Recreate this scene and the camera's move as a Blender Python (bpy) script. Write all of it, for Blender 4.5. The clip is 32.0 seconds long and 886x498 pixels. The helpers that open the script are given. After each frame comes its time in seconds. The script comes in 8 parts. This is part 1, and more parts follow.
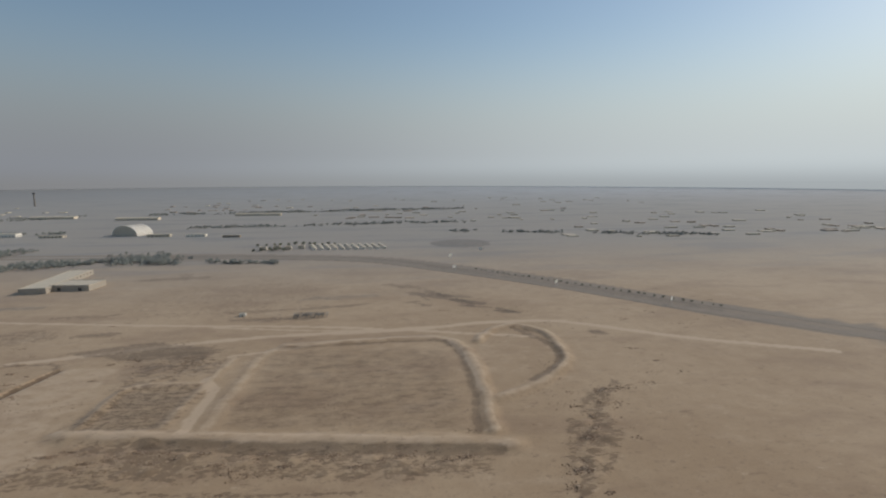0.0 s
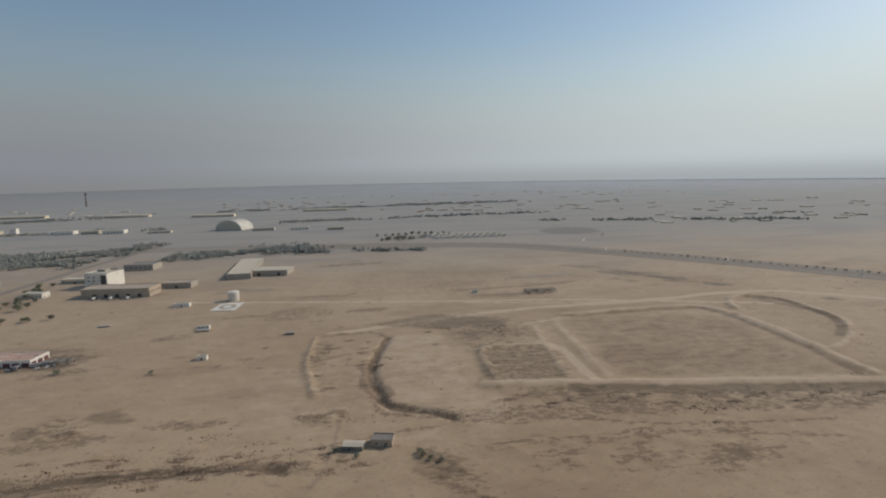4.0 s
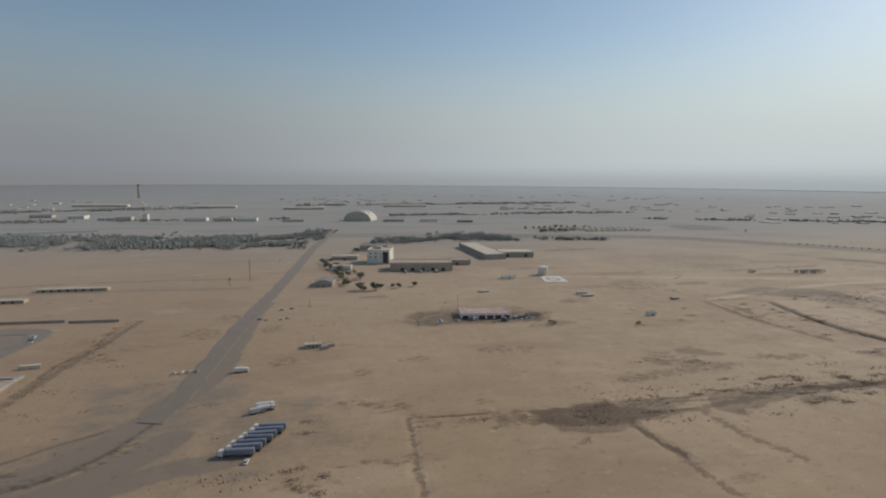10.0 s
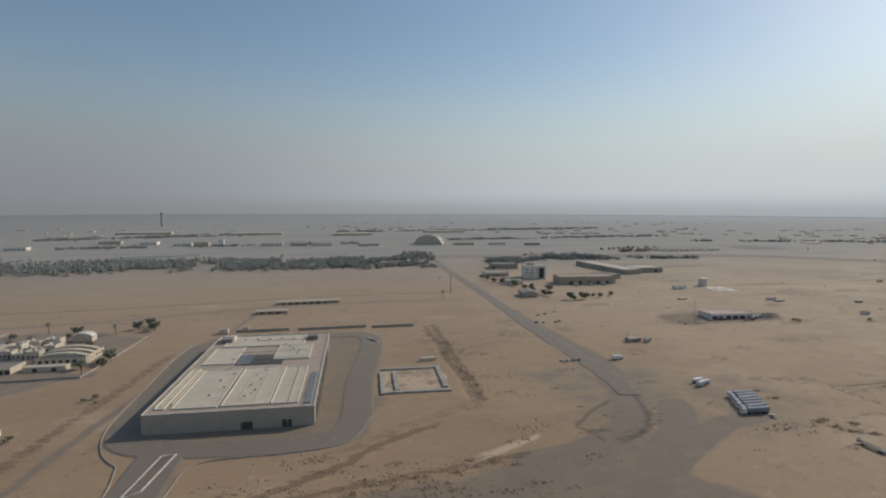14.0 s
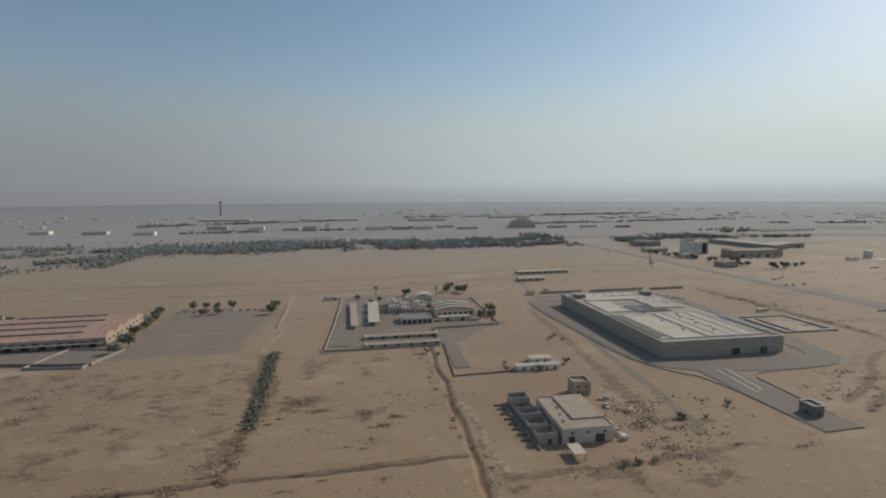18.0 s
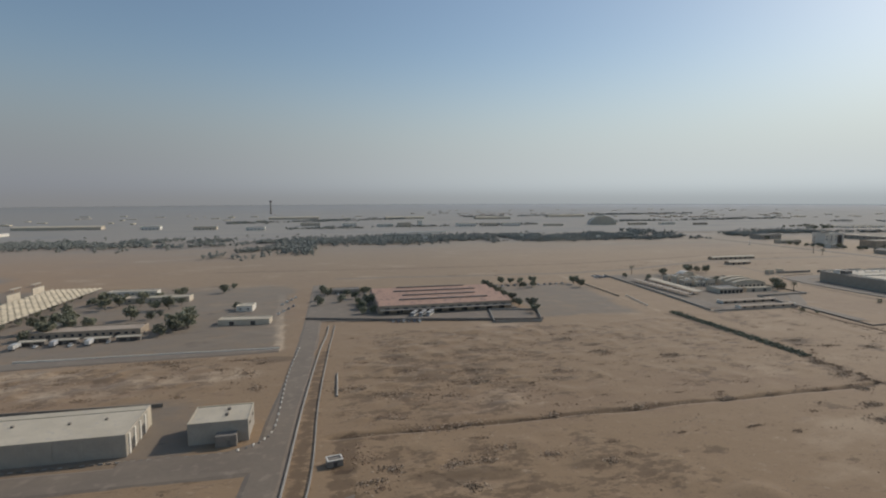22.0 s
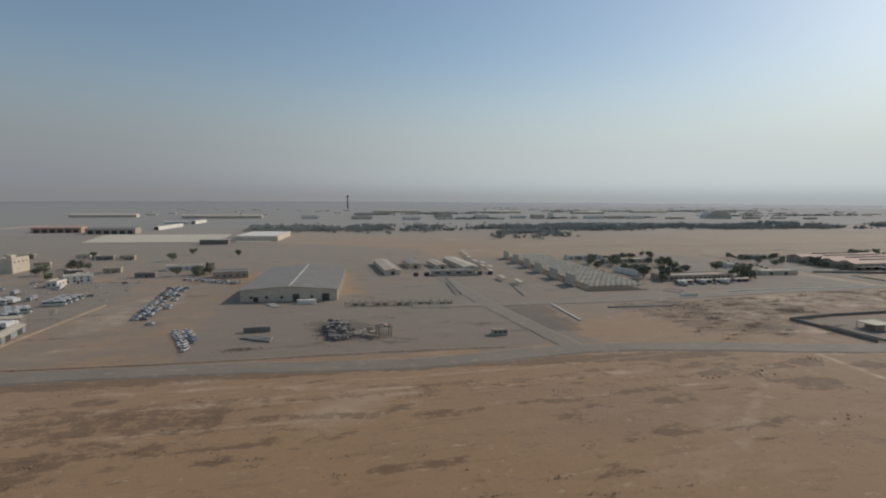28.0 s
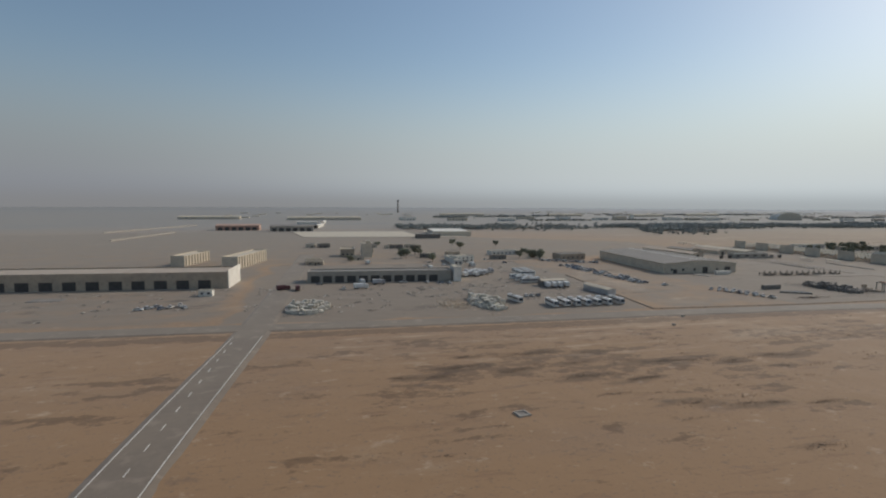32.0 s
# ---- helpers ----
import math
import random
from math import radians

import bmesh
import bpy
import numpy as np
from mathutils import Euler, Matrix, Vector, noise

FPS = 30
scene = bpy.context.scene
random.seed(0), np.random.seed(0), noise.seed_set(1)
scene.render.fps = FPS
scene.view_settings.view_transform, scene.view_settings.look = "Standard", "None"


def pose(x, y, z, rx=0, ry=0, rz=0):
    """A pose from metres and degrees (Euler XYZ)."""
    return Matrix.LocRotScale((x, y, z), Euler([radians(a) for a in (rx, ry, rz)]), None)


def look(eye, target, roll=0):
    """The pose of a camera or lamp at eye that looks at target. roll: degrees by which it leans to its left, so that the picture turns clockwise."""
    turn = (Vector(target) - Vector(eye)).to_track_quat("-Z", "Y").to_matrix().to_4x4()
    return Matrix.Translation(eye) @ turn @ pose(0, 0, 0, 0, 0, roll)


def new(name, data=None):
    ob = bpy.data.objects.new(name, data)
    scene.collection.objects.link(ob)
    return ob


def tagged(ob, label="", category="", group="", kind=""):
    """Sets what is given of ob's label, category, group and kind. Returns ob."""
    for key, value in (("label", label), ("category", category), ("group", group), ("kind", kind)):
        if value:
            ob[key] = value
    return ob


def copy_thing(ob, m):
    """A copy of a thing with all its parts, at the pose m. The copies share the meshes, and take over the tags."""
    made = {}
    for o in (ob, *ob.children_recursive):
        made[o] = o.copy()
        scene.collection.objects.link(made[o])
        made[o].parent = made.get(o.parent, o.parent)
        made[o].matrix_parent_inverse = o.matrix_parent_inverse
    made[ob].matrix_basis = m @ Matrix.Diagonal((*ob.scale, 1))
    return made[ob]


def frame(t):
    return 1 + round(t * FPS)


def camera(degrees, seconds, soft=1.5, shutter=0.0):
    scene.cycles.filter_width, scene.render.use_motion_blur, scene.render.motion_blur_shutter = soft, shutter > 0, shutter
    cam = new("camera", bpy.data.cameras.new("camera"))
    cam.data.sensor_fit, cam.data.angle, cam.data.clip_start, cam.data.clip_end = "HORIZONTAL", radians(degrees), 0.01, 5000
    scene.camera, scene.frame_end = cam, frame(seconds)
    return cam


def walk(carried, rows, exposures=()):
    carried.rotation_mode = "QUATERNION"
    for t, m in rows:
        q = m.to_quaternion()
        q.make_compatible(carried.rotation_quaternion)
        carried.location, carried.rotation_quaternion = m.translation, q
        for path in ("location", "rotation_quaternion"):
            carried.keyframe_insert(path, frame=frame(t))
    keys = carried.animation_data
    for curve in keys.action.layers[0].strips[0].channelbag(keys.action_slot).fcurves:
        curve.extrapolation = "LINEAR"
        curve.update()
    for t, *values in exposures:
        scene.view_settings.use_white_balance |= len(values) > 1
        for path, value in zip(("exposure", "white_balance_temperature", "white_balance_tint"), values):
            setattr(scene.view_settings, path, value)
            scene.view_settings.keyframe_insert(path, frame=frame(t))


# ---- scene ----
cam = camera(80.99, 32.0, soft=2.1)
PATH = [
    (0.0, (-0.00, -0.00, 88.33), (11.628, 98.291, 74.057), -0.22),
    (0.5, (-18.75, -0.61, 87.36), (-7.261, 97.627, 72.598), -0.10),
    (1.0, (-37.53, -1.17, 86.39), (-26.087, 97.007, 71.223), -0.10),
    (1.5, (-56.32, -1.69, 85.42), (-44.826, 96.409, 69.798), -0.11),
    (2.0, (-75.13, -2.17, 84.45), (-63.654, 95.890, 68.567), -0.15),
    (2.5, (-93.96, -2.61, 83.48), (-82.390, 95.469, 67.777), -0.29),
    (3.0, (-112.81, -3.01, 82.51), (-101.268, 95.149, 67.290), -0.48),
    (3.5, (-131.67, -3.37, 81.54), (-119.965, 94.827, 66.713), -0.92),
    (5.5, (-207.32, -4.46, 77.66), (-194.790, 93.664, 63.029), -1.52),
    (6.0, (-226.27, -4.65, 76.69), (-213.526, 93.372, 61.564), -1.53),
    (6.5, (-245.24, -4.81, 75.73), (-232.206, 93.142, 60.388), -1.50),
    (7.0, (-264.23, -4.94, 74.76), (-250.920, 92.979, 59.434), -1.49),
    (7.5, (-283.24, -5.04, 73.79), (-269.695, 92.857, 58.533), -1.52),
    (8.0, (-302.26, -5.11, 72.82), (-288.511, 92.742, 57.484), -1.43),
    (8.5, (-321.30, -5.16, 71.86), (-307.242, 92.614, 56.280), -1.01),
    (9.0, (-340.36, -5.18, 70.89), (-326.004, 92.538, 55.245), -0.60),
    (9.5, (-359.44, -5.18, 69.92), (-344.340, 92.505, 54.763), 0.02),
    (10.0, (-378.53, -5.16, 68.96), (-361.984, 92.493, 55.129), 0.40),
    (10.5, (-397.63, -5.11, 67.99), (-379.587, 92.483, 55.745), 0.48),
    (11.0, (-416.75, -5.04, 67.02), (-397.639, 92.487, 55.976), 0.69),
    (11.5, (-435.89, -4.96, 66.06), (-415.958, 92.512, 55.974), 0.64),
    (12.0, (-455.05, -4.86, 65.09), (-434.411, 92.558, 55.913), 0.58),
    (12.5, (-474.22, -4.74, 64.13), (-453.507, 92.719, 55.587), 0.43),
    (13.0, (-493.40, -4.61, 63.16), (-472.393, 92.826, 55.054), 0.35),
    (13.5, (-512.60, -4.46, 62.20), (-491.190, 92.894, 54.193), 0.30),
    (15.5, (-589.56, -3.75, 58.34), (-567.692, 93.349, 48.650), -0.28),
    (16.0, (-608.84, -3.55, 57.38), (-587.242, 93.583, 47.405), -0.30),
    (16.5, (-628.13, -3.34, 56.41), (-606.895, 93.823, 45.993), -0.30),
    (17.0, (-647.43, -3.13, 55.45), (-626.383, 94.020, 44.515), -0.28),
    (17.5, (-666.75, -2.91, 54.48), (-645.733, 94.242, 43.528), -0.07),
    (18.0, (-686.09, -2.69, 53.52), (-664.929, 94.511, 43.286), -0.31),
    (18.5, (-705.44, -2.46, 52.56), (-684.266, 94.822, 43.215), -0.37),
    (19.0, (-724.80, -2.24, 51.60), (-703.614, 95.070, 42.533), -0.24),
    (19.5, (-744.17, -2.02, 50.63), (-723.014, 95.259, 41.145), 0.01),
    (20.0, (-763.56, -1.79, 49.67), (-742.243, 95.384, 39.568), 0.26),
    (20.5, (-782.97, -1.57, 48.71), (-761.386, 95.534, 38.480), 0.27),
    (21.0, (-802.38, -1.36, 47.75), (-780.436, 95.698, 37.803), 0.18),
    (21.5, (-821.81, -1.15, 46.78), (-799.760, 95.912, 37.116), -0.02),
    (22.0, (-841.25, -0.94, 45.82), (-819.303, 96.135, 36.105), -0.15),
    (22.5, (-860.71, -0.74, 44.86), (-838.798, 96.321, 34.940), -0.12),
    (23.0, (-880.18, -0.55, 43.90), (-858.206, 96.481, 33.829), -0.10),
    (23.5, (-899.66, -0.38, 42.94), (-877.621, 96.653, 32.951), 0.20),
    (24.0, (-919.15, -0.21, 41.97), (-897.035, 96.842, 32.376), 0.53),
    (24.5, (-938.66, -0.05, 41.01), (-916.404, 97.010, 31.870), 0.69),
    (25.0, (-958.18, 0.09, 40.05), (-935.762, 97.150, 31.277), 0.77),
    (25.5, (-977.71, 0.22, 39.09), (-955.051, 97.252, 30.666), 0.60),
    (26.0, (-997.25, 0.33, 38.13), (-974.463, 97.331, 29.675), 0.47),
    (26.5, (-1016.80, 0.42, 37.17), (-994.095, 97.409, 28.324), 0.46),
    (28.5, (-1095.14, 0.61, 33.33), (-1072.867, 97.601, 23.497), 0.37),
    (29.0, (-1114.75, 0.60, 32.37), (-1092.301, 97.639, 23.444), 0.59),
    (29.5, (-1134.37, 0.57, 31.41), (-1111.896, 97.649, 23.034), 0.60),
    (30.0, (-1154.00, 0.51, 30.45), (-1131.542, 97.585, 21.964), 0.48),
    (30.5, (-1173.65, 0.43, 29.49), (-1151.265, 97.499, 20.784), 0.51),
    (31.0, (-1193.30, 0.31, 28.53), (-1170.979, 97.390, 19.704), 0.63),
    (31.5, (-1212.96, 0.17, 27.57), (-1190.542, 97.220, 18.689), 0.56),
    (32.0, (-1232.64, 0.00, 26.61), (-1210.259, 97.088, 18.058), 0.29),
]
walk(cam, [(t, look(eye, target, roll)) for t, eye, target, roll in PATH])

# ---- world, sun ----
TO_SUN = Vector((0.77, 0.34, 0.54)).normalized()
world = bpy.data.worlds.new("sky")
scene.world = world
world.use_nodes = True
wn, wl = world.node_tree.nodes, world.node_tree.links
wn.clear()
sky = wn.new("ShaderNodeTexSky")
sky.sky_type, sky.sun_disc = "NISHITA", False
sky.sun_elevation = math.asin(TO_SUN.z)
sky.sun_rotation = math.atan2(TO_SUN.x, TO_SUN.y)
sky.air_density, sky.dust_density, sky.ozone_density = 1.3, 0.7, 2.5
sky_bg = wn.new("ShaderNodeBackground")
sky_bg.inputs["Strength"].default_value = 0.083
wl.new(sky.outputs[0], sky_bg.inputs["Color"])
# dust haze low over the horizon, brighter towards the sun
geo_in = wn.new("ShaderNodeTexCoord")
sep = wn.new("ShaderNodeSeparateXYZ")
wl.new(geo_in.outputs["Generated"], sep.inputs[0])
lift = wn.new("ShaderNodeMapRange")
lift.interpolation_type = "SMOOTHERSTEP"
lift.inputs["From Min"].default_value, lift.inputs["From Max"].default_value = 0.0, 0.30
lift.inputs["To Min"].default_value, lift.inputs["To Max"].default_value = 0.97, 0.05
wl.new(sep.outputs["Z"], lift.inputs["Value"])
side = wn.new("ShaderNodeMapRange")
side.interpolation_type = "SMOOTHSTEP"
side.inputs["From Min"].default_value, side.inputs["From Max"].default_value = -0.55, 0.8
wl.new(sep.outputs["X"], side.inputs["Value"])
haze = wn.new("ShaderNodeMix")
haze.data_type = "RGBA"
haze.inputs["A"].default_value = (0.23, 0.245, 0.272, 1)
haze.inputs["B"].default_value = (0.515, 0.57, 0.595, 1)
wl.new(side.outputs["Result"], haze.inputs["Factor"])
haze_bg = wn.new("ShaderNodeBackground")
wl.new(haze.outputs["Result"], haze_bg.inputs["Color"])
haze_bg.inputs["Strength"].default_value = 1.0
mixer = wn.new("ShaderNodeMixShader")
wl.new(lift.outputs["Result"], mixer.inputs["Fac"])
wl.new(sky_bg.outputs[0], mixer.inputs[1])
wl.new(haze_bg.outputs[0], mixer.inputs[2])
world_out = wn.new("ShaderNodeOutputWorld")
wl.new(mixer.outputs[0], world_out.inputs["Surface"])

sun = new("sun", bpy.data.lights.new("sun", "SUN"))
sun.data.energy, sun.data.angle, sun.data.color = 2.25, radians(2.5), (1.0, 0.9, 0.78)
sun.matrix_world = look((0, 0, 400), Vector((0, 0, 400)) - TO_SUN)
scene.view_settings.exposure = 0.05

# ---- materials ----
K = 0.535  # the plan is placed to fit the camera's view; K shrinks it at the end
HAZE_SHEEN = (0.70, 0.66, 0.60, 1)


COLOUR_GAIN = 1.32  # raises every base colour, so that a weaker sun leaves softer shade


def brightened(c):
    return tuple(min(0.85, COLOUR_GAIN * q) for q in c) if c else c


def mat(name, c1, c2=None, scale=0.2, rough=0.85, bump=0.3, metal=0.0, sheen=0.25, vary=0.0, stretch=(1, 1, 1), c3=None, rise=0.1):
    """Two-scale noise between c1 and c2, stains of c3, fine relief; vary: brightness from object to object."""
    m = bpy.data.materials.new(name)
    m.use_nodes = True
    nt = m.node_tree
    n, l = nt.nodes, nt.links
    p = n["Principled BSDF"]
    c2 = c2 or tuple(0.8 * c for c in c1)
    c1, c2, c3 = brightened(c1), brightened(c2), brightened(c3)
    where = n.new("ShaderNodeNewGeometry")
    mp = n.new("ShaderNodeMapping")
    mp.inputs["Scale"].default_value = [q / K for q in stretch]
    l.new(where.outputs["Position"], mp.inputs["Vector"])
    big = n.new("ShaderNodeTexNoise")
    big.inputs["Scale"].default_value, big.inputs["Detail"].default_value = scale, 6
    fine = n.new("ShaderNodeTexNoise")
    fine.inputs["Scale"].default_value, fine.inputs["Detail"].default_value = scale * 11, 5
    for t in (big, fine):
        l.new(mp.outputs[0], t.inputs["Vector"])
    add = n.new("ShaderNodeMath")
    add.operation = "MULTIPLY_ADD"
    add.inputs[1].default_value = 0.45
    l.new(fine.outputs["Fac"], add.inputs[0])
    l.new(big.outputs["Fac"], add.inputs[2])
    rng = n.new("ShaderNodeMapRange")
    rng.interpolation_type = "SMOOTHSTEP"
    rng.inputs["From Min"].default_value, rng.inputs["From Max"].default_value = 0.5, 0.95
    l.new(add.outputs[0], rng.inputs["Value"])
    mx = n.new("ShaderNodeMix")
    mx.data_type = "RGBA"
    mx.inputs["A"].default_value, mx.inputs["B"].default_value = (*c1, 1), (*c2, 1)
    l.new(rng.outputs["Result"], mx.inputs["Factor"])
    col = mx.outputs["Result"]
    if c3:
        st = n.new("ShaderNodeTexNoise")
        st.inputs["Scale"].default_value, st.inputs["Detail"].default_value = scale * 3.3, 7
        l.new(mp.outputs[0], st.inputs["Vector"])
        sr = n.new("ShaderNodeMapRange")
        sr.inputs["From Min"].default_value, sr.inputs["From Max"].default_value = 0.56, 0.68
        sr.inputs["To Max"].default_value = 0.8
        l.new(st.outputs["Fac"], sr.inputs["Value"])
        m3 = n.new("ShaderNodeMix")
        m3.data_type = "RGBA"
        m3.inputs["B"].default_value = (*c3, 1)
        l.new(col, m3.inputs["A"])
        l.new(sr.outputs["Result"], m3.inputs["Factor"])
        col = m3.outputs["Result"]
    if vary:
        oi = n.new("ShaderNodeObjectInfo")
        vr = n.new("ShaderNodeMapRange")
        vr.inputs["To Min"].default_value, vr.inputs["To Max"].default_value = 1 - vary, 1 + vary
        l.new(oi.outputs["Random"], vr.inputs["Value"])
        hs = n.new("ShaderNodeHueSaturation")
        l.new(col, hs.inputs["Color"])
        l.new(vr.outputs["Result"], hs.inputs["Value"])
        col = hs.outputs["Color"]
    l.new(col, p.inputs["Base Color"])
    p.inputs["Roughness"].default_value, p.inputs["Metallic"].default_value = rough, metal
    # sheen pales surfaces seen at flat angles, standing in for haze
    p.inputs["Sheen Weight"].default_value, p.inputs["Sheen Roughness"].default_value = sheen, 0.3
    p.inputs["Sheen Tint"].default_value = HAZE_SHEEN
    if bump:
        b = n.new("ShaderNodeBump")
        b.inputs["Strength"].default_value, b.inputs["Distance"].default_value = bump, rise * K
        l.new(fine.outputs["Fac"], b.inputs["Height"])
        l.new(b.outputs[0], p.inputs["Normal"])
    return m


def ground_material():
    """Sandy desert soil: tan to red-brown by region, with stains, wind streaks, stones, vehicle-worn paths and painted
    far haze.
    """
    m = mat("desert_soil", (0.284, 0.197, 0.115), (0.345, 0.25, 0.154), scale=0.006, rough=0.95, bump=0.5, sheen=0.35, rise=0.6)
    n, l = m.node_tree.nodes, m.node_tree.links
    p = n["Principled BSDF"]
    base = p.inputs["Base Color"].links[0].from_socket
    where = n.new("ShaderNodeNewGeometry")

    def noise_mask(scale, lo, hi, stretch=(1, 1, 1), most=1.0, detail=8, rough=0.6):
        mp = n.new("ShaderNodeMapping")
        mp.inputs["Scale"].default_value = [q / K for q in stretch]
        l.new(where.outputs["Position"], mp.inputs["Vector"])
        t = n.new("ShaderNodeTexNoise")
        t.inputs["Scale"].default_value, t.inputs["Detail"].default_value, t.inputs["Roughness"].default_value = scale, detail, rough
        l.new(mp.outputs[0], t.inputs["Vector"])
        r = n.new("ShaderNodeMapRange")
        r.interpolation_type = "SMOOTHSTEP"
        r.inputs["From Min"].default_value, r.inputs["From Max"].default_value, r.inputs["To Max"].default_value = lo, hi, most
        l.new(t.outputs["Fac"], r.inputs["Value"])
        return r.outputs["Result"]

    def over(below, colour, mask, wet=False):
        x = n.new("ShaderNodeMix")
        x.data_type = "RGBA"
        # multiplied in for dark soil and for painted shade alike
        x.blend_type = "MULTIPLY" if wet else "MIX"
        x.inputs["B"].default_value = (*(colour if wet else brightened(colour)), 1)
        l.new(below, x.inputs["A"])
        l.new(mask, x.inputs["Factor"])
        return x.outputs["Result"]

    # browner soil past the first basins, redder towards the airport end
    s = n.new("ShaderNodeSeparateXYZ")
    l.new(where.outputs["Position"], s.inputs[0])

    def region(x0, x1, most):
        r = n.new("ShaderNodeMapRange")
        r.interpolation_type = "SMOOTHSTEP"
        r.inputs["From Min"].default_value, r.inputs["From Max"].default_value, r.inputs["To Max"].default_value = x0 * K, x1 * K, most
        l.new(s.outputs["X"], r.inputs["Value"])
        return r.outputs["Result"]

    c = over(base, (0.258, 0.174, 0.1), region(-550, -950, 0.85))
    c = over(c, (0.222, 0.148, 0.083), region(-1250, -1480, 0.85))
    c = over(c, (0.243, 0.142, 0.069), region(-1620, -1980, 0.8))
    streaks = n.new("ShaderNodeMath")
    streaks.operation = "MULTIPLY"
    l.new(region(-1560, -1900, 1.0), streaks.inputs[0])
    l.new(noise_mask(0.14, 0.55, 0.64, (0.28, 1.5, 1), 0.42, 9, 0.72), streaks.inputs[1])
    c = over(c, (0.15, 0.082, 0.045), streaks.outputs[0])
    c = over(c, (0.2, 0.13, 0.08), noise_mask(0.012, 0.5, 0.66, (0.6, 1.5, 1), 0.4))
    c = over(c, (0.15, 0.098, 0.064), noise_mask(0.16, 0.575, 0.64, (0.75, 1.2, 1), 0.55, 10, 0.75))
    c = over(c, (0.42, 0.31, 0.2), noise_mask(0.3, 0.59, 0.66, (0.8, 1.2, 1), 0.4, 10, 0.75))
    c = over(c, (0.37, 0.275, 0.18), noise_mask(0.017, 0.56, 0.7, (0.7, 1.3, 1), 0.5))
    c = over(c, (0.145, 0.093, 0.06), noise_mask(0.045, 0.585, 0.68, (0.6, 1.3, 1), 0.55, 12, 0.72))
    c = over(c, (0.44, 0.34, 0.235), noise_mask(0.13, 0.58, 0.7, (0.8, 1.2, 1), 0.45, 10, 0.7))
    c = over(c, (0.12, 0.09, 0.066), noise_mask(0.5, 0.575, 0.68, (0.9, 1.1, 1), 0.7, 6, 0.75))
    c = over(c, (0.10, 0.078, 0.058), noise_mask(1.1, 0.58, 0.68, (0.9, 1.1, 1), 0.7, 4, 0.75))
    # haze painted into the soil colour: greyer, then paler, with distance
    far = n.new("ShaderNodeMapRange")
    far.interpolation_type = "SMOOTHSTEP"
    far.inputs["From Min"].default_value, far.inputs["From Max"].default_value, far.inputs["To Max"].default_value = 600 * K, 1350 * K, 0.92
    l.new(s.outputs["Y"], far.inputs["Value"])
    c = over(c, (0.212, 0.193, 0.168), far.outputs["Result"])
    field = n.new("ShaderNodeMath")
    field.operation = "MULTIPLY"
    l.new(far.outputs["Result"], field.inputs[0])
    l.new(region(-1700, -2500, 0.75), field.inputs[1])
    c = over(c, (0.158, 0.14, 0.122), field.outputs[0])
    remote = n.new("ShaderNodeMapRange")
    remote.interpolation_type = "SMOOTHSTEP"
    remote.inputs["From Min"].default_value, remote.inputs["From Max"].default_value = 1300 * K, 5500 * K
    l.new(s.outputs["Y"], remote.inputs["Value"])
    # haze tone of the farthest plain, paler towards the bright side of the sky
    haze_paint = n.new("ShaderNodeMix")
    haze_paint.data_type = "RGBA"
    haze_paint.inputs["A"].default_value, haze_paint.inputs["B"].default_value = (0.188, 0.183, 0.182, 1), (0.42, 0.445, 0.46, 1)
    l.new(region(-4500, 3500, 1.0), haze_paint.inputs["Factor"])
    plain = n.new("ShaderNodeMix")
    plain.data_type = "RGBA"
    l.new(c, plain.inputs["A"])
    l.new(haze_paint.outputs["Result"], plain.inputs["B"])
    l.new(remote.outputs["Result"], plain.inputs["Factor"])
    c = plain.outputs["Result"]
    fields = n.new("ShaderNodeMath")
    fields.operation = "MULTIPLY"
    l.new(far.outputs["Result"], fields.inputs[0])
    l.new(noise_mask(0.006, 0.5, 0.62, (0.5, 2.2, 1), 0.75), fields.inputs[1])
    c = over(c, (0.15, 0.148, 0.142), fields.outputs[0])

    def soil(below, attribute, colour, ragged, scale, most=0.95, lo=0.18, hi=0.85, stretch=(0.8, 1.2, 1), wet=False):
        a = n.new("ShaderNodeAttribute")
        a.attribute_name = attribute
        k = noise_mask(scale, 0.3, 0.7, stretch, 1.0, 10, 0.75)
        m1 = n.new("ShaderNodeMath")
        m1.operation = "MULTIPLY_ADD"
        m1.inputs[1].default_value, m1.inputs[2].default_value = ragged, -0.5 * ragged
        l.new(k, m1.inputs[0])
        m2 = n.new("ShaderNodeMath")
        l.new(m1.outputs[0], m2.inputs[0])
        l.new(a.outputs["Fac"], m2.inputs[1])
        r = n.new("ShaderNodeMapRange")
        r.interpolation_type = "SMOOTHSTEP"
        r.inputs["From Min"].default_value, r.inputs["From Max"].default_value, r.inputs["To Max"].default_value = lo, hi, most
        l.new(m2.outputs[0], r.inputs["Value"])
        return over(below, colour, r.outputs["Result"], wet)

    c = soil(c, "soil_pale", (0.40, 0.30, 0.20), 0.5, 0.06)
    c = soil(c, "soil_grey", (0.158, 0.127, 0.094), 0.5, 0.05, 0.88, 0.18, 0.85, (0.9, 1.1, 1))
    # multiplied dark tones; they also carry the shade painted along banks
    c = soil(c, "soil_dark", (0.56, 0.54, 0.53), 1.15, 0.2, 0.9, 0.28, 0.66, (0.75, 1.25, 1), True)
    c = soil(c, "soil_darkened", (0.58, 0.57, 0.57), 0.6, 0.09, 0.9, 0.2, 0.9, (0.7, 1.3, 1), True)
    c = soil(c, "soil_darkened", (0.62, 0.6, 0.6), 0.4, 0.3, 0.9, 1.0, 1.5, wet=True)
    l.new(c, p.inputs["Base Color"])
    return m


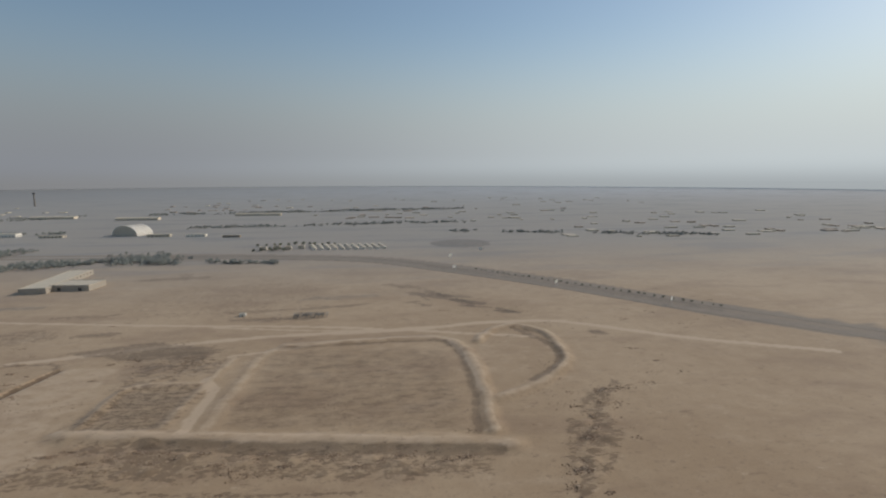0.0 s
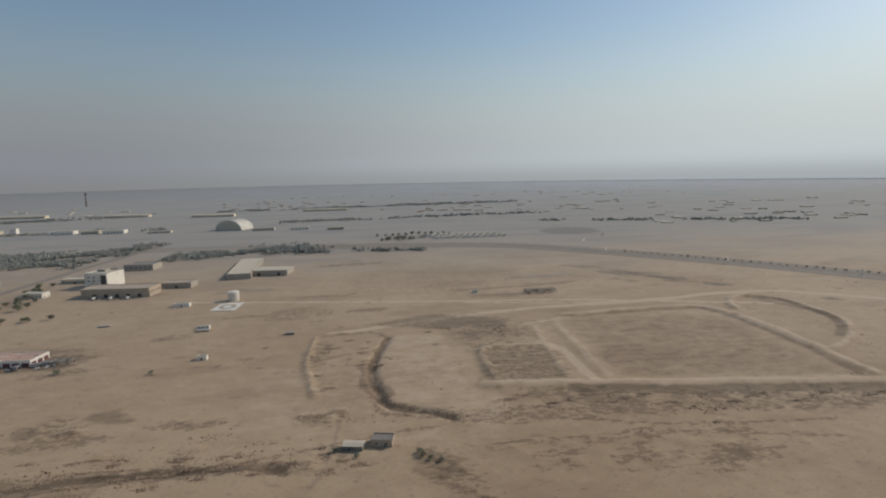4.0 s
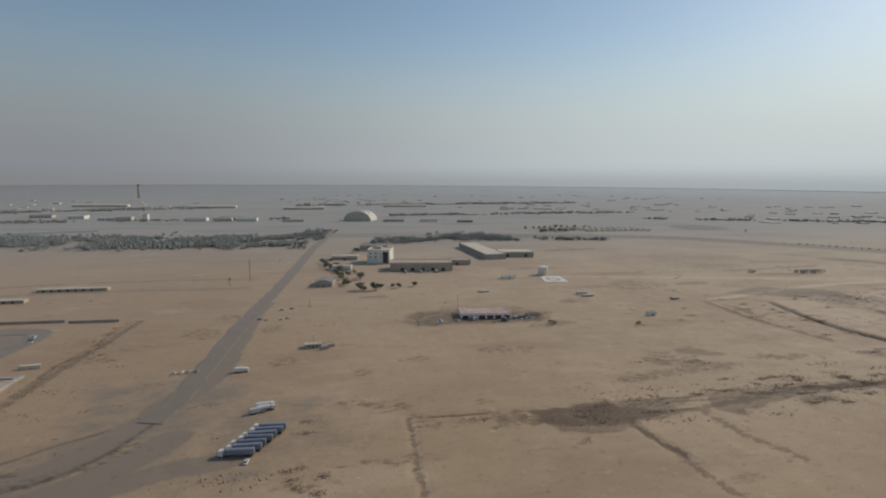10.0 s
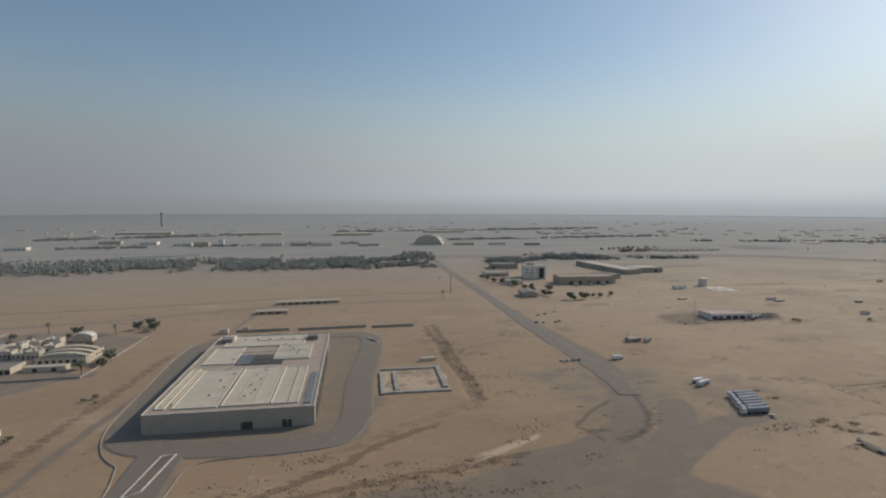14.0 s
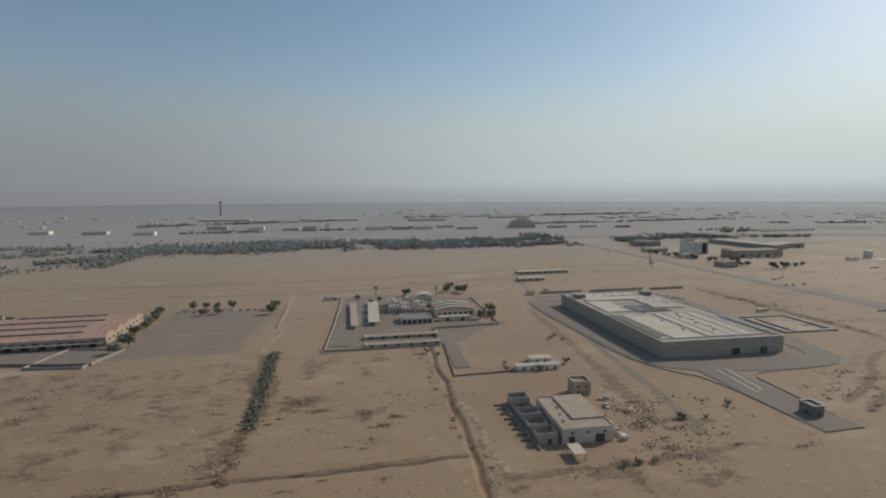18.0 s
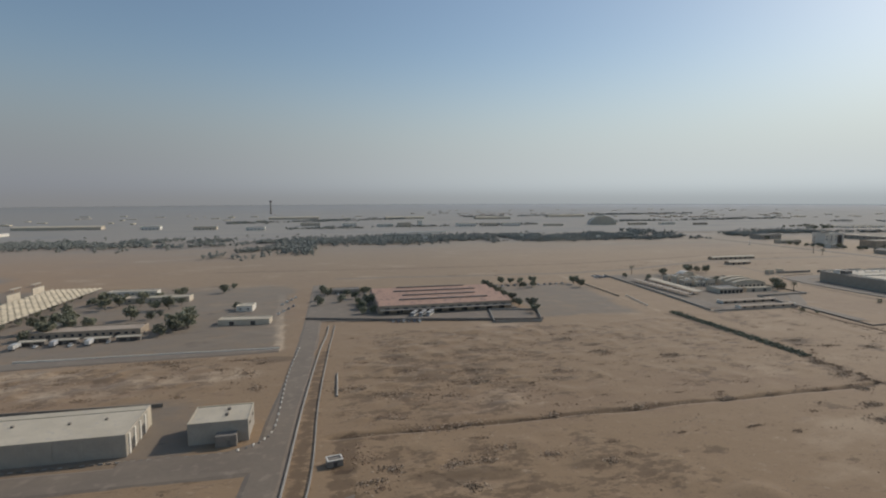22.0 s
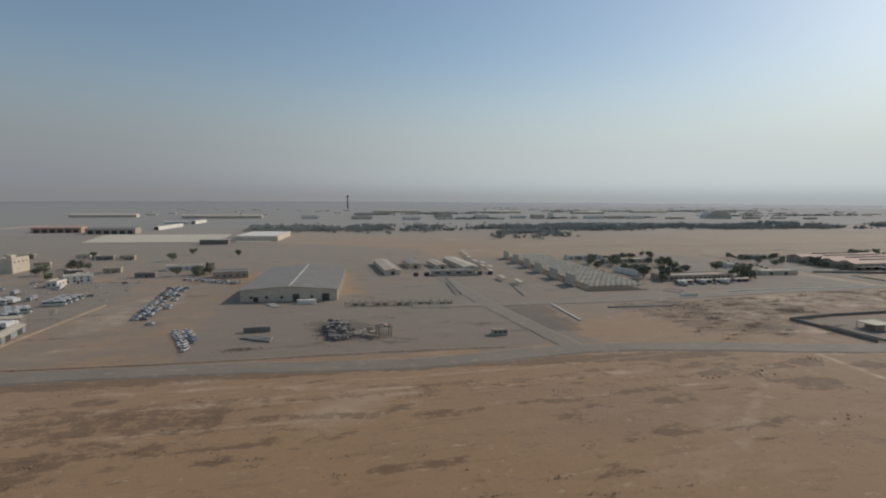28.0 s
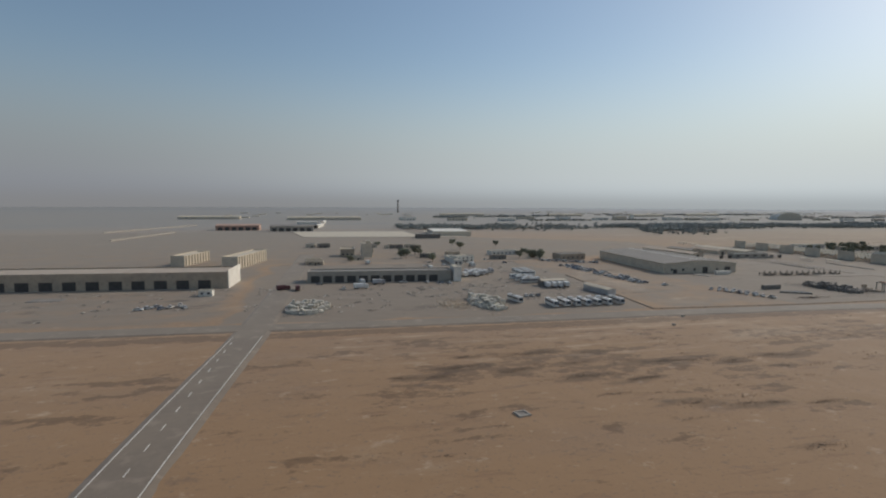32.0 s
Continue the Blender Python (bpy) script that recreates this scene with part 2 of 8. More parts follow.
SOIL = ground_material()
SOIL_DARK = mat("dark_soil", (0.105, 0.078, 0.058), (0.17, 0.125, 0.088), 0.05, 0.95, 0.5, c3=(0.2, 0.145, 0.1), rise=0.3, sheen=0.6)
BERM = mat("bank_earth", (0.30, 0.22, 0.145), (0.21, 0.155, 0.105), 0.12, 0.95, 0.6, c3=(0.15, 0.11, 0.08), rise=0.4)
ASPHALT = mat("worn_asphalt", (0.148, 0.117, 0.087), (0.175, 0.139, 0.101), 0.06, 0.9, 0.2, c3=(0.22, 0.175, 0.13), sheen=0.35)
PAVED = mat("pale_paving", (0.164, 0.132, 0.099), (0.15, 0.121, 0.091), 0.06, 0.9, 0.2, c3=(0.185, 0.148, 0.11), sheen=0.35)
CONCRETE = mat("grey_concrete", (0.31, 0.28, 0.235), (0.245, 0.22, 0.185), 0.15, 0.9, 0.3, c3=(0.19, 0.175, 0.155), vary=0.08)
CONC_DARK = mat("weathered_concrete", (0.2, 0.175, 0.145), (0.155, 0.138, 0.117), 0.2, 0.9, 0.3, c3=(0.1, 0.09, 0.08), vary=0.08)
WHITE = mat("white_paint", (0.62, 0.585, 0.51), (0.53, 0.49, 0.415), 0.25, 0.7, 0.1, c3=(0.43, 0.395, 0.335), vary=0.06)
CREAM = mat("cream_plaster", (0.5, 0.435, 0.335), (0.42, 0.36, 0.275), 0.2, 0.85, 0.2, c3=(0.36, 0.305, 0.235), vary=0.08)
TAN_WALL = mat("tan_plaster", (0.36, 0.29, 0.21), (0.29, 0.235, 0.175), 0.2, 0.85, 0.2, c3=(0.235, 0.19, 0.145), vary=0.08)
GREY_WALL = mat("grey_cladding", (0.325, 0.285, 0.23), (0.285, 0.25, 0.2), 0.25, 0.8, 0.1, c3=(0.26, 0.235, 0.2), vary=0.05)
ROOF_PALE = mat("pale_roof_screed", (0.455, 0.395, 0.295), (0.395, 0.34, 0.25), 0.12, 0.85, 0.15, c3=(0.37, 0.325, 0.265), vary=0.06)
ROOF_TAN = mat("dusty_tan_roof", (0.34, 0.27, 0.2), (0.29, 0.225, 0.165), 0.1, 0.9, 0.2, c3=(0.25, 0.19, 0.145), sheen=0.4)
ROOF_GREY = mat("grey_roof_felt", (0.2, 0.178, 0.152), (0.16, 0.142, 0.122), 0.12, 0.85, 0.2, c3=(0.13, 0.115, 0.1), sheen=0.3)
ROOF_RED = mat("faded_red_roof_sheet", (0.41, 0.255, 0.18), (0.36, 0.23, 0.168), 0.1, 0.75, 0.15, c3=(0.2, 0.135, 0.115), sheen=0.3)
MAROON = mat("maroon_shutter", (0.12, 0.045, 0.045), (0.09, 0.035, 0.036), 0.5, 0.7, 0.1, vary=0.15, sheen=0.2)
# near-black: paints the shade inside openings, also used on dark vehicle parts
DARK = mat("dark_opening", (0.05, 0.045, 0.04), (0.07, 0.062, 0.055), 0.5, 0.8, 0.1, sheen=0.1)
GLASS = mat("dark_window_glass", (0.03, 0.035, 0.04), (0.05, 0.055, 0.06), 0.6, 0.15, 0.0, sheen=0.0)
METAL = mat("galvanised_metal", (0.42, 0.43, 0.44), (0.33, 0.34, 0.35), 0.5, 0.45, 0.1, metal=0.6, sheen=0.1)
PIPE = mat("blue_grey_pipe", (0.14, 0.155, 0.185), (0.105, 0.12, 0.145), 0.4, 0.5, 0.1, vary=0.2)
RUBBER = mat("tyre_rubber", (0.02, 0.02, 0.02), (0.03, 0.03, 0.028), 2.0, 0.9, 0.1, sheen=0.1)
PAINT = mat("white_vehicle_paint", (0.54, 0.525, 0.49), (0.47, 0.455, 0.42), 0.5, 0.35, 0.0, vary=0.15, sheen=0.1)
PAINT_DULL = mat("grey_vehicle_paint", (0.3, 0.295, 0.29), (0.24, 0.235, 0.23), 0.5, 0.4, 0.0, vary=0.5, sheen=0.1)
PAINT_BLUE = mat("blue_vehicle_paint", (0.16, 0.175, 0.2), (0.135, 0.145, 0.165), 0.5, 0.4, 0.0, vary=0.3, sheen=0.1)
SHADE_CLOTH = mat("sun_bleached_shade_sheet", (0.52, 0.445, 0.315), (0.44, 0.375, 0.265), 0.3, 0.8, 0.1, c3=(0.37, 0.32, 0.25), vary=0.12)
BARK = mat("bark", (0.12, 0.09, 0.065), (0.08, 0.06, 0.045), 1.5, 0.95, 0.6)
LEAF = mat("dusty_leaves", (0.155, 0.16, 0.105), (0.2, 0.195, 0.135), 0.3, 0.9, 0.0, sheen=0.9, vary=0.25)
# leaf colour of far trees, greyed and paled to paint haze
LEAF_HAZED = mat("hazed_foliage", (0.165, 0.172, 0.146), (0.2, 0.2, 0.172), 0.02, 0.95, 0.0, sheen=1.0)
SCRAP = mat("bleached_scrap", (0.56, 0.52, 0.43), (0.34, 0.3, 0.24), 0.35, 0.8, 0.2, c3=(0.2, 0.17, 0.14))
ROCK = mat("broken_rock", (0.225, 0.15, 0.09), (0.165, 0.108, 0.066), 0.3, 0.95, 0.4, c3=(0.14, 0.095, 0.06))
RUBBLE = mat("pale_rubble", (0.39, 0.295, 0.195), (0.29, 0.21, 0.138), 0.4, 0.95, 0.4, c3=(0.18, 0.135, 0.1))
BRUSH = mat("dry_scrub", (0.135, 0.092, 0.056), (0.18, 0.122, 0.072), 0.4, 0.95, 0.2)

# ---- mesh helpers ----
CACHE = {}
RNG = random.Random(7)


def mesh_of(name, verts, faces, material, smooth=False):
    me = bpy.data.meshes.new(name)
    me.from_pydata(verts, [], faces)
    me.materials.append(material)
    if smooth:
        me.polygons.foreach_set("use_smooth", [True] * len(me.polygons))
    me.update()
    return me


def part(name, me, parent=None, label="", at=(0, 0, 0), rz=0.0, rx=0.0, ry=0.0):
    """One mesh object, under a thing or a part."""
    ob = new(name, me)
    ob.matrix_basis = pose(*at, rx, ry, rz)
    if parent is not None:
        ob.parent = parent
    return tagged(ob, label)


def thing(name, label, category, at=(0, 0, 0), rz=0.0, group="", kind=""):
    ob = new(name)
    ob.empty_display_size = 0.5
    ob.matrix_basis = pose(*at, 0, 0, rz)
    return tagged(ob, label, category, group, kind)


def box_mesh(sx, sy, sz, material, name="block"):
    """A box with its base at z = 0, its upper edges slightly worn off."""
    key = ("box", round(sx, 2), round(sy, 2), round(sz, 2), material.name)
    if key not in CACHE:
        x, y = sx / 2, sy / 2
        c = min(0.06, 0.2 * min(sx, sy, sz))
        lo = [(-x, -y, 0), (x, -y, 0), (x, y, 0), (-x, y, 0)]
        mid = [(a, b, sz - c) for a, b, _ in lo]
        top = [(a - math.copysign(c, a), b - math.copysign(c, b), sz) for a, b, _ in lo]
        f = [(3, 2, 1, 0), (8, 9, 10, 11)]
        for i in range(4):
            j = (i + 1) % 4
            f += [(i, j, j + 4, i + 4), (i + 4, j + 4, j + 8, i + 8)]
        CACHE[key] = mesh_of(name, lo + mid + top, f, material)
    return CACHE[key]


def box(name, parent, material, at, size, rz=0.0, label=""):
    return part(name, box_mesh(*size, material, name), parent, label, at, rz)


def cyl_mesh(r, h, material, n=16, r2=None, axis="z", name="cylinder"):
    key = ("cyl", round(r, 3), round(h, 3), material.name, n, r2, axis)
    if key not in CACHE:
        r2 = r if r2 is None else r2
        v = []
        for k in range(n):
            a = 2 * math.pi * k / n
            for q, z in ((r, 0), (r2, h)):
                p = (q * math.cos(a), q * math.sin(a), z)
                v.append(p if axis == "z" else ((z - h / 2, p[0], p[1]) if axis == "x" else (p[0], z - h / 2, p[1])))
        f = [(2 * k, 2 * ((k + 1) % n), 2 * ((k + 1) % n) + 1, 2 * k + 1) for k in range(n)]
        f += [tuple(range(0, 2 * n, 2))[::-1], tuple(range(1, 2 * n, 2))]
        CACHE[key] = mesh_of(name, v, f, material)
    return CACHE[key]


def prism_mesh(profile, width, material, axis="x", name="prism"):
    """A closed profile of (u, z) drawn out along the axis, centred."""
    n = len(profile)
    h = width / 2
    v = [((-h, u, z) if axis == "x" else (u, -h, z)) for u, z in profile] + [((h, u, z) if axis == "x" else (u, h, z)) for u, z in profile]
    f = [(i, (i + 1) % n, n + (i + 1) % n, n + i) for i in range(n)] + [tuple(range(n))[::-1], tuple(range(n, 2 * n))]
    return mesh_of(name, v, f, material)


SOILS = []  # areas of other soil, drawn into the ground sheet: shape, points, width, kind, strength
LAYER = [0, 0]


def layer(which):
    """Heights that differ from one flat area to the next, so that no two lie in one plane; roads lie over soil."""
    LAYER[which] += 1
    return (0.03 + 0.006 * (LAYER[which] % 40)) if which == 0 else (0.3 + 0.008 * (LAYER[which] % 20))


def smooth_line(pts, step):
    """Points along a polyline, rounded at its corners (Catmull-Rom)."""
    p = [Vector((*q, 0)) if len(q) == 2 else Vector(q) for q in pts]
    p = [2 * p[0] - p[1]] + p + [2 * p[-1] - p[-2]]
    out = []
    for i in range(1, len(p) - 2):
        a, b, c, d = p[i - 1:i + 3]
        k = max(1, int((c - b).length / step))
        for j in range(k):
            s = j / k
            out.append(0.5 * (2 * b + (c - a) * s + (2 * a - 5 * b + 4 * c - d) * s * s + (3 * b - a - 3 * c + d) * s ** 3))
    out.append(p[-2])
    return out


def sweep(name, pts, section, material, label, category, kind="structure", step=6.0, rough=0.0, z=0.0, parent=None, curved=True, group=""):
    """A cross-section of (offset, height) swept along a line on the ground; rough: unevenness of its edges in metres."""
    line = smooth_line(pts, step) if curved else [Vector((*q, 0)) for q in pts]
    v, f, m = [], [], len(section)
    for i, p in enumerate(line):
        d = (line[min(i + 1, len(line) - 1)] - line[max(i - 1, 0)]).normalized()
        side = Vector((-d.y, d.x, 0))
        for o, h in section:
            w = o + rough * noise.noise(Vector((p.x * 0.09, p.y * 0.09, o))) * 2
            hh = h * (1 + 0.5 * rough * noise.noise(Vector((p.x * 0.13, p.y * 0.13, 9.0))) / (1 + rough)) if rough else h
            v.append((p.x + side.x * w, p.y + side.y * w, z + hh))
    for i in range(len(line) - 1):
        for j in range(m - 1):
            a = i * m + j
            f.append((a, a + 1, a + m + 1, a + m))
    me = mesh_of(name, v, [q[::-1] for q in f], material)
    ob = part(name, me, parent)
    return tagged(ob, label, "" if parent else category, group, "" if parent else kind)


def ribbon(name, pts, width, material, label, category, step=8.0, rough=0.6, kind="structure"):
    return sweep(name, pts, [(-width / 2 - 1.6, -0.4), (-width / 2, 0), (width / 2, 0), (width / 2 + 1.6, -0.4)], material, label, category, kind, step, rough, layer(1))


def track(pts, width, kind, strength=0.8):
    """A line in the soil: worn path, darker ditch bottom, painted bank shade."""
    SOILS.append(("line", [(q.x, q.y) for q in smooth_line(pts, 12.0)], width, kind, strength))


def bank(pts, width, height):
    """An uneven earth bank raised out of the ground sheet (where the height is negative, two low rims with a dark line
    between).
    """
    SOILS.append(("bank", [(q.x, q.y) for q in smooth_line(pts, 8.0)], width, "height", height))
    if height > 0:
        track(pts, 0.5 * width, "pale", 0.55)
    else:
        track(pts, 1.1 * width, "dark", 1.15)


def pit(pts, width, depth, darkened=0.8):
    """A ditch dug into the ground sheet, with darker soil along its bottom."""
    SOILS.append(("bank", [(q.x, q.y) for q in smooth_line(pts, 6.0)], width, "pit", depth))
    track(pts, 0.75 * width, "darkened", darkened)


def patch(pts, kind, strength=0.8, soft=6.0):
    """An area of other soil, with a soft ragged outline."""
    SOILS.append(("area", list(pts), soft, kind, strength))


def slab_area(name, pts, material, label, category="yard"):
    """A paved area with straight edges."""
    z = layer(1)
    line = [Vector((*q, 0)) for q in pts]
    if sum(a.x * b.y - b.x * a.y for a, b in zip(line, line[1:] + line[:1])) < 0:
        line.reverse()
    me = mesh_of(name, [(q.x, q.y, z) for q in line], [tuple(range(len(line)))], material)
    return tagged(new(name, me), label, category, kind="structure")


def ellipse(cx, cy, rx, ry, turn=0.0, n=10):
    a = radians(turn)
    return [(cx + rx * math.cos(t) * math.cos(a) - ry * math.sin(t) * math.sin(a), cy + rx * math.cos(t) * math.sin(a) + ry * math.sin(t) * math.cos(a))
            for t in (2 * math.pi * k / n for k in range(n))]


OCTA_V = np.array([(1, 0, 0), (-1, 0, 0), (0, 1, 0), (0, -1, 0), (0, 0, 1), (0, 0, -0.4)], float)
OCTA_F = [(0, 2, 4), (2, 1, 4), (1, 3, 4), (3, 0, 4), (2, 0, 5), (1, 2, 5), (3, 1, 5), (0, 3, 5)]


def lumps(spots, size, material, name, flat=0.7, seed=1, low=0.35):
    """Many small uneven solids joined into one mesh, at (x, y, z) spots."""
    r = np.random.RandomState(seed)
    n = len(spots)
    s = size * (low + (1 - low) * r.rand(n) ** 2)[:, None, None]
    v = OCTA_V[None] * (0.6 + 0.8 * r.rand(n, 6, 1)) * s * np.array([1, 1, flat])
    a = r.rand(n) * 6.28
    rot = np.stack([np.stack([np.cos(a), -np.sin(a), 0 * a], 1), np.stack([np.sin(a), np.cos(a), 0 * a], 1), np.stack([0 * a, 0 * a, 0 * a + 1], 1)], 1)
    v = np.einsum("nij,nkj->nki", rot, v) + np.asarray(spots)[:, None, :]
    f = (np.array(OCTA_F)[None] + 6 * np.arange(n)[:, None, None]).reshape(-1, 3)
    return mesh_of(name, v.reshape(-1, 3).tolist(), f.tolist(), material)


def scatter(name, zones, material, size, label, category, seed=1, flat=0.6, each=None):
    """Stones or scrub that nobody could count. zones: (x, y, rx, ry, number)."""
    r = np.random.RandomState(seed)
    spots = []
    for x, y, rx, ry, k in zones:
        while k > 0:
            a, q, m = r.rand() * 6.28, math.sqrt(r.rand()), min(k, 1 + int(44 * r.rand() ** 2))
            wide = 0.8 + 0.16 * m * r.rand()
            for _ in range(m):
                spots.append((x + rx * q * math.cos(a) + r.randn() * wide * 1.6, y + ry * q * math.sin(a) + r.randn() * wide * 0.7, 0.05))
            k -= m
    ob = new(name, lumps(spots, 0.8 * size, material, name, flat, seed, 0.2))
    return tagged(ob, label, category, kind="stuff")


def heaps(zones, seed, label, size=0.55, dark=ROCK, pale=RUBBLE):
    """Clusters of broken lumps, dark and pale ones mixed; zones: (x, y, rx, ry, number of lumps)."""
    r = np.random.RandomState(seed)
    spots = [[], []]
    for x, y, rx, ry, k in zones:
        kinks = 0.6 + 0.8 * r.rand(8)
        for _ in range(k):
            a, q = r.rand() * 6.28, abs(r.randn()) * 0.55
            b = kinks[int(a / 0.7854) % 8]
            spots[int(r.rand() < 0.3)].append((x + 1.25 * rx * q * b * math.cos(a), y + 1.1 * ry * q * b * math.sin(a), 0.05 + 0.5 * size * max(0, 1 - q) * r.rand()))
    for s, material, kind in zip(spots, (dark, pale), ("dark", "pale")):
        if s:
            tagged(new("rubble", lumps(s, 0.9 * size, material, "rubble", 0.38, seed, 0.3)), kind + " " + label, "rubble", kind="stuff")


def leaf_cards(spots, size, material, name, seed=1):
    """Many small leaf clumps, each three bent blades round a spot."""
    r = np.random.RandomState(seed)
    v, f = [], []
    for p in spots:
        for _ in range(3):
            d = Vector(r.randn(3)).normalized()
            e = d.orthogonal().normalized()
            g = d.cross(e)
            s = size * (0.6 + 0.8 * r.rand())
            o = Vector(p) + Vector(r.randn(3)) * size * 0.35
            k = len(v)
            v += [tuple(o - e * s), tuple(o - g * s * 0.6 + d * s * 0.2), tuple(o + e * s), tuple(o + g * s * 0.6 - d * s * 0.2)]
            f.append((k, k + 1, k + 2, k + 3))
    return mesh_of(name, v, f, material)

# ---- ground, roads, banks ----
# embanked basins at the first end of the flight
bank([(-118, 330), (-116, 400), (-112, 470), (-95, 500)], 16, 0.8)
bank([(-95, 500), (-30, 506), (35, 508), (66, 496), (79, 440), (77, 375), (70, 310)], 16, 1.9)
bank([(-205, 338), (-140, 328), (-79, 317), (0, 307), (50, 299), (78, 292)], 22, 2.1)
# dark ribs paint the shade of gullies down the front bank
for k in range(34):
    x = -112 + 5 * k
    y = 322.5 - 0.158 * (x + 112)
    track([(x, y - 4), (x + 1.5, y - 17 - 3 * math.sin(2.1 * k))], 1.6, "darkened", 0.9)
bank([(-148, 338), (-143, 400), (-140, 440), (-136, 470)], 12, 0.7)
bank([(-200, 348), (-199, 408), (-150, 412)], 10, 2.0)
bank([(92, 490), (112, 524), (142, 540), (166, 512), (168, 462), (158, 422), (122, 382), (84, 358)], 14, 2.4)
# shade of the inner slopes and the front face, painted as dark strips
track([(-100, 494), (30, 500), (64, 485), (70, 420), (66, 361), (60, 311)], 7, "darkened", 0.75)
track([(-150, 320), (-79, 307), (0, 296), (66, 286)], 13, "darkened", 0.85)
patch([(-203, 322), (-125, 309), (-137, 274), (-197, 285)], "rough", 0.7)
patch([(-95, 311), (-36, 302), (-40, 284), (-95, 290)], "rough", 1.0)
patch([(-221, 455), (-147, 478), (-134, 440), (-202, 394)], "rough", 0.6)
patch([(-242, 261), (-146, 259), (-70, 261), (-94, 208), (-180, 220)], "rough", 0.6)
patch([(-20, 300), (20, 296), (60, 270), (0, 262), (-60, 280)], "rough", 0.8)
track([(137, 532), (151, 500), (163, 467), (154, 426), (118, 388)], 8, "dark", 0.9)
patch([(-112, 332), (55, 310), (60, 480), (-106, 490)], "darkened", 0.5, 16)
patch([(-210, 344), (-143, 336), (-142, 404), (-208, 408)], "darkened", 0.6, 8)
patch([(75, 395), (120, 400), (148, 470), (130, 520), (80, 480)], "pale", 0.3, 14)
patch([(-277, 448), (-218, 423), (-203, 328), (-212, 257), (-267, 262), (-280, 341)], "pale", 0.35, 14)
patch([(-320, 470), (-250, 440), (-230, 250), (-300, 230), (-400, 300)], "pale", 0.35, 40)
patch([(-240, 285), (-100, 276), (60, 262), (60, 278), (-100, 292), (-230, 304)], "dark", 0.5, 8)
track([(-330, 480), (-140, 530), (30, 540), (110, 556), (200, 548), (300, 480), (420, 420)], 11, "pale", 0.85)
track([(-300, 390), (-285, 340), (-274, 305), (-242, 294)], 5, "dark", 0.85)
track([(85, 200), (108, 250), (150, 330), (184, 380)], 7, "dark", 0.6)
patch([(96, 230), (130, 260), (175, 360), (160, 370), (110, 300)], "rough", 1.0)
for x, y, a, b, turn in ((75, 705, 30, 10, -60), (102, 650, 28, 9, -55), (150, 603, 14, 7, -10), (147, 519, 10, 6, -40), (225, 504, 14, 9, -40), (40, 660, 9, 5, 0), (52, 640, 8, 5, 0), (-330, 865, 60, 12, 10), (-330, 895, 30, 5, 0), (-120, 600, 60, 8, 0), (-300, 560, 26, 8, 5), (-60, 650, 50, 6, 10), (30, 760, 40, 10, -30)):
    patch(ellipse(x, y, a, b, turn), "dark", 0.75, 5)

for pts, w in (([(43, 709), (68, 687), (95, 665), (126, 641)], 15), ([(78, 702), (98, 680)], 9), ([(142, 616), (161, 593)], 10), ([(40, 655), (50, 645)], 5), ([(52, 690), (60, 668)], 4)):
    track(pts, w, "darkened", 1.0)

# highway and verge behind the basins
track([(-26, 1016), (50, 978), (116, 894), (181, 816), (300, 690), (400, 580)], 34, "darkened", 0.5)
track([(-420, 1110), (-60, 1030), (120, 900), (260, 760), (420, 560), (640, 330)], 70, "grey", 0.85)
ribbon("highway", [(-900, 1130), (-420, 1085), (-60, 1010), (100, 880), (240, 742), (390, 565), (620, 320)], 17, ASPHALT, "grey two-lane highway", "road", 15, 0.3)
ribbon("highway", [(-900, 1165), (-420, 1118), (-40, 1040), (130, 905), (270, 765), (420, 585), (650, 335)], 13, ASPHALT, "grey carriageway of the highway", "road", 15, 0.3)

# second stretch: tracks, ditches, burnt patches
track([(-640, 236), (-558, 250), (-464, 250), (-399, 255), (-334, 247)], 4, "dark", 0.5)
track([(-611, 240), (-573, 246), (-504, 258), (-430, 262), (-368, 260), (-250, 285), (-120, 312)], 4, "dark", 0.6)
track([(-566, 236), (-560, 200), (-552, 150)], 4, "dark", 0.85)
patch([(-290, 385), (-284, 350), (-270, 322), (-240, 302), (-210, 330), (-230, 420), (-265, 470)], "pale", 0.35, 10)
patch([(-204, 413), (-145, 414), (-150, 338), (-197, 339)], "dark", 0.4, 6)
patch([(-266, 266), (-247, 255), (-231, 235), (-228, 190), (-244, 212), (-264, 238)], "dark", 0.4, 10)
patch([(-340, 315), (-300, 312), (-305, 300), (-335, 300)], "rough", 1.0)
patch([(-370, 265), (-350, 268), (-350, 250), (-370, 250)], "rough", 0.9)
patch([(-330, 272), (-300, 272), (-310, 245), (-330, 245)], "rough", 0.8)
patch([(-200, 332), (-140, 316), (-140, 300), (-200, 318)], "rough", 1.0)
patch([(-300, 505), (-240, 480), (-160, 470), (-150, 500), (-230, 530)], "dark")
track([(-310, 300), (-318, 235), (-344, 190), (-370, 140)], 4, "grey", 0.5)
track([(-520, 640), (-350, 610), (-220, 585), (-60, 560), (150, 500)], 8, "pale", 0.85)
for x, y, a, b in ((-540, 415, 26, 8), (-470, 300, 30, 8), (-400, 310, 26, 6), (-600, 470, 60, 10), (-430, 560, 30, 5), (-350, 640, 40, 7), (-520, 290, 30, 7), (-690, 540, 18, 7), (-620, 690, 60, 18), (-460, 690, 40, 12), (-60, 700, 60, 12), (-150, 640, 50, 8)):
    patch(ellipse(x, y, a, b, 5), "dark" if b < 12 else "grey", 0.6)

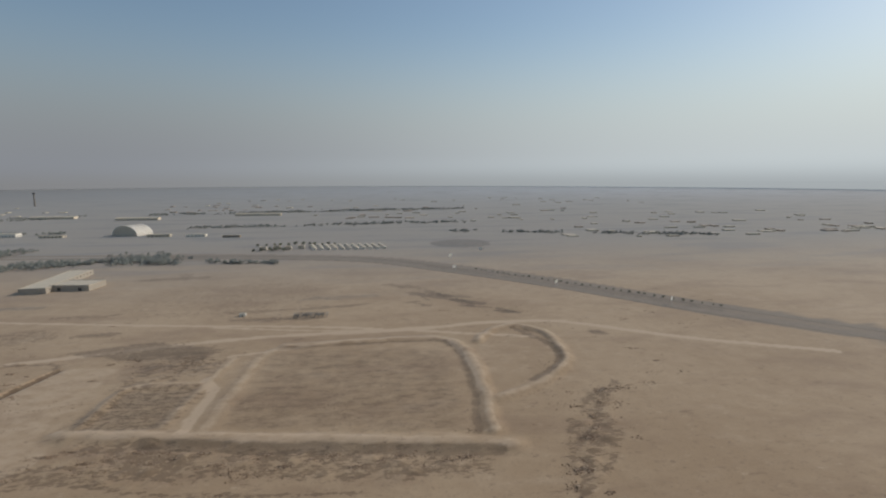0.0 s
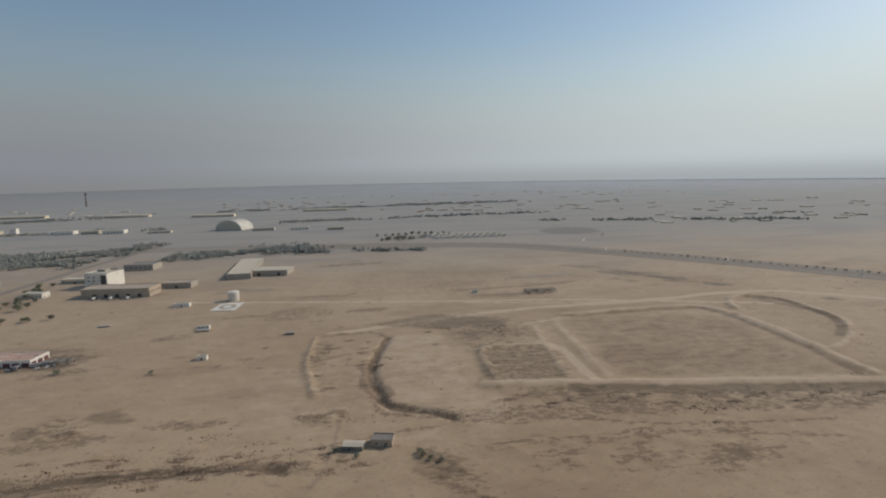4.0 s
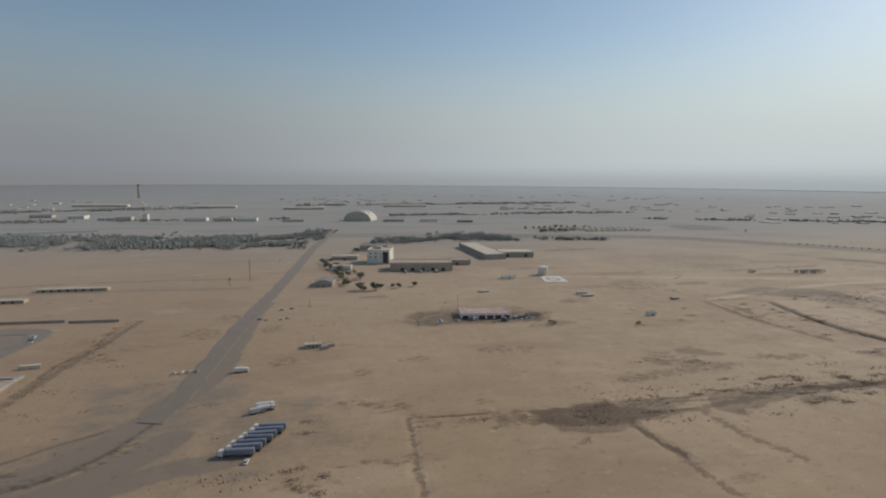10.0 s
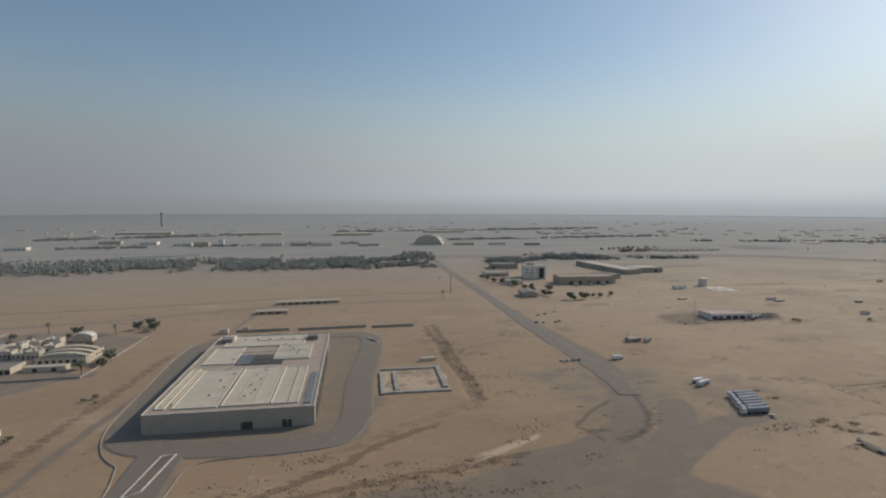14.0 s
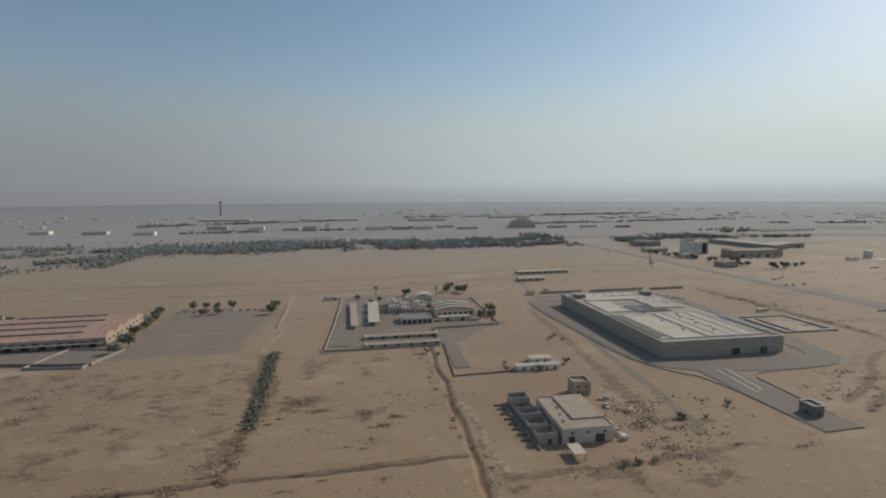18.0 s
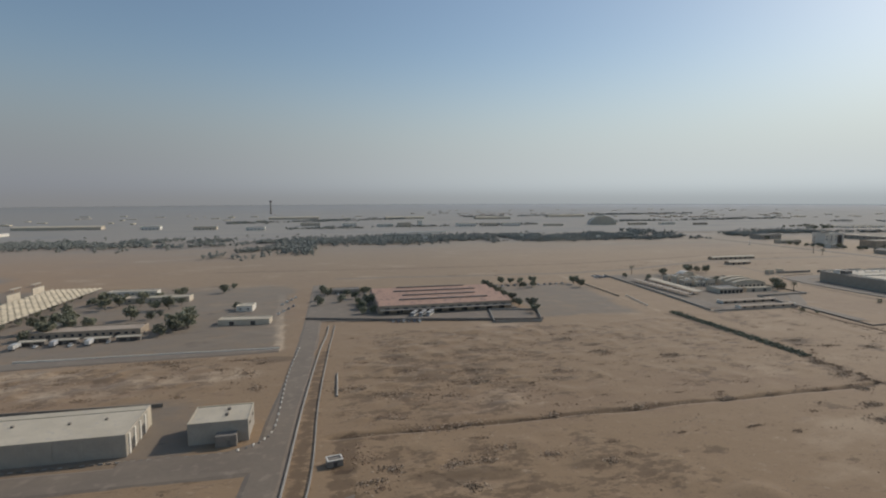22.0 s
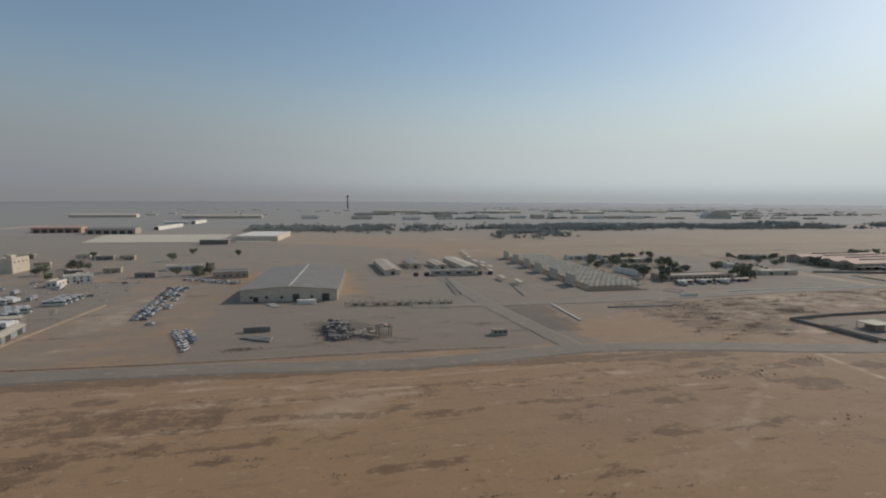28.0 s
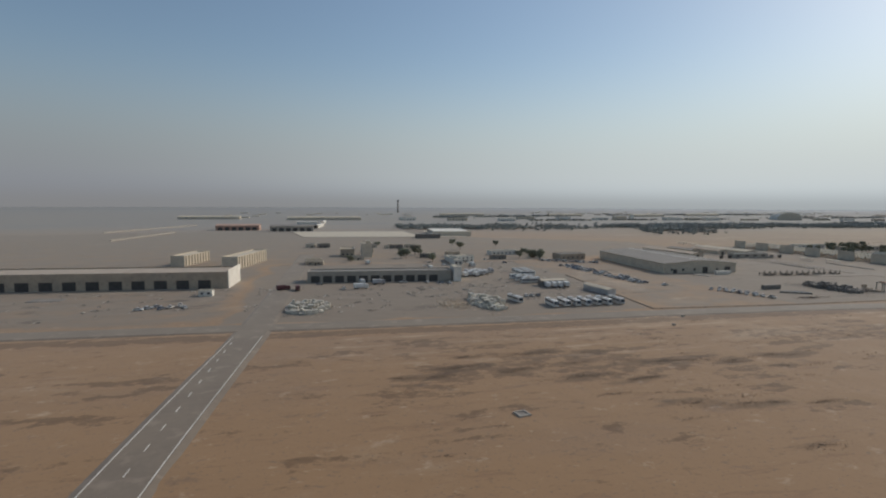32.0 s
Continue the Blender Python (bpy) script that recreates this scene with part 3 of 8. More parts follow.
# road to the offices, curving
ribbon("asphalt_road", [(-765, 1230), (-774, 1040), (-782, 944), (-795, 635), (-806, 446), (-809, 330), (-811, 290), (-816, 268)], 12, PAVED, "worn dusty asphalt road curving across the sand", "road", 8, 1.2)
track([(-765, 225), (-800, 215), (-840, 190), (-900, 150)], 16, "grey", 0.85)
patch([(-800, 300), (-720, 300), (-700, 230), (-760, 190), (-840, 210)], "grey", 0.45, 30)
track([(-1560, 560), (-1268, 545), (-1060, 600), (-830, 605)], 9, "grey", 0.85)
track([(-1700, 640), (-1300, 620), (-1000, 660), (-830, 660)], 6, "dark", 0.85)

# large hall: perimeter road with kerbs
KERB = [(-1040, 470), (-1092, 460), (-1106, 420), (-1107, 330), (-1106, 280), (-1097, 250), (-1086, 236)]
sweep("access_road", [(-1000, 455), (-1080, 448), (-1096, 420), (-1096, 330), (-1096, 285), (-1087, 258), (-1050, 246), (-1000, 244), (-982, 262), (-976, 320), (-960, 440), (-1000, 455)],
      [(-9.5, -0.45), (-8, 0), (8, 0), (9.5, -0.45)], PAVED, "pale paved perimeter road round the large hall", "road", z=0.47, rough=0.2)
patch([(-1100, 258), (-1045, 236), (-980, 244), (-966, 300), (-962, 455), (-1098, 458)], "grey", 0.75, 14)
sweep("kerb", KERB, [(-0.2, 0), (-0.2, 0.58), (0.2, 0.58), (0.2, 0)], CONCRETE, "pale concrete kerb", "kerb", step=6)
sweep("kerb", [(-1086, 236), (-1082, 214), (-1081, 180)], [(-0.2, 0), (-0.2, 0.58), (0.2, 0.58), (0.2, 0)], CONCRETE, "pale concrete kerb", "kerb")
sweep("kerb", [(-1061, 178), (-1058, 210), (-1052, 232), (-1012, 234), (-985, 240), (-972, 268)], [(-0.2, 0), (-0.2, 0.58), (0.2, 0.58), (0.2, 0)], CONCRETE, "pale concrete kerb", "kerb")
sweep("asphalt_road", [(-1070, 245), (-1071, 200), (-1071, 165)], [(-11, -0.45), (-9.5, 0), (9.5, 0), (11, -0.45)], PAVED, "paved entrance road of the hall", "road", z=0.49, rough=0.2)
ISLAND = [(-1069.5, 242), (-1063.5, 243), (-1068.5, 212), (-1074.5, 208)]
slab_area("traffic_island", ISLAND, SOIL_DARK, "dark planted island in the entrance road", "island").location.z = 0.35
sweep("island_kerb", ISLAND + ISLAND[:1], [(-0.35, 0), (-0.35, 0.75), (0.35, 0.75), (0.35, 0)], WHITE, "white kerb round the planted island", "kerb", curved=False)
track([(-905, 280), (-900, 380), (-896, 475)], 6, "dark", 0.85)
track([(-1130, 180), (-1110, 300), (-1085, 470), (-1065, 590)], 6, "grey", 0.85)
track([(-1040, 190), (-1000, 210), (-970, 235), (-940, 250)], 5, "dark", 0.85)

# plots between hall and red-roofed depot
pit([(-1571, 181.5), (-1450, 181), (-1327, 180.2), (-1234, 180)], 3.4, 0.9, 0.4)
track([(-1571, 181.5), (-1450, 181), (-1327, 180.2), (-1234, 180)], 1.6, "darkened", 1.7)
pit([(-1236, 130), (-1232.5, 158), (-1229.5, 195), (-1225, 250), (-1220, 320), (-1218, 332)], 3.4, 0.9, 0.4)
track([(-1236, 130), (-1232.5, 158), (-1229.5, 195), (-1225, 250), (-1220, 320), (-1218, 332)], 1.8, "darkened", 1.6)
track([(-1144, 190), (-1131, 270), (-1113, 415)], 8, "dark", 0.6)
ribbon("lane", [(-1278, 340), (-1268, 430), (-1258, 510)], 16, ASPHALT, "asphalt lane along the compound", "lane")
ribbon("lane", [(-1290, 328), (-1250, 340), (-1205, 336), (-1170, 372), (-1150, 380)], 8, ASPHALT, "asphalt drive in front of the compound", "lane")
patch([(-1326, 335), (-1313, 332), (-1313, 258), (-1318, 224), (-1326, 204), (-1332, 183), (-1324, 226), (-1325, 265)], "dark", 1.0, 3)
patch([(-1286, 334), (-1214, 332), (-1166, 374), (-1145, 484), (-1200, 512), (-1271, 515)], "grey", 0.75, 14)
patch([(-1424, 338), (-1346, 338), (-1332, 400), (-1330, 480), (-1418, 480)], "grey", 0.75, 14)
track([(-1319, 540), (-1322, 440), (-1326, 340)], 5, "pale", 0.4)
slab_area("yard", [(-1585, 365), (-1428, 335), (-1424, 470), (-1580, 480)], ASPHALT, "dark asphalt yard round the depot")

# north-south road with canal, and the long east-west road
ribbon("asphalt_road", [(-1604, 60), (-1599, 100), (-1595.5, 126), (-1592.5, 165), (-1591, 200), (-1587, 254), (-1583, 353), (-1580, 520)], 9, ASPHALT, "straight asphalt road", "road", 8, 0.2)
ribbon("asphalt_road", [(-1594, 168), (-1690, 170), (-1772, 173), (-1850, 192), (-1900, 200), (-1975, 195), (-2060, 204), (-2145, 208), (-2240, 211), (-2345, 216), (-2520, 224)], 11, ASPHALT, "long grey asphalt road", "road", 8, 0.3)
track([(-1850, 182), (-2000, 193), (-2240, 198), (-2520, 210)], 9, "dark", 0.85)
CANAL = [(-0.3, 0), (-0.3, 0.7), (0.3, 0.7), (0.3, 0)]
sweep("canal_wall", [(-1593, 60), (-1588.4, 124), (-1586.1, 162), (-1583, 218), (-1577.5, 290), (-1573.5, 325), (-1572, 350)], CANAL, CONCRETE, "low concrete canal wall", "wall")
sweep("canal_wall", [(-1588, 60), (-1582.4, 122), (-1578.5, 160), (-1577, 217), (-1572.5, 290), (-1569.7, 325), (-1568, 350)], [(-0.25, 0), (-0.25, 0.55), (0.25, 0.55), (0.25, 0)], CONCRETE, "low weathered canal wall", "wall")
track([(-1590, 60), (-1585.5, 122), (-1582, 162), (-1580, 217), (-1575, 290)], 5, "dark", 0.8)
bank([(-1572.6, 143), (-1572.7, 123), (-1571, 90)], 3.5, -0.9)
patch([(-1570, 185), (-1500, 186), (-1420, 320), (-1470, 330), (-1560, 320)], "rough", 0.7)
patch([(-1420, 200), (-1330, 200), (-1330, 320), (-1420, 320)], "rough", 0.5)
patch([(-1560, 170), (-1480, 172), (-1440, 110), (-1560, 100)], "rough", 0.6)
patch([(-1800, 285), (-1620, 280), (-1640, 235), (-1790, 235)], "rough", 0.7)
patch([(-1770, 160), (-1690, 152), (-1660, 100), (-1790, 110)], "rough", 0.7)
sweep("boundary_wall", [(-1588, 372), (-1540, 358), (-1500, 350), (-1440, 336), (-1424, 334)], [(-0.2, 0), (-0.2, 1.8), (0.2, 1.8), (0.2, 0)], CONC_DARK, "low grey boundary wall", "wall", curved=False)
track([(-1560, 110), (-1570, 140), (-1566, 180)], 8, "dark", 0.85)
track([(-1600, 300), (-1606, 380), (-1612, 480)], 7, "pale", 0.85)
patch([(-1770, 180), (-1612, 176), (-1598, 210), (-1640, 232), (-1766, 230)], "grey", 0.75, 14)
patch([(-1760, 306), (-1600, 300), (-1602, 520), (-1765, 520)], "grey", 0.75, 14)
patch([(-1990, 300), (-1765, 292), (-1768, 540), (-1990, 540)], "grey", 0.75, 14)
ribbon("lane", [(-1905, 200), (-1915, 320), (-1920, 520)], 9, ASPHALT, "asphalt lane between the depots", "lane")
ribbon("lane", [(-1600, 302), (-1700, 300), (-1826, 294), (-1960, 300)], 10, ASPHALT, "asphalt lane past the parking shades", "lane")
track([(-1818, 100), (-1813, 150), (-1808, 180)], 1.5, "pale", 0.6)
track([(-1905, 110), (-1860, 150), (-1815, 178), (-1750, 168)], 5, "pale", 0.3)
sweep("boundary_wall", [(-1734, 306), (-1680, 305), (-1626, 303), (-1600, 302)], [(-0.3, 0), (-0.3, 0.8), (0.3, 0.8), (0.3, 0)], WHITE, "low whitewashed wall", "wall", curved=False)

# airport end
patch([(-2068, 214), (-1892, 206), (-1896, 330), (-1990, 345), (-2066, 350)], "grey", 1.0, 6)
patch([(-1945, 222), (-1990, 384), (-1928, 390), (-1909, 304), (-1908, 214)], "grey", 0.9, 8)
patch([(-1910, 229), (-1909, 304), (-1881, 299), (-1885, 230)], "darkened", 0.85, 5)
patch([(-2345, 222), (-2149, 217), (-2136, 336), (-2140, 430), (-2345, 430)], "grey", 1.0, 6)
patch([(-2520, 230), (-2350, 226), (-2348, 440), (-2520, 440)], "grey", 0.75, 14)
ribbon("airport_road", [(-2342, 40), (-2340, 94), (-2336, 150), (-2331, 215), (-2326, 340), (-2320, 520)], 11, ASPHALT, "asphalt road with white edge lines", "road", 8, 0.05)
for o in (-5.2, 5.2):
    sweep("road_marking", [(-2342 + o, 40), (-2340 + o, 94), (-2336 + o, 150), (-2332 + o, 200)], [(-0.12, 0), (0.12, 0)], WHITE, "white painted edge line", "road marking", z=0.52)
for k in range(14):
    y = 60 + 10 * k
    sweep("road_marking", [(-2341.3 + 0.037 * (y - 60), y), (-2341.3 + 0.037 * (y - 56), y + 3.2)], [(-0.12, 0), (0.12, 0)], WHITE, "white lane dash", "road marking", z=0.52, curved=False, group="lane dashes")
sweep("boundary_wall", [(-2136, 338), (-2142, 280), (-2149, 218)], [(-0.9, 0), (-0.3, 0.5), (0.3, 0.5), (0.9, 0)], BERM, "low worn earth rim of the yard", "wall", curved=False)
sweep("boundary_wall", [(-2149, 218), (-2070, 213), (-1990, 212), (-1935, 209)], [(-0.9, 0), (-0.3, 0.5), (0.3, 0.5), (0.9, 0)], BERM, "low worn earth rim of the yard", "wall", curved=False)
sweep("boundary_wall", [(-1876, 289), (-1879, 247)], [(-0.35, 0), (-0.35, 0.7), (0.35, 0.7), (0.35, 0)], WHITE, "pale low roadside wall", "wall", curved=False)
patch([(-2700, 560), (-2130, 560), (-2100, 780), (-2130, 960), (-2700, 960)], "grey", 0.75, 14)
for pts in ([(-2333, 797), (-2155, 781), (-2162, 942), (-2359, 954)], [(-2134, 779), (-2085, 775), (-2076, 951), (-2124, 954)]):
    slab_area("apron", pts, ROOF_PALE, "pale concrete apron slab")
r_streak = random.Random(5)
for k in range(115):
    x, y = r_streak.uniform(-2420, -1830), r_streak.triangular(84, 186, 150)
    patch(ellipse(x, y, r_streak.uniform(4, 18), r_streak.uniform(1.2, 2.8), r_streak.uniform(-6, 10)), "dark", r_streak.uniform(0.4, 0.8), 1.5)
for k in range(30):
    x, y = r_streak.uniform(-1580, -1240), r_streak.uniform(120, 325)
    patch(ellipse(x, y, r_streak.uniform(3, 10), r_streak.uniform(1, 3.5), r_streak.uniform(-20, 20)), "dark")

patch([(-2900, 430), (-2350, 430), (-2130, 428), (-1900, 500), (-1890, 640), (-2100, 780), (-2900, 960)], "grey", 0.7, 30)
patch([(-1995, 205), (-1700, 300), (-1600, 300), (-1600, 530), (-1990, 560)], "grey", 0.6, 20)
patch([(-2145, 216), (-2062, 213), (-2066, 430), (-2140, 430)], "grey", 0.55, 10)
# worn tracks of red soil beside the long road
for k in range(7):
    y = 150 + 5.5 * k
    track([(-1850, y + 4), (-1990, y + 10 * math.sin(k)), (-2150, y + 3), (-2300, y + 8)], 2.5, "dark" if k % 2 else "pale", 0.45)
patch([(-2150, 172), (-2040, 168), (-2040, 150), (-2140, 152)], "dark", 0.5, 8)

# plots and strips beside hall, canal and airport
patch([(-958, 302), (-922, 300), (-922, 345), (-956, 346)], "pale", 0.9, 4)
patch([(-957, 304), (-924, 302), (-924, 342), (-955, 343)], "rough", 0.8, 4)
patch([(-1600, 60), (-1600, 160), (-1700, 160), (-1790, 150), (-1790, 60)], "rough", 0.5, 20)
# taxiway lines, built as low raised strips
for a, b in (((-2572, 746), (-2546, 942)), ((-2653, 945), (-2579, 1253))):
    sweep("perimeter_wall", [a, b], [(-0.5, 0), (-0.5, 2.2), (0.5, 2.2), (0.5, 0)], CONCRETE, "long pale raised strip across the airfield", "wall", curved=False)
slab_area("corner_paving", [(-1598, 166), (-1588, 166), (-1586, 205), (-1592, 215), (-1593.5, 194), (-1597, 184), (-1607, 178.5), (-1640, 179), (-1640, 168)], ASPHALT, "asphalt of the rounded road corner", "road")
slab_area("pale_strip", [(-1569, 142), (-1566, 143), (-1568, 119), (-1571, 120)], PAVED, "pale concrete strip beside a trench", "pad")
pp = part("culvert_pipe", cyl_mesh(0.4, 30, CONCRETE, 12, None, "y", "culvert_pipe"), None, "", (-1569, 236, 0.4), -1.5)
tagged(pp, "white pipe lying along the canal", "pipe")
sweep("boundary_wall", [(-1781, 296), (-1768, 295)], [(-0.25, 0), (-0.25, 2.2), (0.25, 2.2), (0.25, 0)], WHITE, "short white wall by the gate", "wall", curved=False)
sweep("boundary_wall", [(-1847, 274), (-1806, 270)], [(-0.2, 0), (-0.2, 0.8), (0.2, 0.8), (0.2, 0)], CONCRETE, "long low roadside wall", "wall", curved=False)
sweep("boundary_wall", [(-1924, 413), (-1885, 411)], [(-0.25, 0), (-0.25, 2.0), (0.25, 2.0), (0.25, 0)], CONCRETE, "low grey yard wall", "wall", curved=False)
island = [(x, y) for x, y in ellipse(-1770, 317, 7, 7, 0, 20)]
patch(island, "grey", 0.9, 3)
sweep("roundabout_kerb", island + island[:1], [(-0.25, 0), (-0.25, 0.35), (0.25, 0.35), (0.25, 0)], CONCRETE, "round weathered kerb of a planted island", "kerb", step=2)

# worn ground: tracks, darker and broken patches
track([(-141, 477), (-100, 488), (-26, 509), (54, 505), (69, 471), (75, 423), (74, 372)], 5, "pale", 0.9)
track([(-184, 573), (-42, 545), (77, 550), (205, 554)], 5, "pale", 0.8)
track([(-145, 421), (-132, 401), (-131, 354), (-130, 330)], 9, "pale", 0.9)
track([(-210, 341), (-130, 328), (-74, 322), (25, 303)], 6, "pale", 0.7)
patch([(-202, 392), (-132, 401), (-141, 336), (-208, 343)], "dark", 0.35, 8)
patch([(-208, 500), (-162, 514), (-148, 432), (-213, 428)], "dark", 0.3, 8)
for x, y, a, b in ((-30, 440, 34, 14), (-85, 352, 16, 9), (20, 352, 26, 9), (38, 400, 12, 22)):
    patch(ellipse(x, y, a, b, 6), "darkened", 0.6, 14)
patch([(-195, 329), (-122, 318), (-105, 302), (-117, 277), (-154, 284), (-195, 300)], "rough", 0.8, 6)
# shade beneath the eroded bank, painted into the soil
patch([(-148, 315), (-105, 302), (-117, 276), (-152, 282)], "dark", 0.7, 6)
patch([(-81, 310), (-21, 301), (-26, 281), (-86, 291)], "rough", 0.8, 6)
patch([(-14, 290), (15, 289), (-5, 262), (-26, 265)], "rough", 1.0, 6)
track([(-197, 288), (-153, 276), (-106, 263), (-11, 254)], 3, "dark", 0.8)
track([(-227, 257), (-173, 257), (-127, 261)], 3, "dark", 0.7)
track([(-161, 250), (-118, 255), (-25, 235)], 4, "dark", 0.6)
patch([(-159, 245), (-69, 233), (-80, 217), (-149, 222)], "rough", 0.8, 8)
patch([(-94, 232), (-69, 233), (-76, 217), (-97, 215)], "dark", 0.5, 6)
track([(-287, 401), (-294, 368), (-291, 327), (-281, 304), (-243, 296)], 4, "dark", 0.85)
track([(-344, 456), (-314, 427), (-310, 394), (-329, 399), (-337, 449)], 2.5, "dark", 0.5)
patch([(-285, 468), (-227, 459), (-219, 357), (-201, 301), (-211, 284), (-277, 312), (-292, 368)], "pale", 0.5, 8)
for x, y, a, b in ((-284, 264, 7, 7), (-318, 304, 12, 8), (-339, 425, 12, 38), (-261, 257, 8, 5), (-207, 232, 8, 4)):
    patch(ellipse(x, y, a, b, (x * 7) % 20 - 10), "dark", 0.4, 4)
for x, y, a, b in ((-164, 711, 89, 114), (-253, 709, 82, 90), (78, 700, 28, 28), (106, 649, 16, 18), (152, 606, 19, 19), (188, 1225, 71, 130)):
    patch(ellipse(x, y, a, b, (x * 7) % 20 - 10), "dark", 0.22, 14)
patch([(-613, 252), (-586, 253), (-553, 249), (-537, 238), (-573, 233), (-597, 230), (-615, 238)], "dark", 1.15, 4)
track([(-682, 254), (-660, 253), (-639, 252), (-613, 252)], 3, "dark", 0.8)
track([(-682, 254), (-681, 227), (-682, 184)], 3, "dark", 0.9)
track([(-680, 254), (-680, 227), (-681, 184)], 6, "pale", 0.5)
track([(-567, 232), (-561, 211), (-556, 195)], 4, "dark", 1.0)
track([(-585, 256), (-552, 255), (-516, 255)], 3, "dark", 0.8)
patch([(-637, 256), (-610, 254), (-617, 233), (-636, 241)], "rough", 1.0, 5)
patch([(-583, 268), (-563, 265), (-562, 254), (-586, 255)], "rough", 1.0, 4)
patch([(-600, 228), (-589, 228), (-595, 212), (-604, 213)], "rough", 1.0, 4)
for x, y, a, b in ((-704, 323, 9, 8), (-711, 277, 6, 4), (-635, 265, 5, 4), (-487, 318, 14, 19), (-479, 306, 11, 11), (-666, 344, 11, 5), (-821, 474, 13, 14), (-597, 356, 22, 9), (-375, 562, 37, 29), (-478, 499, 15, 13), (-695, 212, 20, 4)):
    patch(ellipse(x, y, a, b, (x * 7) % 20 - 10), "dark", 0.45, 5)
patch([(-658, 468), (-521, 460), (-535, 423), (-656, 425)], "dark", 0.6, 5)
patch([(-874, 335), (-810, 333), (-765, 319), (-767, 279), (-813, 214), (-838, 188), (-881, 197), (-866, 234)], "grey", 0.6, 34)
patch([(-818, 253), (-809, 253), (-813, 240), (-842, 211), (-851, 215), (-829, 238)], "dark", 0.45, 5)
track([(-812, 296), (-821, 260), (-843, 227), (-871, 208), (-905, 202)], 19, "grey", 1.0)
track([(-799, 249), (-818, 220), (-848, 190)], 19, "grey", 1.0)
track([(-933, 207), (-912, 216), (-891, 225)], 3, "pale", 0.9)
track([(-900, 209), (-888, 212)], 3, "pale", 0.9)
for x, y, a, b in ((-833, 427, 17, 17), (-779, 434, 11, 14), (-884, 374, 8, 8), (-858, 223, 9, 5), (-693, 269, 15, 7), (-674, 246, 13, 7), (-754, 235, 7, 4), (-761, 351, 11, 10), (-860, 226, 6, 3), (-729, 197, 7, 4), (-706, 275, 7, 8)):
    patch(ellipse(x, y, a, b, (x * 7) % 20 - 10), "dark", 0.45, 5)
track([(-1223, 282), (-1223, 224), (-1223, 189), (-1223, 162)], 3, "dark", 0.5)
track([(-1223, 162), (-1203, 161), (-1174, 160), (-1152, 162), (-1128, 163)], 5, "dark", 0.75)
track([(-1225, 228), (-1221, 230), (-1223, 189), (-1222, 164)], 4, "pale", 0.5)
patch([(-1222, 165), (-1173, 162), (-1125, 166), (-1147, 141), (-1201, 147), (-1227, 152)], "rough", 0.8, 8)
track([(-1142, 238), (-1141, 211), (-1142, 184)], 4, "dark", 0.7)
track([(-1146, 236), (-1146, 208), (-1147, 184)], 3, "pale", 0.6)
for x, y, a, b in ((-1300, 249, 12, 11), (-1294, 299, 6, 17), (-1280, 314, 3, 12), (-1323, 201, 8, 9), (-1331, 183, 5, 4)):
    patch(ellipse(x, y, a, b, (x * 7) % 20 - 10), "dark", 0.6, 6)
for x, y, a, b in ((-1269, 224, 3, 4), (-1262, 231, 3, 4), (-1265, 283, 3, 4), (-1225, 187, 2, 5), (-1177, 162, 7, 3), (-1132, 192, 7, 3), (-1121, 187, 5, 3), (-1191, 155, 5, 2)):
    patch(ellipse(x, y, a, b, (x * 7) % 20 - 10), "dark", 0.8, 2)
track([(-1285, 245), (-1286, 212), (-1286, 189)], 2, "dark", 0.4)
patch([(-1686, 156), (-1666, 160), (-1639, 154), (-1643, 143), (-1673, 130), (-1691, 128), (-1696, 138)], "rough", 1.0, 8)
for x, y, a, b in ((-1683, 148, 3, 3), (-1677, 140, 6, 3), (-1656, 146, 5, 3), (-1693, 133, 3, 2), (-1741, 151, 4, 5), (-1714, 141, 8, 3), (-1726, 160, 7, 3), (-1688, 119, 5, 1), (-1705, 152, 10, 3), (-1637, 139, 8, 3)):
    patch(ellipse(x, y, a, b, (x * 7) % 20 - 10), "dark", 0.65, 4)
for x, y, a, b in ((-1722, 272, 31, 15), (-1672, 254, 35, 13), (-1782, 242, 27, 14), (-1622, 264, 16, 13)):
    patch(ellipse(x, y, a, b, (x * 7) % 20 - 10), "pale", 0.5, 8)
for x, y, a, b in ((-1791, 207, 8, 6), (-1778, 205, 8, 9), (-1780, 168, 9, 4), (-1799, 175, 5, 4)):
    patch(ellipse(x, y, a, b, (x * 7) % 20 - 10), "pale", 0.6, 6)
for x, y, a, b in ((-1807, 233, 17, 8), (-1744, 254, 15, 5), (-1688, 276, 16, 5), (-1646, 280, 20, 4), (-1773, 272, 20, 6)):
    patch(ellipse(x, y, a, b, (x * 7) % 20 - 10), "dark", 0.4, 6)
for x, y, a, b in ((-2080, 137, 9, 7), (-2079, 128, 8, 3), (-2078, 154, 7, 4), (-2071, 164, 14, 5), (-2106, 157, 5, 5), (-2042, 161, 5, 10), (-2028, 153, 5, 3), (-2036, 131, 7, 2), (-2058, 104, 4, 3), (-2087, 104, 6, 2), (-2096, 121, 4, 2), (-2053, 141, 4, 4), (-2059, 157, 6, 4), (-2081, 177, 8, 3), (-2010, 152, 10, 2), (-2015, 193, 33, 4), (-2068, 193, 19, 3), (-2106, 197, 17, 3), (-2082, 106, 3, 1), (-2057, 132, 4, 2), (-2027, 139, 4, 2), (-2113, 173, 5, 1), (-2068, 98, 3, 1)):
    patch(ellipse(x, y, a, b, (x * 7) % 20 - 10), "dark", 0.7, 2)
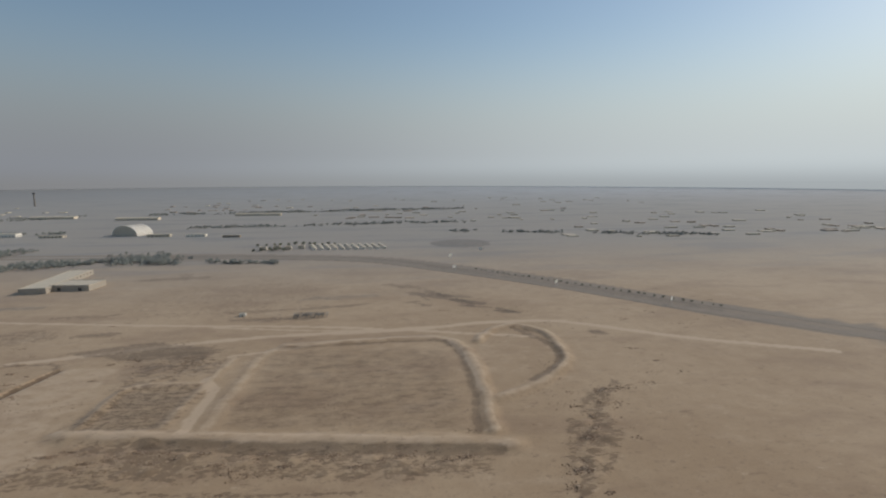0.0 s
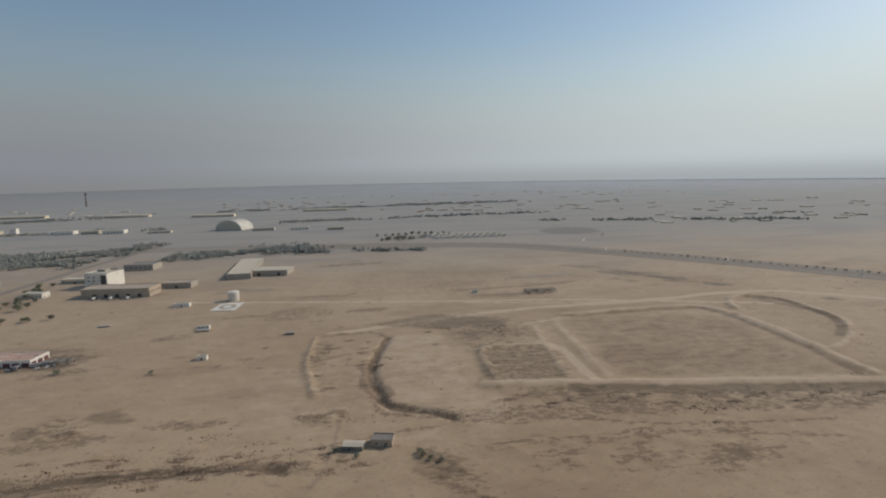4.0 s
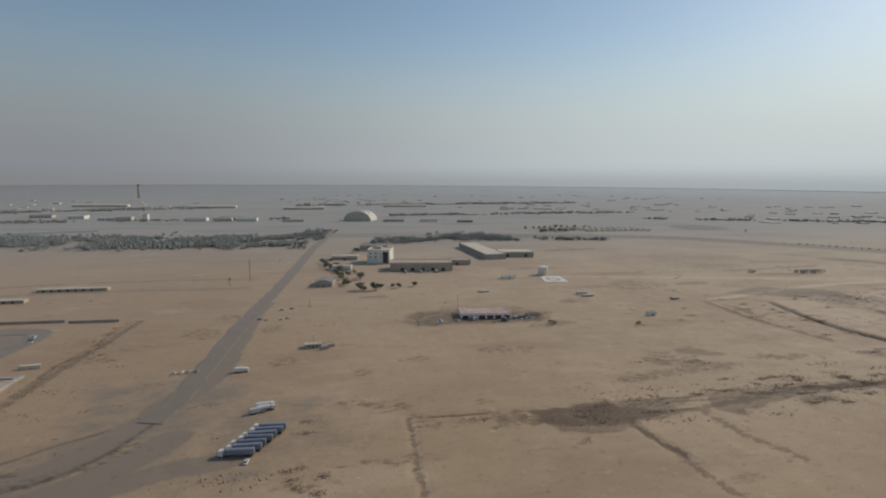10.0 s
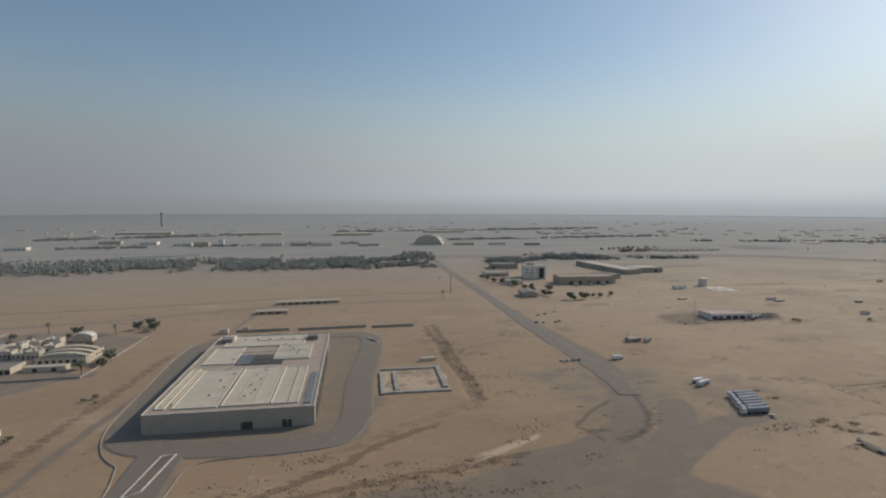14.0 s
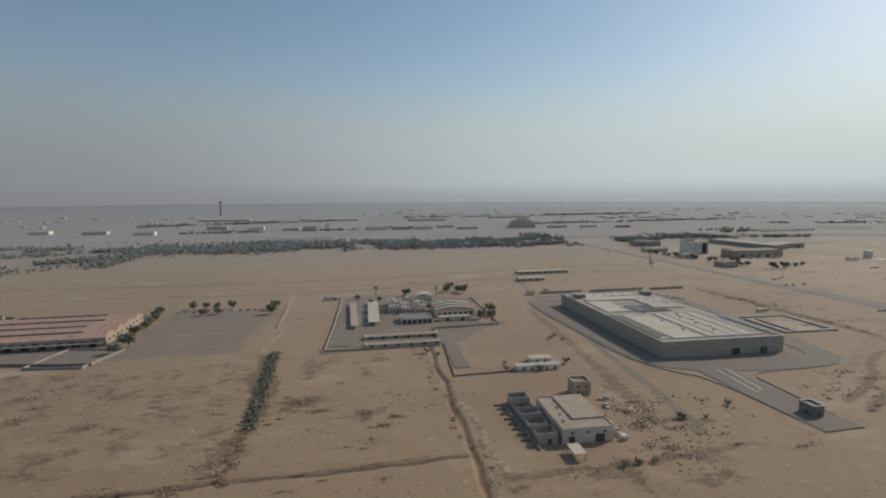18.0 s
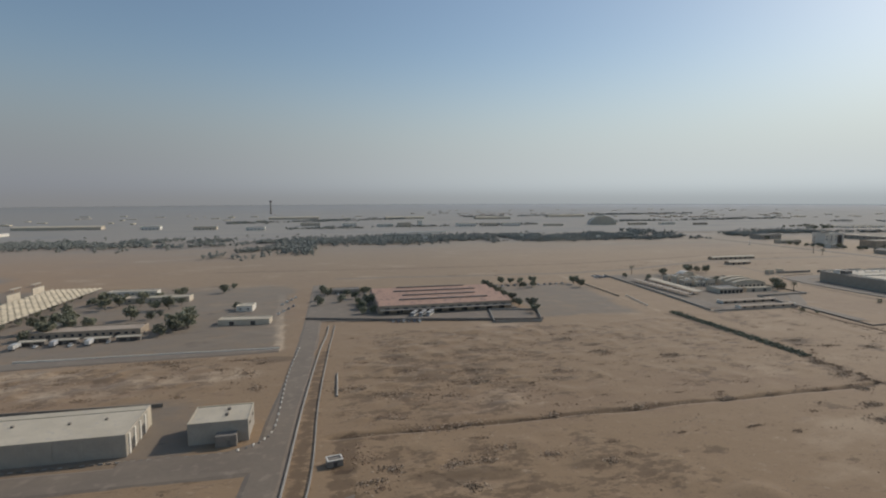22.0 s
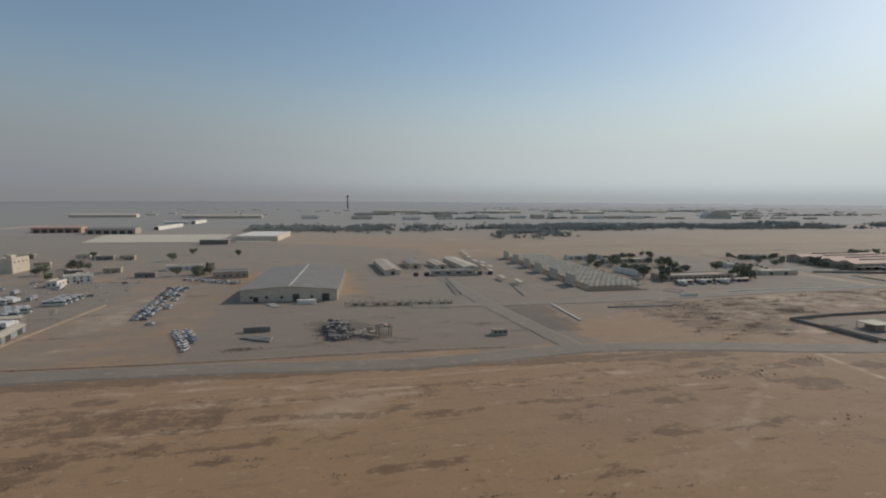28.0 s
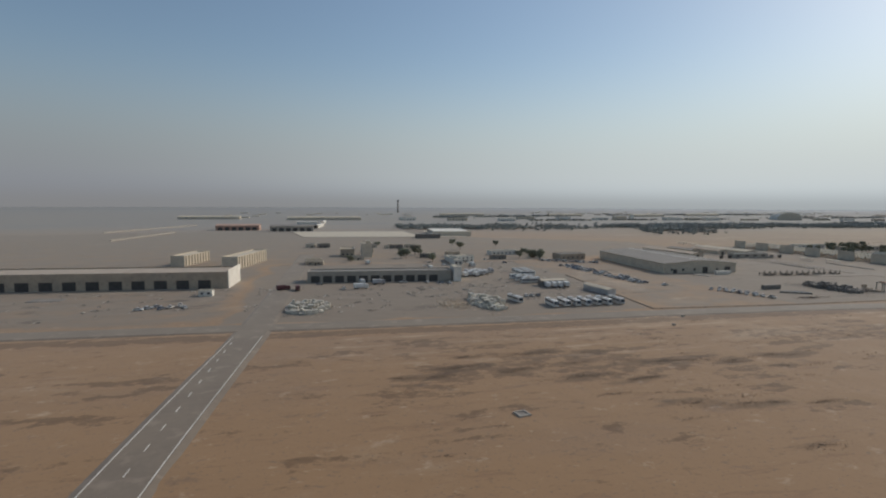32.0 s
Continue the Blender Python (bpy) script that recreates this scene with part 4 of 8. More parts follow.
for x, y, a, b in ((-2014, 176, 17, 4), (-2029, 167, 7, 3), (-2055, 190, 10, 3), (-2117, 325, 17, 61)):
    patch(ellipse(x, y, a, b, (x * 7) % 20 - 10), "pale", 0.5, 5)
patch([(-1800, 288), (-1700, 284), (-1640, 276), (-1625, 240), (-1700, 238), (-1790, 236), (-1830, 262)], "rough", 0.9, 10)
patch([(-1790, 160), (-1700, 156), (-1660, 120), (-1690, 90), (-1790, 96), (-1830, 130)], "rough", 0.9, 14)
patch([(-1560, 320), (-1430, 325), (-1440, 200), (-1560, 195)], "rough", 0.5, 20)
patch([(-1036, 176), (-991, 193), (-913, 204), (-850, 220), (-830, 150), (-1020, 130)], "grey", 0.8, 8)
track([(-1040, 180), (-1000, 196), (-950, 204), (-905, 210)], 5, "dark", 0.8)
track([(-518, 240), (-513, 207), (-503, 186)], 6, "dark", 0.7)
track([(-799, 524), (-802, 479), (-799, 380), (-799, 330), (-812, 290)], 17, "grey", 1.0)
patch([(-2296, 129), (-2287, 139), (-2268, 153), (-2226, 164), (-2222, 154), (-2262, 138), (-2285, 128)], "dark", 0.58, 6)
patch([(-2235, 145), (-2203, 146), (-2183, 144), (-2191, 137), (-2222, 130), (-2236, 138)], "dark", 0.55, 6)
patch([(-2282, 183), (-2263, 183), (-2257, 170), (-2275, 171)], "dark", 0.6, 3)
patch([(-2024, 266), (-2004, 272), (-1982, 256), (-1984, 236), (-2006, 234), (-2016, 250)], "dark", 0.8, 4)
# shade in a long cut, painted as one dark line
track([(-535, 237), (-509, 241), (-440, 256), (-394, 257), (-334, 251)], 5, "dark", 1.0)
track([(-343, 474), (-284, 473), (-286, 428), (-298, 368), (-289, 330), (-239, 296)], 4, "dark", 0.9)
bank([(-343, 474), (-345, 412), (-330, 339)], 7, 1.8)
bank([(-345, 468), (-324, 479), (-291, 483)], 6, 1.6)
track([(-1808, 174), (-1811, 155), (-1815, 132)], 1.8, "pale", 1.0)
track([(-1860, 166), (-1855, 149), (-1845, 139), (-1832, 138)], 4, "dark", 0.6)
patch([(-1836, 280), (-1810, 282), (-1775, 275), (-1749, 262), (-1775, 209), (-1795, 195), (-1825, 206), (-1838, 232)], "dark", 0.62, 10)
patch([(-1780, 156), (-1760, 161), (-1744, 151), (-1753, 143), (-1772, 147)], "dark", 0.7, 5)

for x, y, a, b in ((-1501, 240, 9, 5), (-1501, 226, 8, 4), (-1534, 250, 9, 4), (-1537, 274, 8, 5), (-1431, 284, 9, 6), (-1389, 241, 7, 4), (-1465, 220, 9, 3), (-1547, 218, 8, 4), (-1421, 269, 8, 4), (-1495, 275, 13, 5), (-1485, 238, 8, 4), (-1511, 293, 9, 5), (-1448, 182, 26, 2.5), (-1531, 146, 22, 6), (-1485, 145, 14, 3), (-1600, 282, 12, 6), (-1653, 288, 9, 4), (-1300, 250, 9, 6), (-1268, 229, 6, 5), (-1290, 141, 10, 4), (-1424, 257, 8, 3), (-1499, 248, 10, 4), (-1903, 288, 7, 18), (-1802, 256, 7, 24), (-1795, 218, 8, 7), (-1783, 150, 9, 5), (-1745, 148, 18, 5), (-1736, 137, 16, 4)):
    patch(ellipse(x, y, a, b, (x * 7) % 20 - 10), "darkened", 0.8, 4)
for x, y in ((-2268, 150), (-2260, 160), (-2242, 160), (-2250, 143), (-2218, 157), (-2231, 135), (-2218, 129), (-2196, 143), (-2176, 139), (-2158, 142), (-2213, 110), (-2201, 107), (-2192, 106), (-2179, 104), (-2203, 84)):
    patch(ellipse(x, y, 7 + x % 4, 2.2 + y % 2, (x * 7) % 16 - 6), "darkened", 0.75, 2.5)

r_yards = random.Random(41)
for x0, x1, y0, y1, n in ((-2340, -2150, 228, 430, 70), (-2500, -2350, 235, 320, 30), (-2060, -1900, 225, 330, 45), (-2140, -2070, 230, 420, 24), (-1990, -1600, 300, 540, 90), (-2345, -1900, 430, 640, 70)):
    for _ in range(n):
        patch(ellipse(r_yards.uniform(x0, x1), r_yards.uniform(y0, y1), r_yards.uniform(3, 12), r_yards.uniform(1.5, 5), r_yards.uniform(-15, 15)), r_yards.choice(("darkened", "dark", "darkened", "pale")), r_yards.uniform(0.35, 0.7), 3)
for x, y, a, b in ((-2232, 161, 9, 2.5), (-2228, 147, 8, 2), (-2229, 135, 7, 3), (-2246, 145, 9, 2), (-2261, 151, 9, 3), (-2199, 144, 20, 3), (-2212, 130, 8, 2), (-2177, 137, 9, 3), (-2151, 140, 12, 3), (-2277, 144, 12, 3)):
    patch(ellipse(x, y, a, b, 3), "darkened", 1.0, 2)

track([(-812, 303), (-813, 266), (-832, 226), (-854, 211)], 3, "darkened", 1.0)
track([(-831, 264), (-851, 250), (-867, 233), (-861, 214)], 3, "darkened", 1.0)
track([(-927, 213), (-891, 226)], 4, "pale", 0.8)
for x, y, a, b in ((-1852, 192, 8, 4), (-1841, 188, 8, 4), (-1842, 147, 11, 5), (-1868, 164, 9, 4), (-1804, 155, 7, 5), (-1804, 137, 7, 4), (-1822, 164, 9, 4)):
    patch(ellipse(x, y, a, b, 5), "dark", 0.9, 3)
# eroded hollow with spoil mounds along the dark track
patch([(-507, 254), (-485, 254), (-469, 255), (-447, 258), (-408, 258), (-379, 259), (-354, 259), (-334, 257), (-338, 246), (-366, 251), (-389, 250), (-423, 249), (-452, 246), (-470, 242), (-489, 236), (-494, 226), (-509, 232)], "darkened", 1.0, 2.5)
for x, y, a, b in ((-460, 329, 13, 8), (-498, 314, 12, 8), (-449, 323, 10, 6), (-487, 492, 12, 9), (-440, 242, 14, 5), (-453, 438, 9, 4), (-427, 411, 12, 3), (-473, 310, 8, 4), (-370, 484, 10, 4)):
    patch(ellipse(x, y, a, b, 4), "darkened", 0.75, 4)
for x, y, h in ((-448, 274, 1.2), (-439, 276, 1.5), (-426, 269, 1.6), (-441, 250, 1.0), (-446, 237, 1.2), (-434, 240, 1.4), (-425, 235, 1.0), (-392, 269, 1.8), (-391, 263, 1.4), (-391, 278, 1.2), (-363, 266, 1.3), (-401, 243, 1.0), (-473, 310, 1.4), (-411, 405, 1.4), (-403, 382, 1.0), (-332, 310, 1.1), (-318, 269, 1.3)):
    bank([(x - 3, y), (x + 3, y + 0.8)], 6, h)
bank([(-414, 319), (-405, 314), (-397, 306)], 3.5, 0.9)
track([(-414, 317), (-405, 312), (-397, 304)], 2.5, "darkened", 1.0)
track([(-343, 420), (-340, 408), (-315, 418)], 4, "darkened", 0.9)
track([(-334, 343), (-321, 351)], 3, "darkened", 0.8)
track([(-546, 254), (-516, 256)], 3, "darkened", 1.0)
track([(-545, 242), (-518, 238)], 3, "darkened", 1.0)

# dug-out ditches and hollows
pit([(-277, 459), (-290, 403), (-290, 372), (-288, 345), (-286, 324), (-271, 310), (-252, 304), (-240, 292)], 9, 2.6, 1.0)
patch([(-289, 356), (-280, 358), (-277, 336), (-286, 320), (-293, 331)], "darkened", 1.0, 3)
patch([(-205, 398), (-159, 414), (-137, 404), (-143, 371), (-179, 352), (-203, 349), (-214, 373)], "darkened", 0.5, 12)
patch([(-243, 504), (-190, 513), (-163, 492), (-144, 446), (-184, 431), (-217, 433), (-225, 465)], "darkened", 0.5, 10)
patch([(-266, 259), (-243, 247), (-236, 232), (-251, 224), (-270, 239)], "darkened", 0.7, 6)
track([(-268, 240), (-251, 224), (-237, 211), (-215, 200)], 6, "darkened", 0.7)
pit([(-436, 255), (-408, 255), (-380, 256), (-354, 257), (-334, 246)], 6, 1.4, 0.9)
pit([(-682, 254), (-644, 252.5), (-612, 254)], 3, 0.7, 0.7)
pit([(-682, 254), (-681, 225), (-683, 184)], 3.5, 0.9, 0.7)
pit([(-566, 233), (-561, 209), (-556, 194)], 5, 1.0, 1.0)
patch([(-612, 254), (-583, 255), (-557, 254), (-516, 256), (-530, 240), (-545, 231), (-567, 231), (-592, 220), (-604, 224), (-612, 240)], "darkened", 0.95, 4)
patch([(-664, 462), (-658, 474), (-600, 470), (-540, 456), (-533, 428), (-577, 418), (-659, 424), (-668, 444)], "darkened", 0.62, 5)
track([(-516, 255), (-470, 258), (-436, 256)], 4, "darkened", 0.8)
pit([(-905, 473), (-908, 366), (-911, 277), (-918, 266)], 5, 0.9, 0.6)
track([(-911, 277), (-937, 263), (-973, 241), (-1000, 225)], 9, "darkened", 0.45)
patch([(-808, 258), (-820, 243), (-837, 217), (-855, 211), (-842, 228), (-817, 252)], "darkened", 0.45, 4)
for x, y, a, b, w in ((46, 715, 18, 6, 0.7), (95, 685, 34, 9, 0.75), (116, 628, 26, 7, 0.7), (150, 600, 18, 7, 0.7), (23, 582, 14, 4, 0.5), (225, 504, 13, 6, 0.6), (-380, 1080, 70, 40, 0.55), (190, 1230, 74, 80, 0.8)):
    patch(ellipse(x, y, a, b, -25), "darkened", w, 6)

# ---- kinds of things ----
def window(parent, face, u, z, w, h, hw, hd):
    """A window on a face (s, e, n, w) of a building of half sizes hw, hd: frame proud of the wall, pane set in."""
    key = ("win", round(w, 2), round(h, 2))
    if key not in CACHE:
        t = 0.09
        v, f = [], []
        for a, b in ((w / 2 + t, h / 2 + t), (w / 2, h / 2)):
            for y in (0.0, -0.12):
                v += [(-a, y, -b), (a, y, -b), (a, y, b), (-a, y, b)]
        for i in range(4):
            j = (i + 1) % 4
            f += [(4 + i, 4 + j, 12 + j, 12 + i), (i, j, 4 + j, 4 + i), (12 + i, 12 + j, 8 + j, 8 + i)]
        pane = mesh_of("pane", [(-w / 2, -0.03, -h / 2), (w / 2, -0.03, -h / 2), (w / 2, -0.03, h / 2), (-w / 2, -0.03, h / 2)], [(0, 1, 2, 3)], GLASS)
        CACHE[key] = (mesh_of("window", v, f, CONCRETE), pane)
    fr, pane = CACHE[key]
    at, rz = {"s": ((u, -hd, z), 0), "e": ((hw, u, z), 90), "n": ((-u, hd, z), 180), "w": ((-hw, -u, z), -90)}[face]
    ob = part("window", fr, parent, "", at, rz)
    part("pane", pane, ob)


# the default panel is near-black, painting the shade inside an opening
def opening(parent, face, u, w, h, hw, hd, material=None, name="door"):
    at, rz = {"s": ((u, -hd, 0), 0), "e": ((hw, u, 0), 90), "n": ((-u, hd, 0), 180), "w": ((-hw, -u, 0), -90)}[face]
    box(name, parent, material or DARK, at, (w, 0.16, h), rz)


def block(name, label, category, cx, cy, w, d, h, wall=None, roof=None, rz=0.0, parapet=0.6, win=(), doors=(), group="", base=0.0, band=None):
    """A flat-roofed building: four walls with a parapet, coping, roof slab, windows and doors.
    win: (face, number, sill height, width, height); doors: (face, offset, width, height)."""
    wall, roof = wall or TAN_WALL, roof or ROOF_PALE
    root = thing(name, label, category, (cx, cy, base), rz, group)
    t = 0.35
    top = h + parapet
    for fx, fy, sx, sy in ((0, -d / 2 + t / 2, w, t), (0, d / 2 - t / 2, w, t), (-w / 2 + t / 2, 0, t, d - 2 * t), (w / 2 - t / 2, 0, t, d - 2 * t)):
        box("wall", root, wall, (fx, fy, 0), (sx, sy, top))
        box("coping", root, roof if band is None else band, (fx, fy, top), (sx + 0.12, sy + 0.12, 0.15))
    box("roof", root, roof, (0, 0, h - 0.3), (w - 2 * t, d - 2 * t, 0.3))
    for face, n, sill, ww, hh in win:
        span = w if face in "sn" else d
        for k in range(n):
            window(root, face, (k + 0.5) / n * span * 0.94 - span * 0.47, sill + hh / 2, ww, hh, w / 2, d / 2)
    for face, u, ww, hh in doors:
        opening(root, face, u, ww, hh, w / 2, d / 2)
    return root


def gable(name, label, category, cx, cy, w, d, h, rise, wall, roof, rz=0.0, along="x", over=0.5, win=(), doors=(), group="", ribs=0):
    """A shed with a pitched roof; its ridge runs along x or y."""
    root = thing(name, label, category, (cx, cy, 0), rz, group)
    t = 0.3
    for fx, fy, sx, sy in ((0, -d / 2 + t / 2, w, t), (0, d / 2 - t / 2, w, t), (-w / 2 + t / 2, 0, t, d - 2 * t), (w / 2 - t / 2, 0, t, d - 2 * t)):
        box("wall", root, wall, (fx, fy, 0), (sx, sy, h))
    half, long = (d / 2, w) if along == "x" else (w / 2, d)
    for s in (-1, 1):
        part("gable", prism_mesh([(-half + t, 0), (half - t, 0), (0, rise * (1 - t / half))], t, wall, along, "gable"), root, "", ((s * (long / 2 - t / 2), 0, h) if along == "x" else (0, s * (long / 2 - t / 2), h)))
        e = rise / half * over
        prof = [(0, rise + 0.02), (s * (half + over), -e + 0.02), (s * (half + over), -e + 0.17), (0, rise + 0.19)]
        slab = part("roof_slope", prism_mesh(prof if s < 0 else prof[::-1], long + 2 * over, roof, along, "roof_slope"), root, "", (0, 0, h))
        for k in range(ribs):
            u = ((k + 0.5) / ribs - 0.5) * long
            rp = [(s * 0.1, rise + 0.19), (s * (half + over), -e + 0.175), (s * (half + over), -e + 0.26), (s * 0.1, rise + 0.27)]
            key = ("rib", round(half, 2), round(rise, 2), s, along, roof.name)
            if key not in CACHE:
                CACHE[key] = prism_mesh(rp if s < 0 else rp[::-1], 0.18, roof, along, "rib")
            part("rib", CACHE[key], slab, "", (u, 0, 0) if along == "x" else (0, u, 0))
    for face, n, sill, ww, hh in win:
        span = w if face in "sn" else d
        for k in range(n):
            window(root, face, (k + 0.5) / n * span * 0.94 - span * 0.47, sill + hh / 2, ww, hh, w / 2, d / 2)
    for face, u, ww, hh in doors:
        opening(root, face, u, ww, hh, w / 2, d / 2)
    return root


def vault(name, label, category, cx, cy, w, d, rise, base, material, rz=0.0, along="y", n=14, thick=0.4, wall=None, arc=180):
    """A barrel vault on low walls, spanning w (along y: spans x), with closed ends set back."""
    root = thing(name, label, category, (cx, cy, 0), rz)
    span, long = (w, d) if along == "y" else (d, w)
    a0, a1 = radians(90 - arc / 2), radians(90 + arc / 2)
    k = span / 2 / math.cos(a0) if arc < 180 else span / 2
    z0 = k * math.sin(a0)
    peak = k - z0
    pts = [(k * math.cos(a0 + (a1 - a0) * i / n), (k * math.sin(a0 + (a1 - a0) * i / n) - z0) * rise / peak) for i in range(n + 1)]
    inner = [(u * (1 - 2 * thick / span), max(z - thick, -0.01)) for u, z in pts]
    part("roof_shell", prism_mesh(pts + inner[::-1], long, material, "y" if along == "y" else "x", "roof_shell"), root, "", (0, 0, base))
    for s in (-1, 1):
        end = prism_mesh([(u, z) for u, z in inner], 0.3, wall or material, "y" if along == "y" else "x", "end_wall")
        part("end_wall", end, root, "", (0, s * (long / 2 - 0.8), base) if along == "y" else (s * (long / 2 - 0.8), 0, base))
    if base > 0:
        for s in (-1, 1):
            if along == "y":
                box("wall", root, wall or material, (s * (span / 2 - 0.25), 0, 0), (0.5, long, base))
                box("wall", root, wall or material, (0, s * (long / 2 - 0.9), 0), (span - 1, 0.4, base))
            else:
                box("wall", root, wall or material, (0, s * (span / 2 - 0.25), 0), (long, 0.5, base))
                box("wall", root, wall or material, (s * (long / 2 - 0.9), 0, 0), (0.4, span - 1, base))
    return root


def car_model(paint, label, kind="saloon", far=(0, 0, -50)):
    root = thing("car", label, "car", far, 0, "parked cars")
    prof = [(-2.1, 0.35), (2.1, 0.35), (2.15, 0.65), (1.95, 0.82), (1.0, 0.95), (-1.75, 0.98), (-2.1, 0.85)]
    cab = [(0.95, 0.93), (0.35, 1.42), (-1.1, 1.45), (-1.7, 0.95)]
    if kind == "pickup":
        prof = [(-2.5, 0.45), (2.4, 0.45), (2.45, 0.85), (2.2, 1.0), (1.3, 1.1), (-2.45, 1.1), (-2.5, 0.8)]
        cab = [(1.25, 1.08), (0.7, 1.7), (-0.7, 1.72), (-0.85, 1.08)]
    part("body", prism_mesh(prof, 1.72, paint, "y", "body"), root)
    part("cabin", prism_mesh([(a, b) for a, b in cab][::-1], 1.5, GLASS, "y", "cabin"), root, "dark glass cabin")
    z = max(b for _, b in cab)
    part("roof_panel", box_mesh(1.35, 1.46, 0.06, paint, "roof_panel"), root, "", ((cab[1][0] + cab[2][0]) / 2, 0, z - 0.02))
    for sx in (-1.3, 1.35):
        for sy in (-0.78, 0.78):
            part("wheel", cyl_mesh(0.33, 0.22, RUBBER, 12, None, "y", "wheel"), root, "", (sx, sy, 0.33))
    return root


def bus_model(label="white coach with dark windows", paint=None, far=(0, 0, -50)):
    paint = paint or PAINT
    root = thing("bus", label, "bus", far, 0, "parked buses")
    prof = [(-6, 0.4), (5.8, 0.4), (6, 0.7), (5.95, 1.9), (5.7, 3.05), (5.4, 3.2), (-5.8, 3.2), (-6, 3.0)]
    part("body", prism_mesh(prof, 2.5, paint, "y", "body"), root)
    for s in (-1, 1):
        for k in range(6):
            part("side_window", box_mesh(1.6, 0.05, 0.95, GLASS, "side_window"), root, "", (-4.6 + 1.75 * k, s * 1.255, 1.65))
        for x in (-3.6, 3.9):
            part("wheel", cyl_mesh(0.48, 0.3, RUBBER, 12, None, "y", "wheel"), root, "", (x, s * 1.08, 0.48))
    part("windscreen", prism_mesh([(5.98, 1.35), (6.02, 1.9), (5.78, 2.95), (5.7, 2.9)], 2.3, GLASS, "y", "windscreen"), root)
    part("rear_window", box_mesh(0.05, 2.0, 0.9, GLASS, "rear_window"), root, "", (-6.01, 0, 1.8))
    part("roof_unit", box_mesh(2.4, 1.7, 0.3, CONCRETE, "roof_unit"), root, "grey air conditioning unit", (-1.5, 0, 3.2))
    part("roof_hatch", box_mesh(0.8, 0.8, 0.12, CONC_DARK, "roof_hatch"), root, "", (3.0, 0, 3.2))
    return root


def truck_model(label, paint, length=8.0, tank=False, far=(0, 0, -50)):
    root = thing("lorry", label, "lorry", far, 0, "parked lorries")
    part("cab", prism_mesh([(0, 0.5), (2.0, 0.5), (2.1, 1.5), (1.8, 2.7), (0, 2.8)], 2.4, paint, "y", "cab"), root, "", (length / 2 - 2, 0, 0))
    part("windscreen", box_mesh(0.06, 2.1, 0.8, GLASS, "windscreen"), root, "", (length / 2 + 0.0, 0, 1.65))
    part("chassis", box_mesh(length - 0.4, 0.9, 0.35, DARK, "chassis"), root, "", (0, 0, 0.6))
    if tank:
        part("tank", cyl_mesh(1.15, length - 2.6, PAINT, 16, None, "x", "tank"), root, "white cylindrical tank", (-1.2, 0, 2.1))
    else:
        part("cargo_box", box_mesh(length - 2.5, 2.45, 2.3, paint, "cargo_box"), root, "", (-1.2, 0, 0.95))
    for x in (-length / 2 + 0.9, -length / 2 + 2.1, length / 2 - 1.1):
        for s in (-1, 1):
            part("wheel", cyl_mesh(0.5, 0.3, RUBBER, 12, None, "y", "wheel"), root, "", (x, s * 1.05, 0.5))
    return root


def container(x, y, rz, material, label, length=12.0):
    root = thing("shipping_container", label, "container", (x, y, 0), rz, "shipping containers")
    box("body", root, material, (0, 0, 0.12), (length, 2.44, 2.5))
    for s in (-1, 1):
        for k in range(int(length / 1.2)):
            box("side_rib", root, material, (-length / 2 + 0.7 + 1.2 * k, s * 1.25, 0.3), (0.25, 0.07, 2.1))
    box("door", root, CONC_DARK, (length / 2 + 0.02, 0, 0.25), (0.05, 2.2, 2.2))
    for sx in (-1, 1):
        for sy in (-1, 1):
            box("corner_foot", root, DARK, (sx * (length / 2 - 0.15), sy * 1.1, 0), (0.25, 0.2, 0.12))
    return root


def tree_model(seed, height, spread, label, far=(0, 0, -50), clumps=150):
    r = random.Random(seed)
    root = thing("tree", label, "tree", far, 0, "dusty trees")
    v, f = [], []

    def limb(a, b, ra, rb, n=6):
        k = len(v)
        d = (b - a).normalized()
        e = d.orthogonal().normalized()
        g = d.cross(e)
        for c, q in ((a, ra), (b, rb)):
            for i in range(n):
                t = 2 * math.pi * i / n
                v.append(tuple(c + e * (q * math.cos(t)) + g * (q * math.sin(t))))
        f.extend((k + i, k + (i + 1) % n, k + n + (i + 1) % n, k + n + i) for i in range(n))

    fork = Vector((r.uniform(-0.3, 0.3), r.uniform(-0.3, 0.3), height * 0.36))
    limb(Vector((0, 0, -0.1)), fork, 0.035 * height, 0.024 * height)
    spots = []
    for i in range(6):
        t = 2 * math.pi * (i + r.random() * 0.7) / 6
        q = spread * r.uniform(0.45, 0.85)
        tip = Vector((q * math.cos(t), q * math.sin(t), height * r.uniform(0.55, 0.88)))
        limb(fork, tip, 0.018 * height, 0.006 * height)
        for _ in range(clumps // 6):
            o = Vector((r.gauss(0, 0.36), r.gauss(0, 0.36), r.gauss(0, 0.3))) * spread * 0.72
            p = tip * r.uniform(0.72, 1.05) + o
            p.z = max(height * 0.28, min(height, p.z))
            spots.append(p)
    part("trunk", mesh_of("trunk", v, f, BARK), root)
    part("crown", leaf_cards(spots, 0.085 * height + 0.12, LEAF, "crown", seed), root)
    return root


def palm_model(height, far=(0, 0, -50)):
    root = thing("palm", "tall date palm with a dusty green crown", "palm tree", far, 0, "palms")
    part("trunk", cyl_mesh(0.28, height, BARK, 8, 0.2, "z", "trunk"), root)
    v, f = [], []
    for k in range(22):
        a = 2.4 * k
        up = 0.9 - 1.5 * (k / 22)
        o = Vector((0, 0, height))
        prev = None
        for s in range(6):
            q = s / 5 * 2.9
            p = o + Vector((q * math.cos(a), q * math.sin(a), up * q - 0.22 * q * q))
            w = 0.32 * (1 - abs(s / 5 - 0.4))
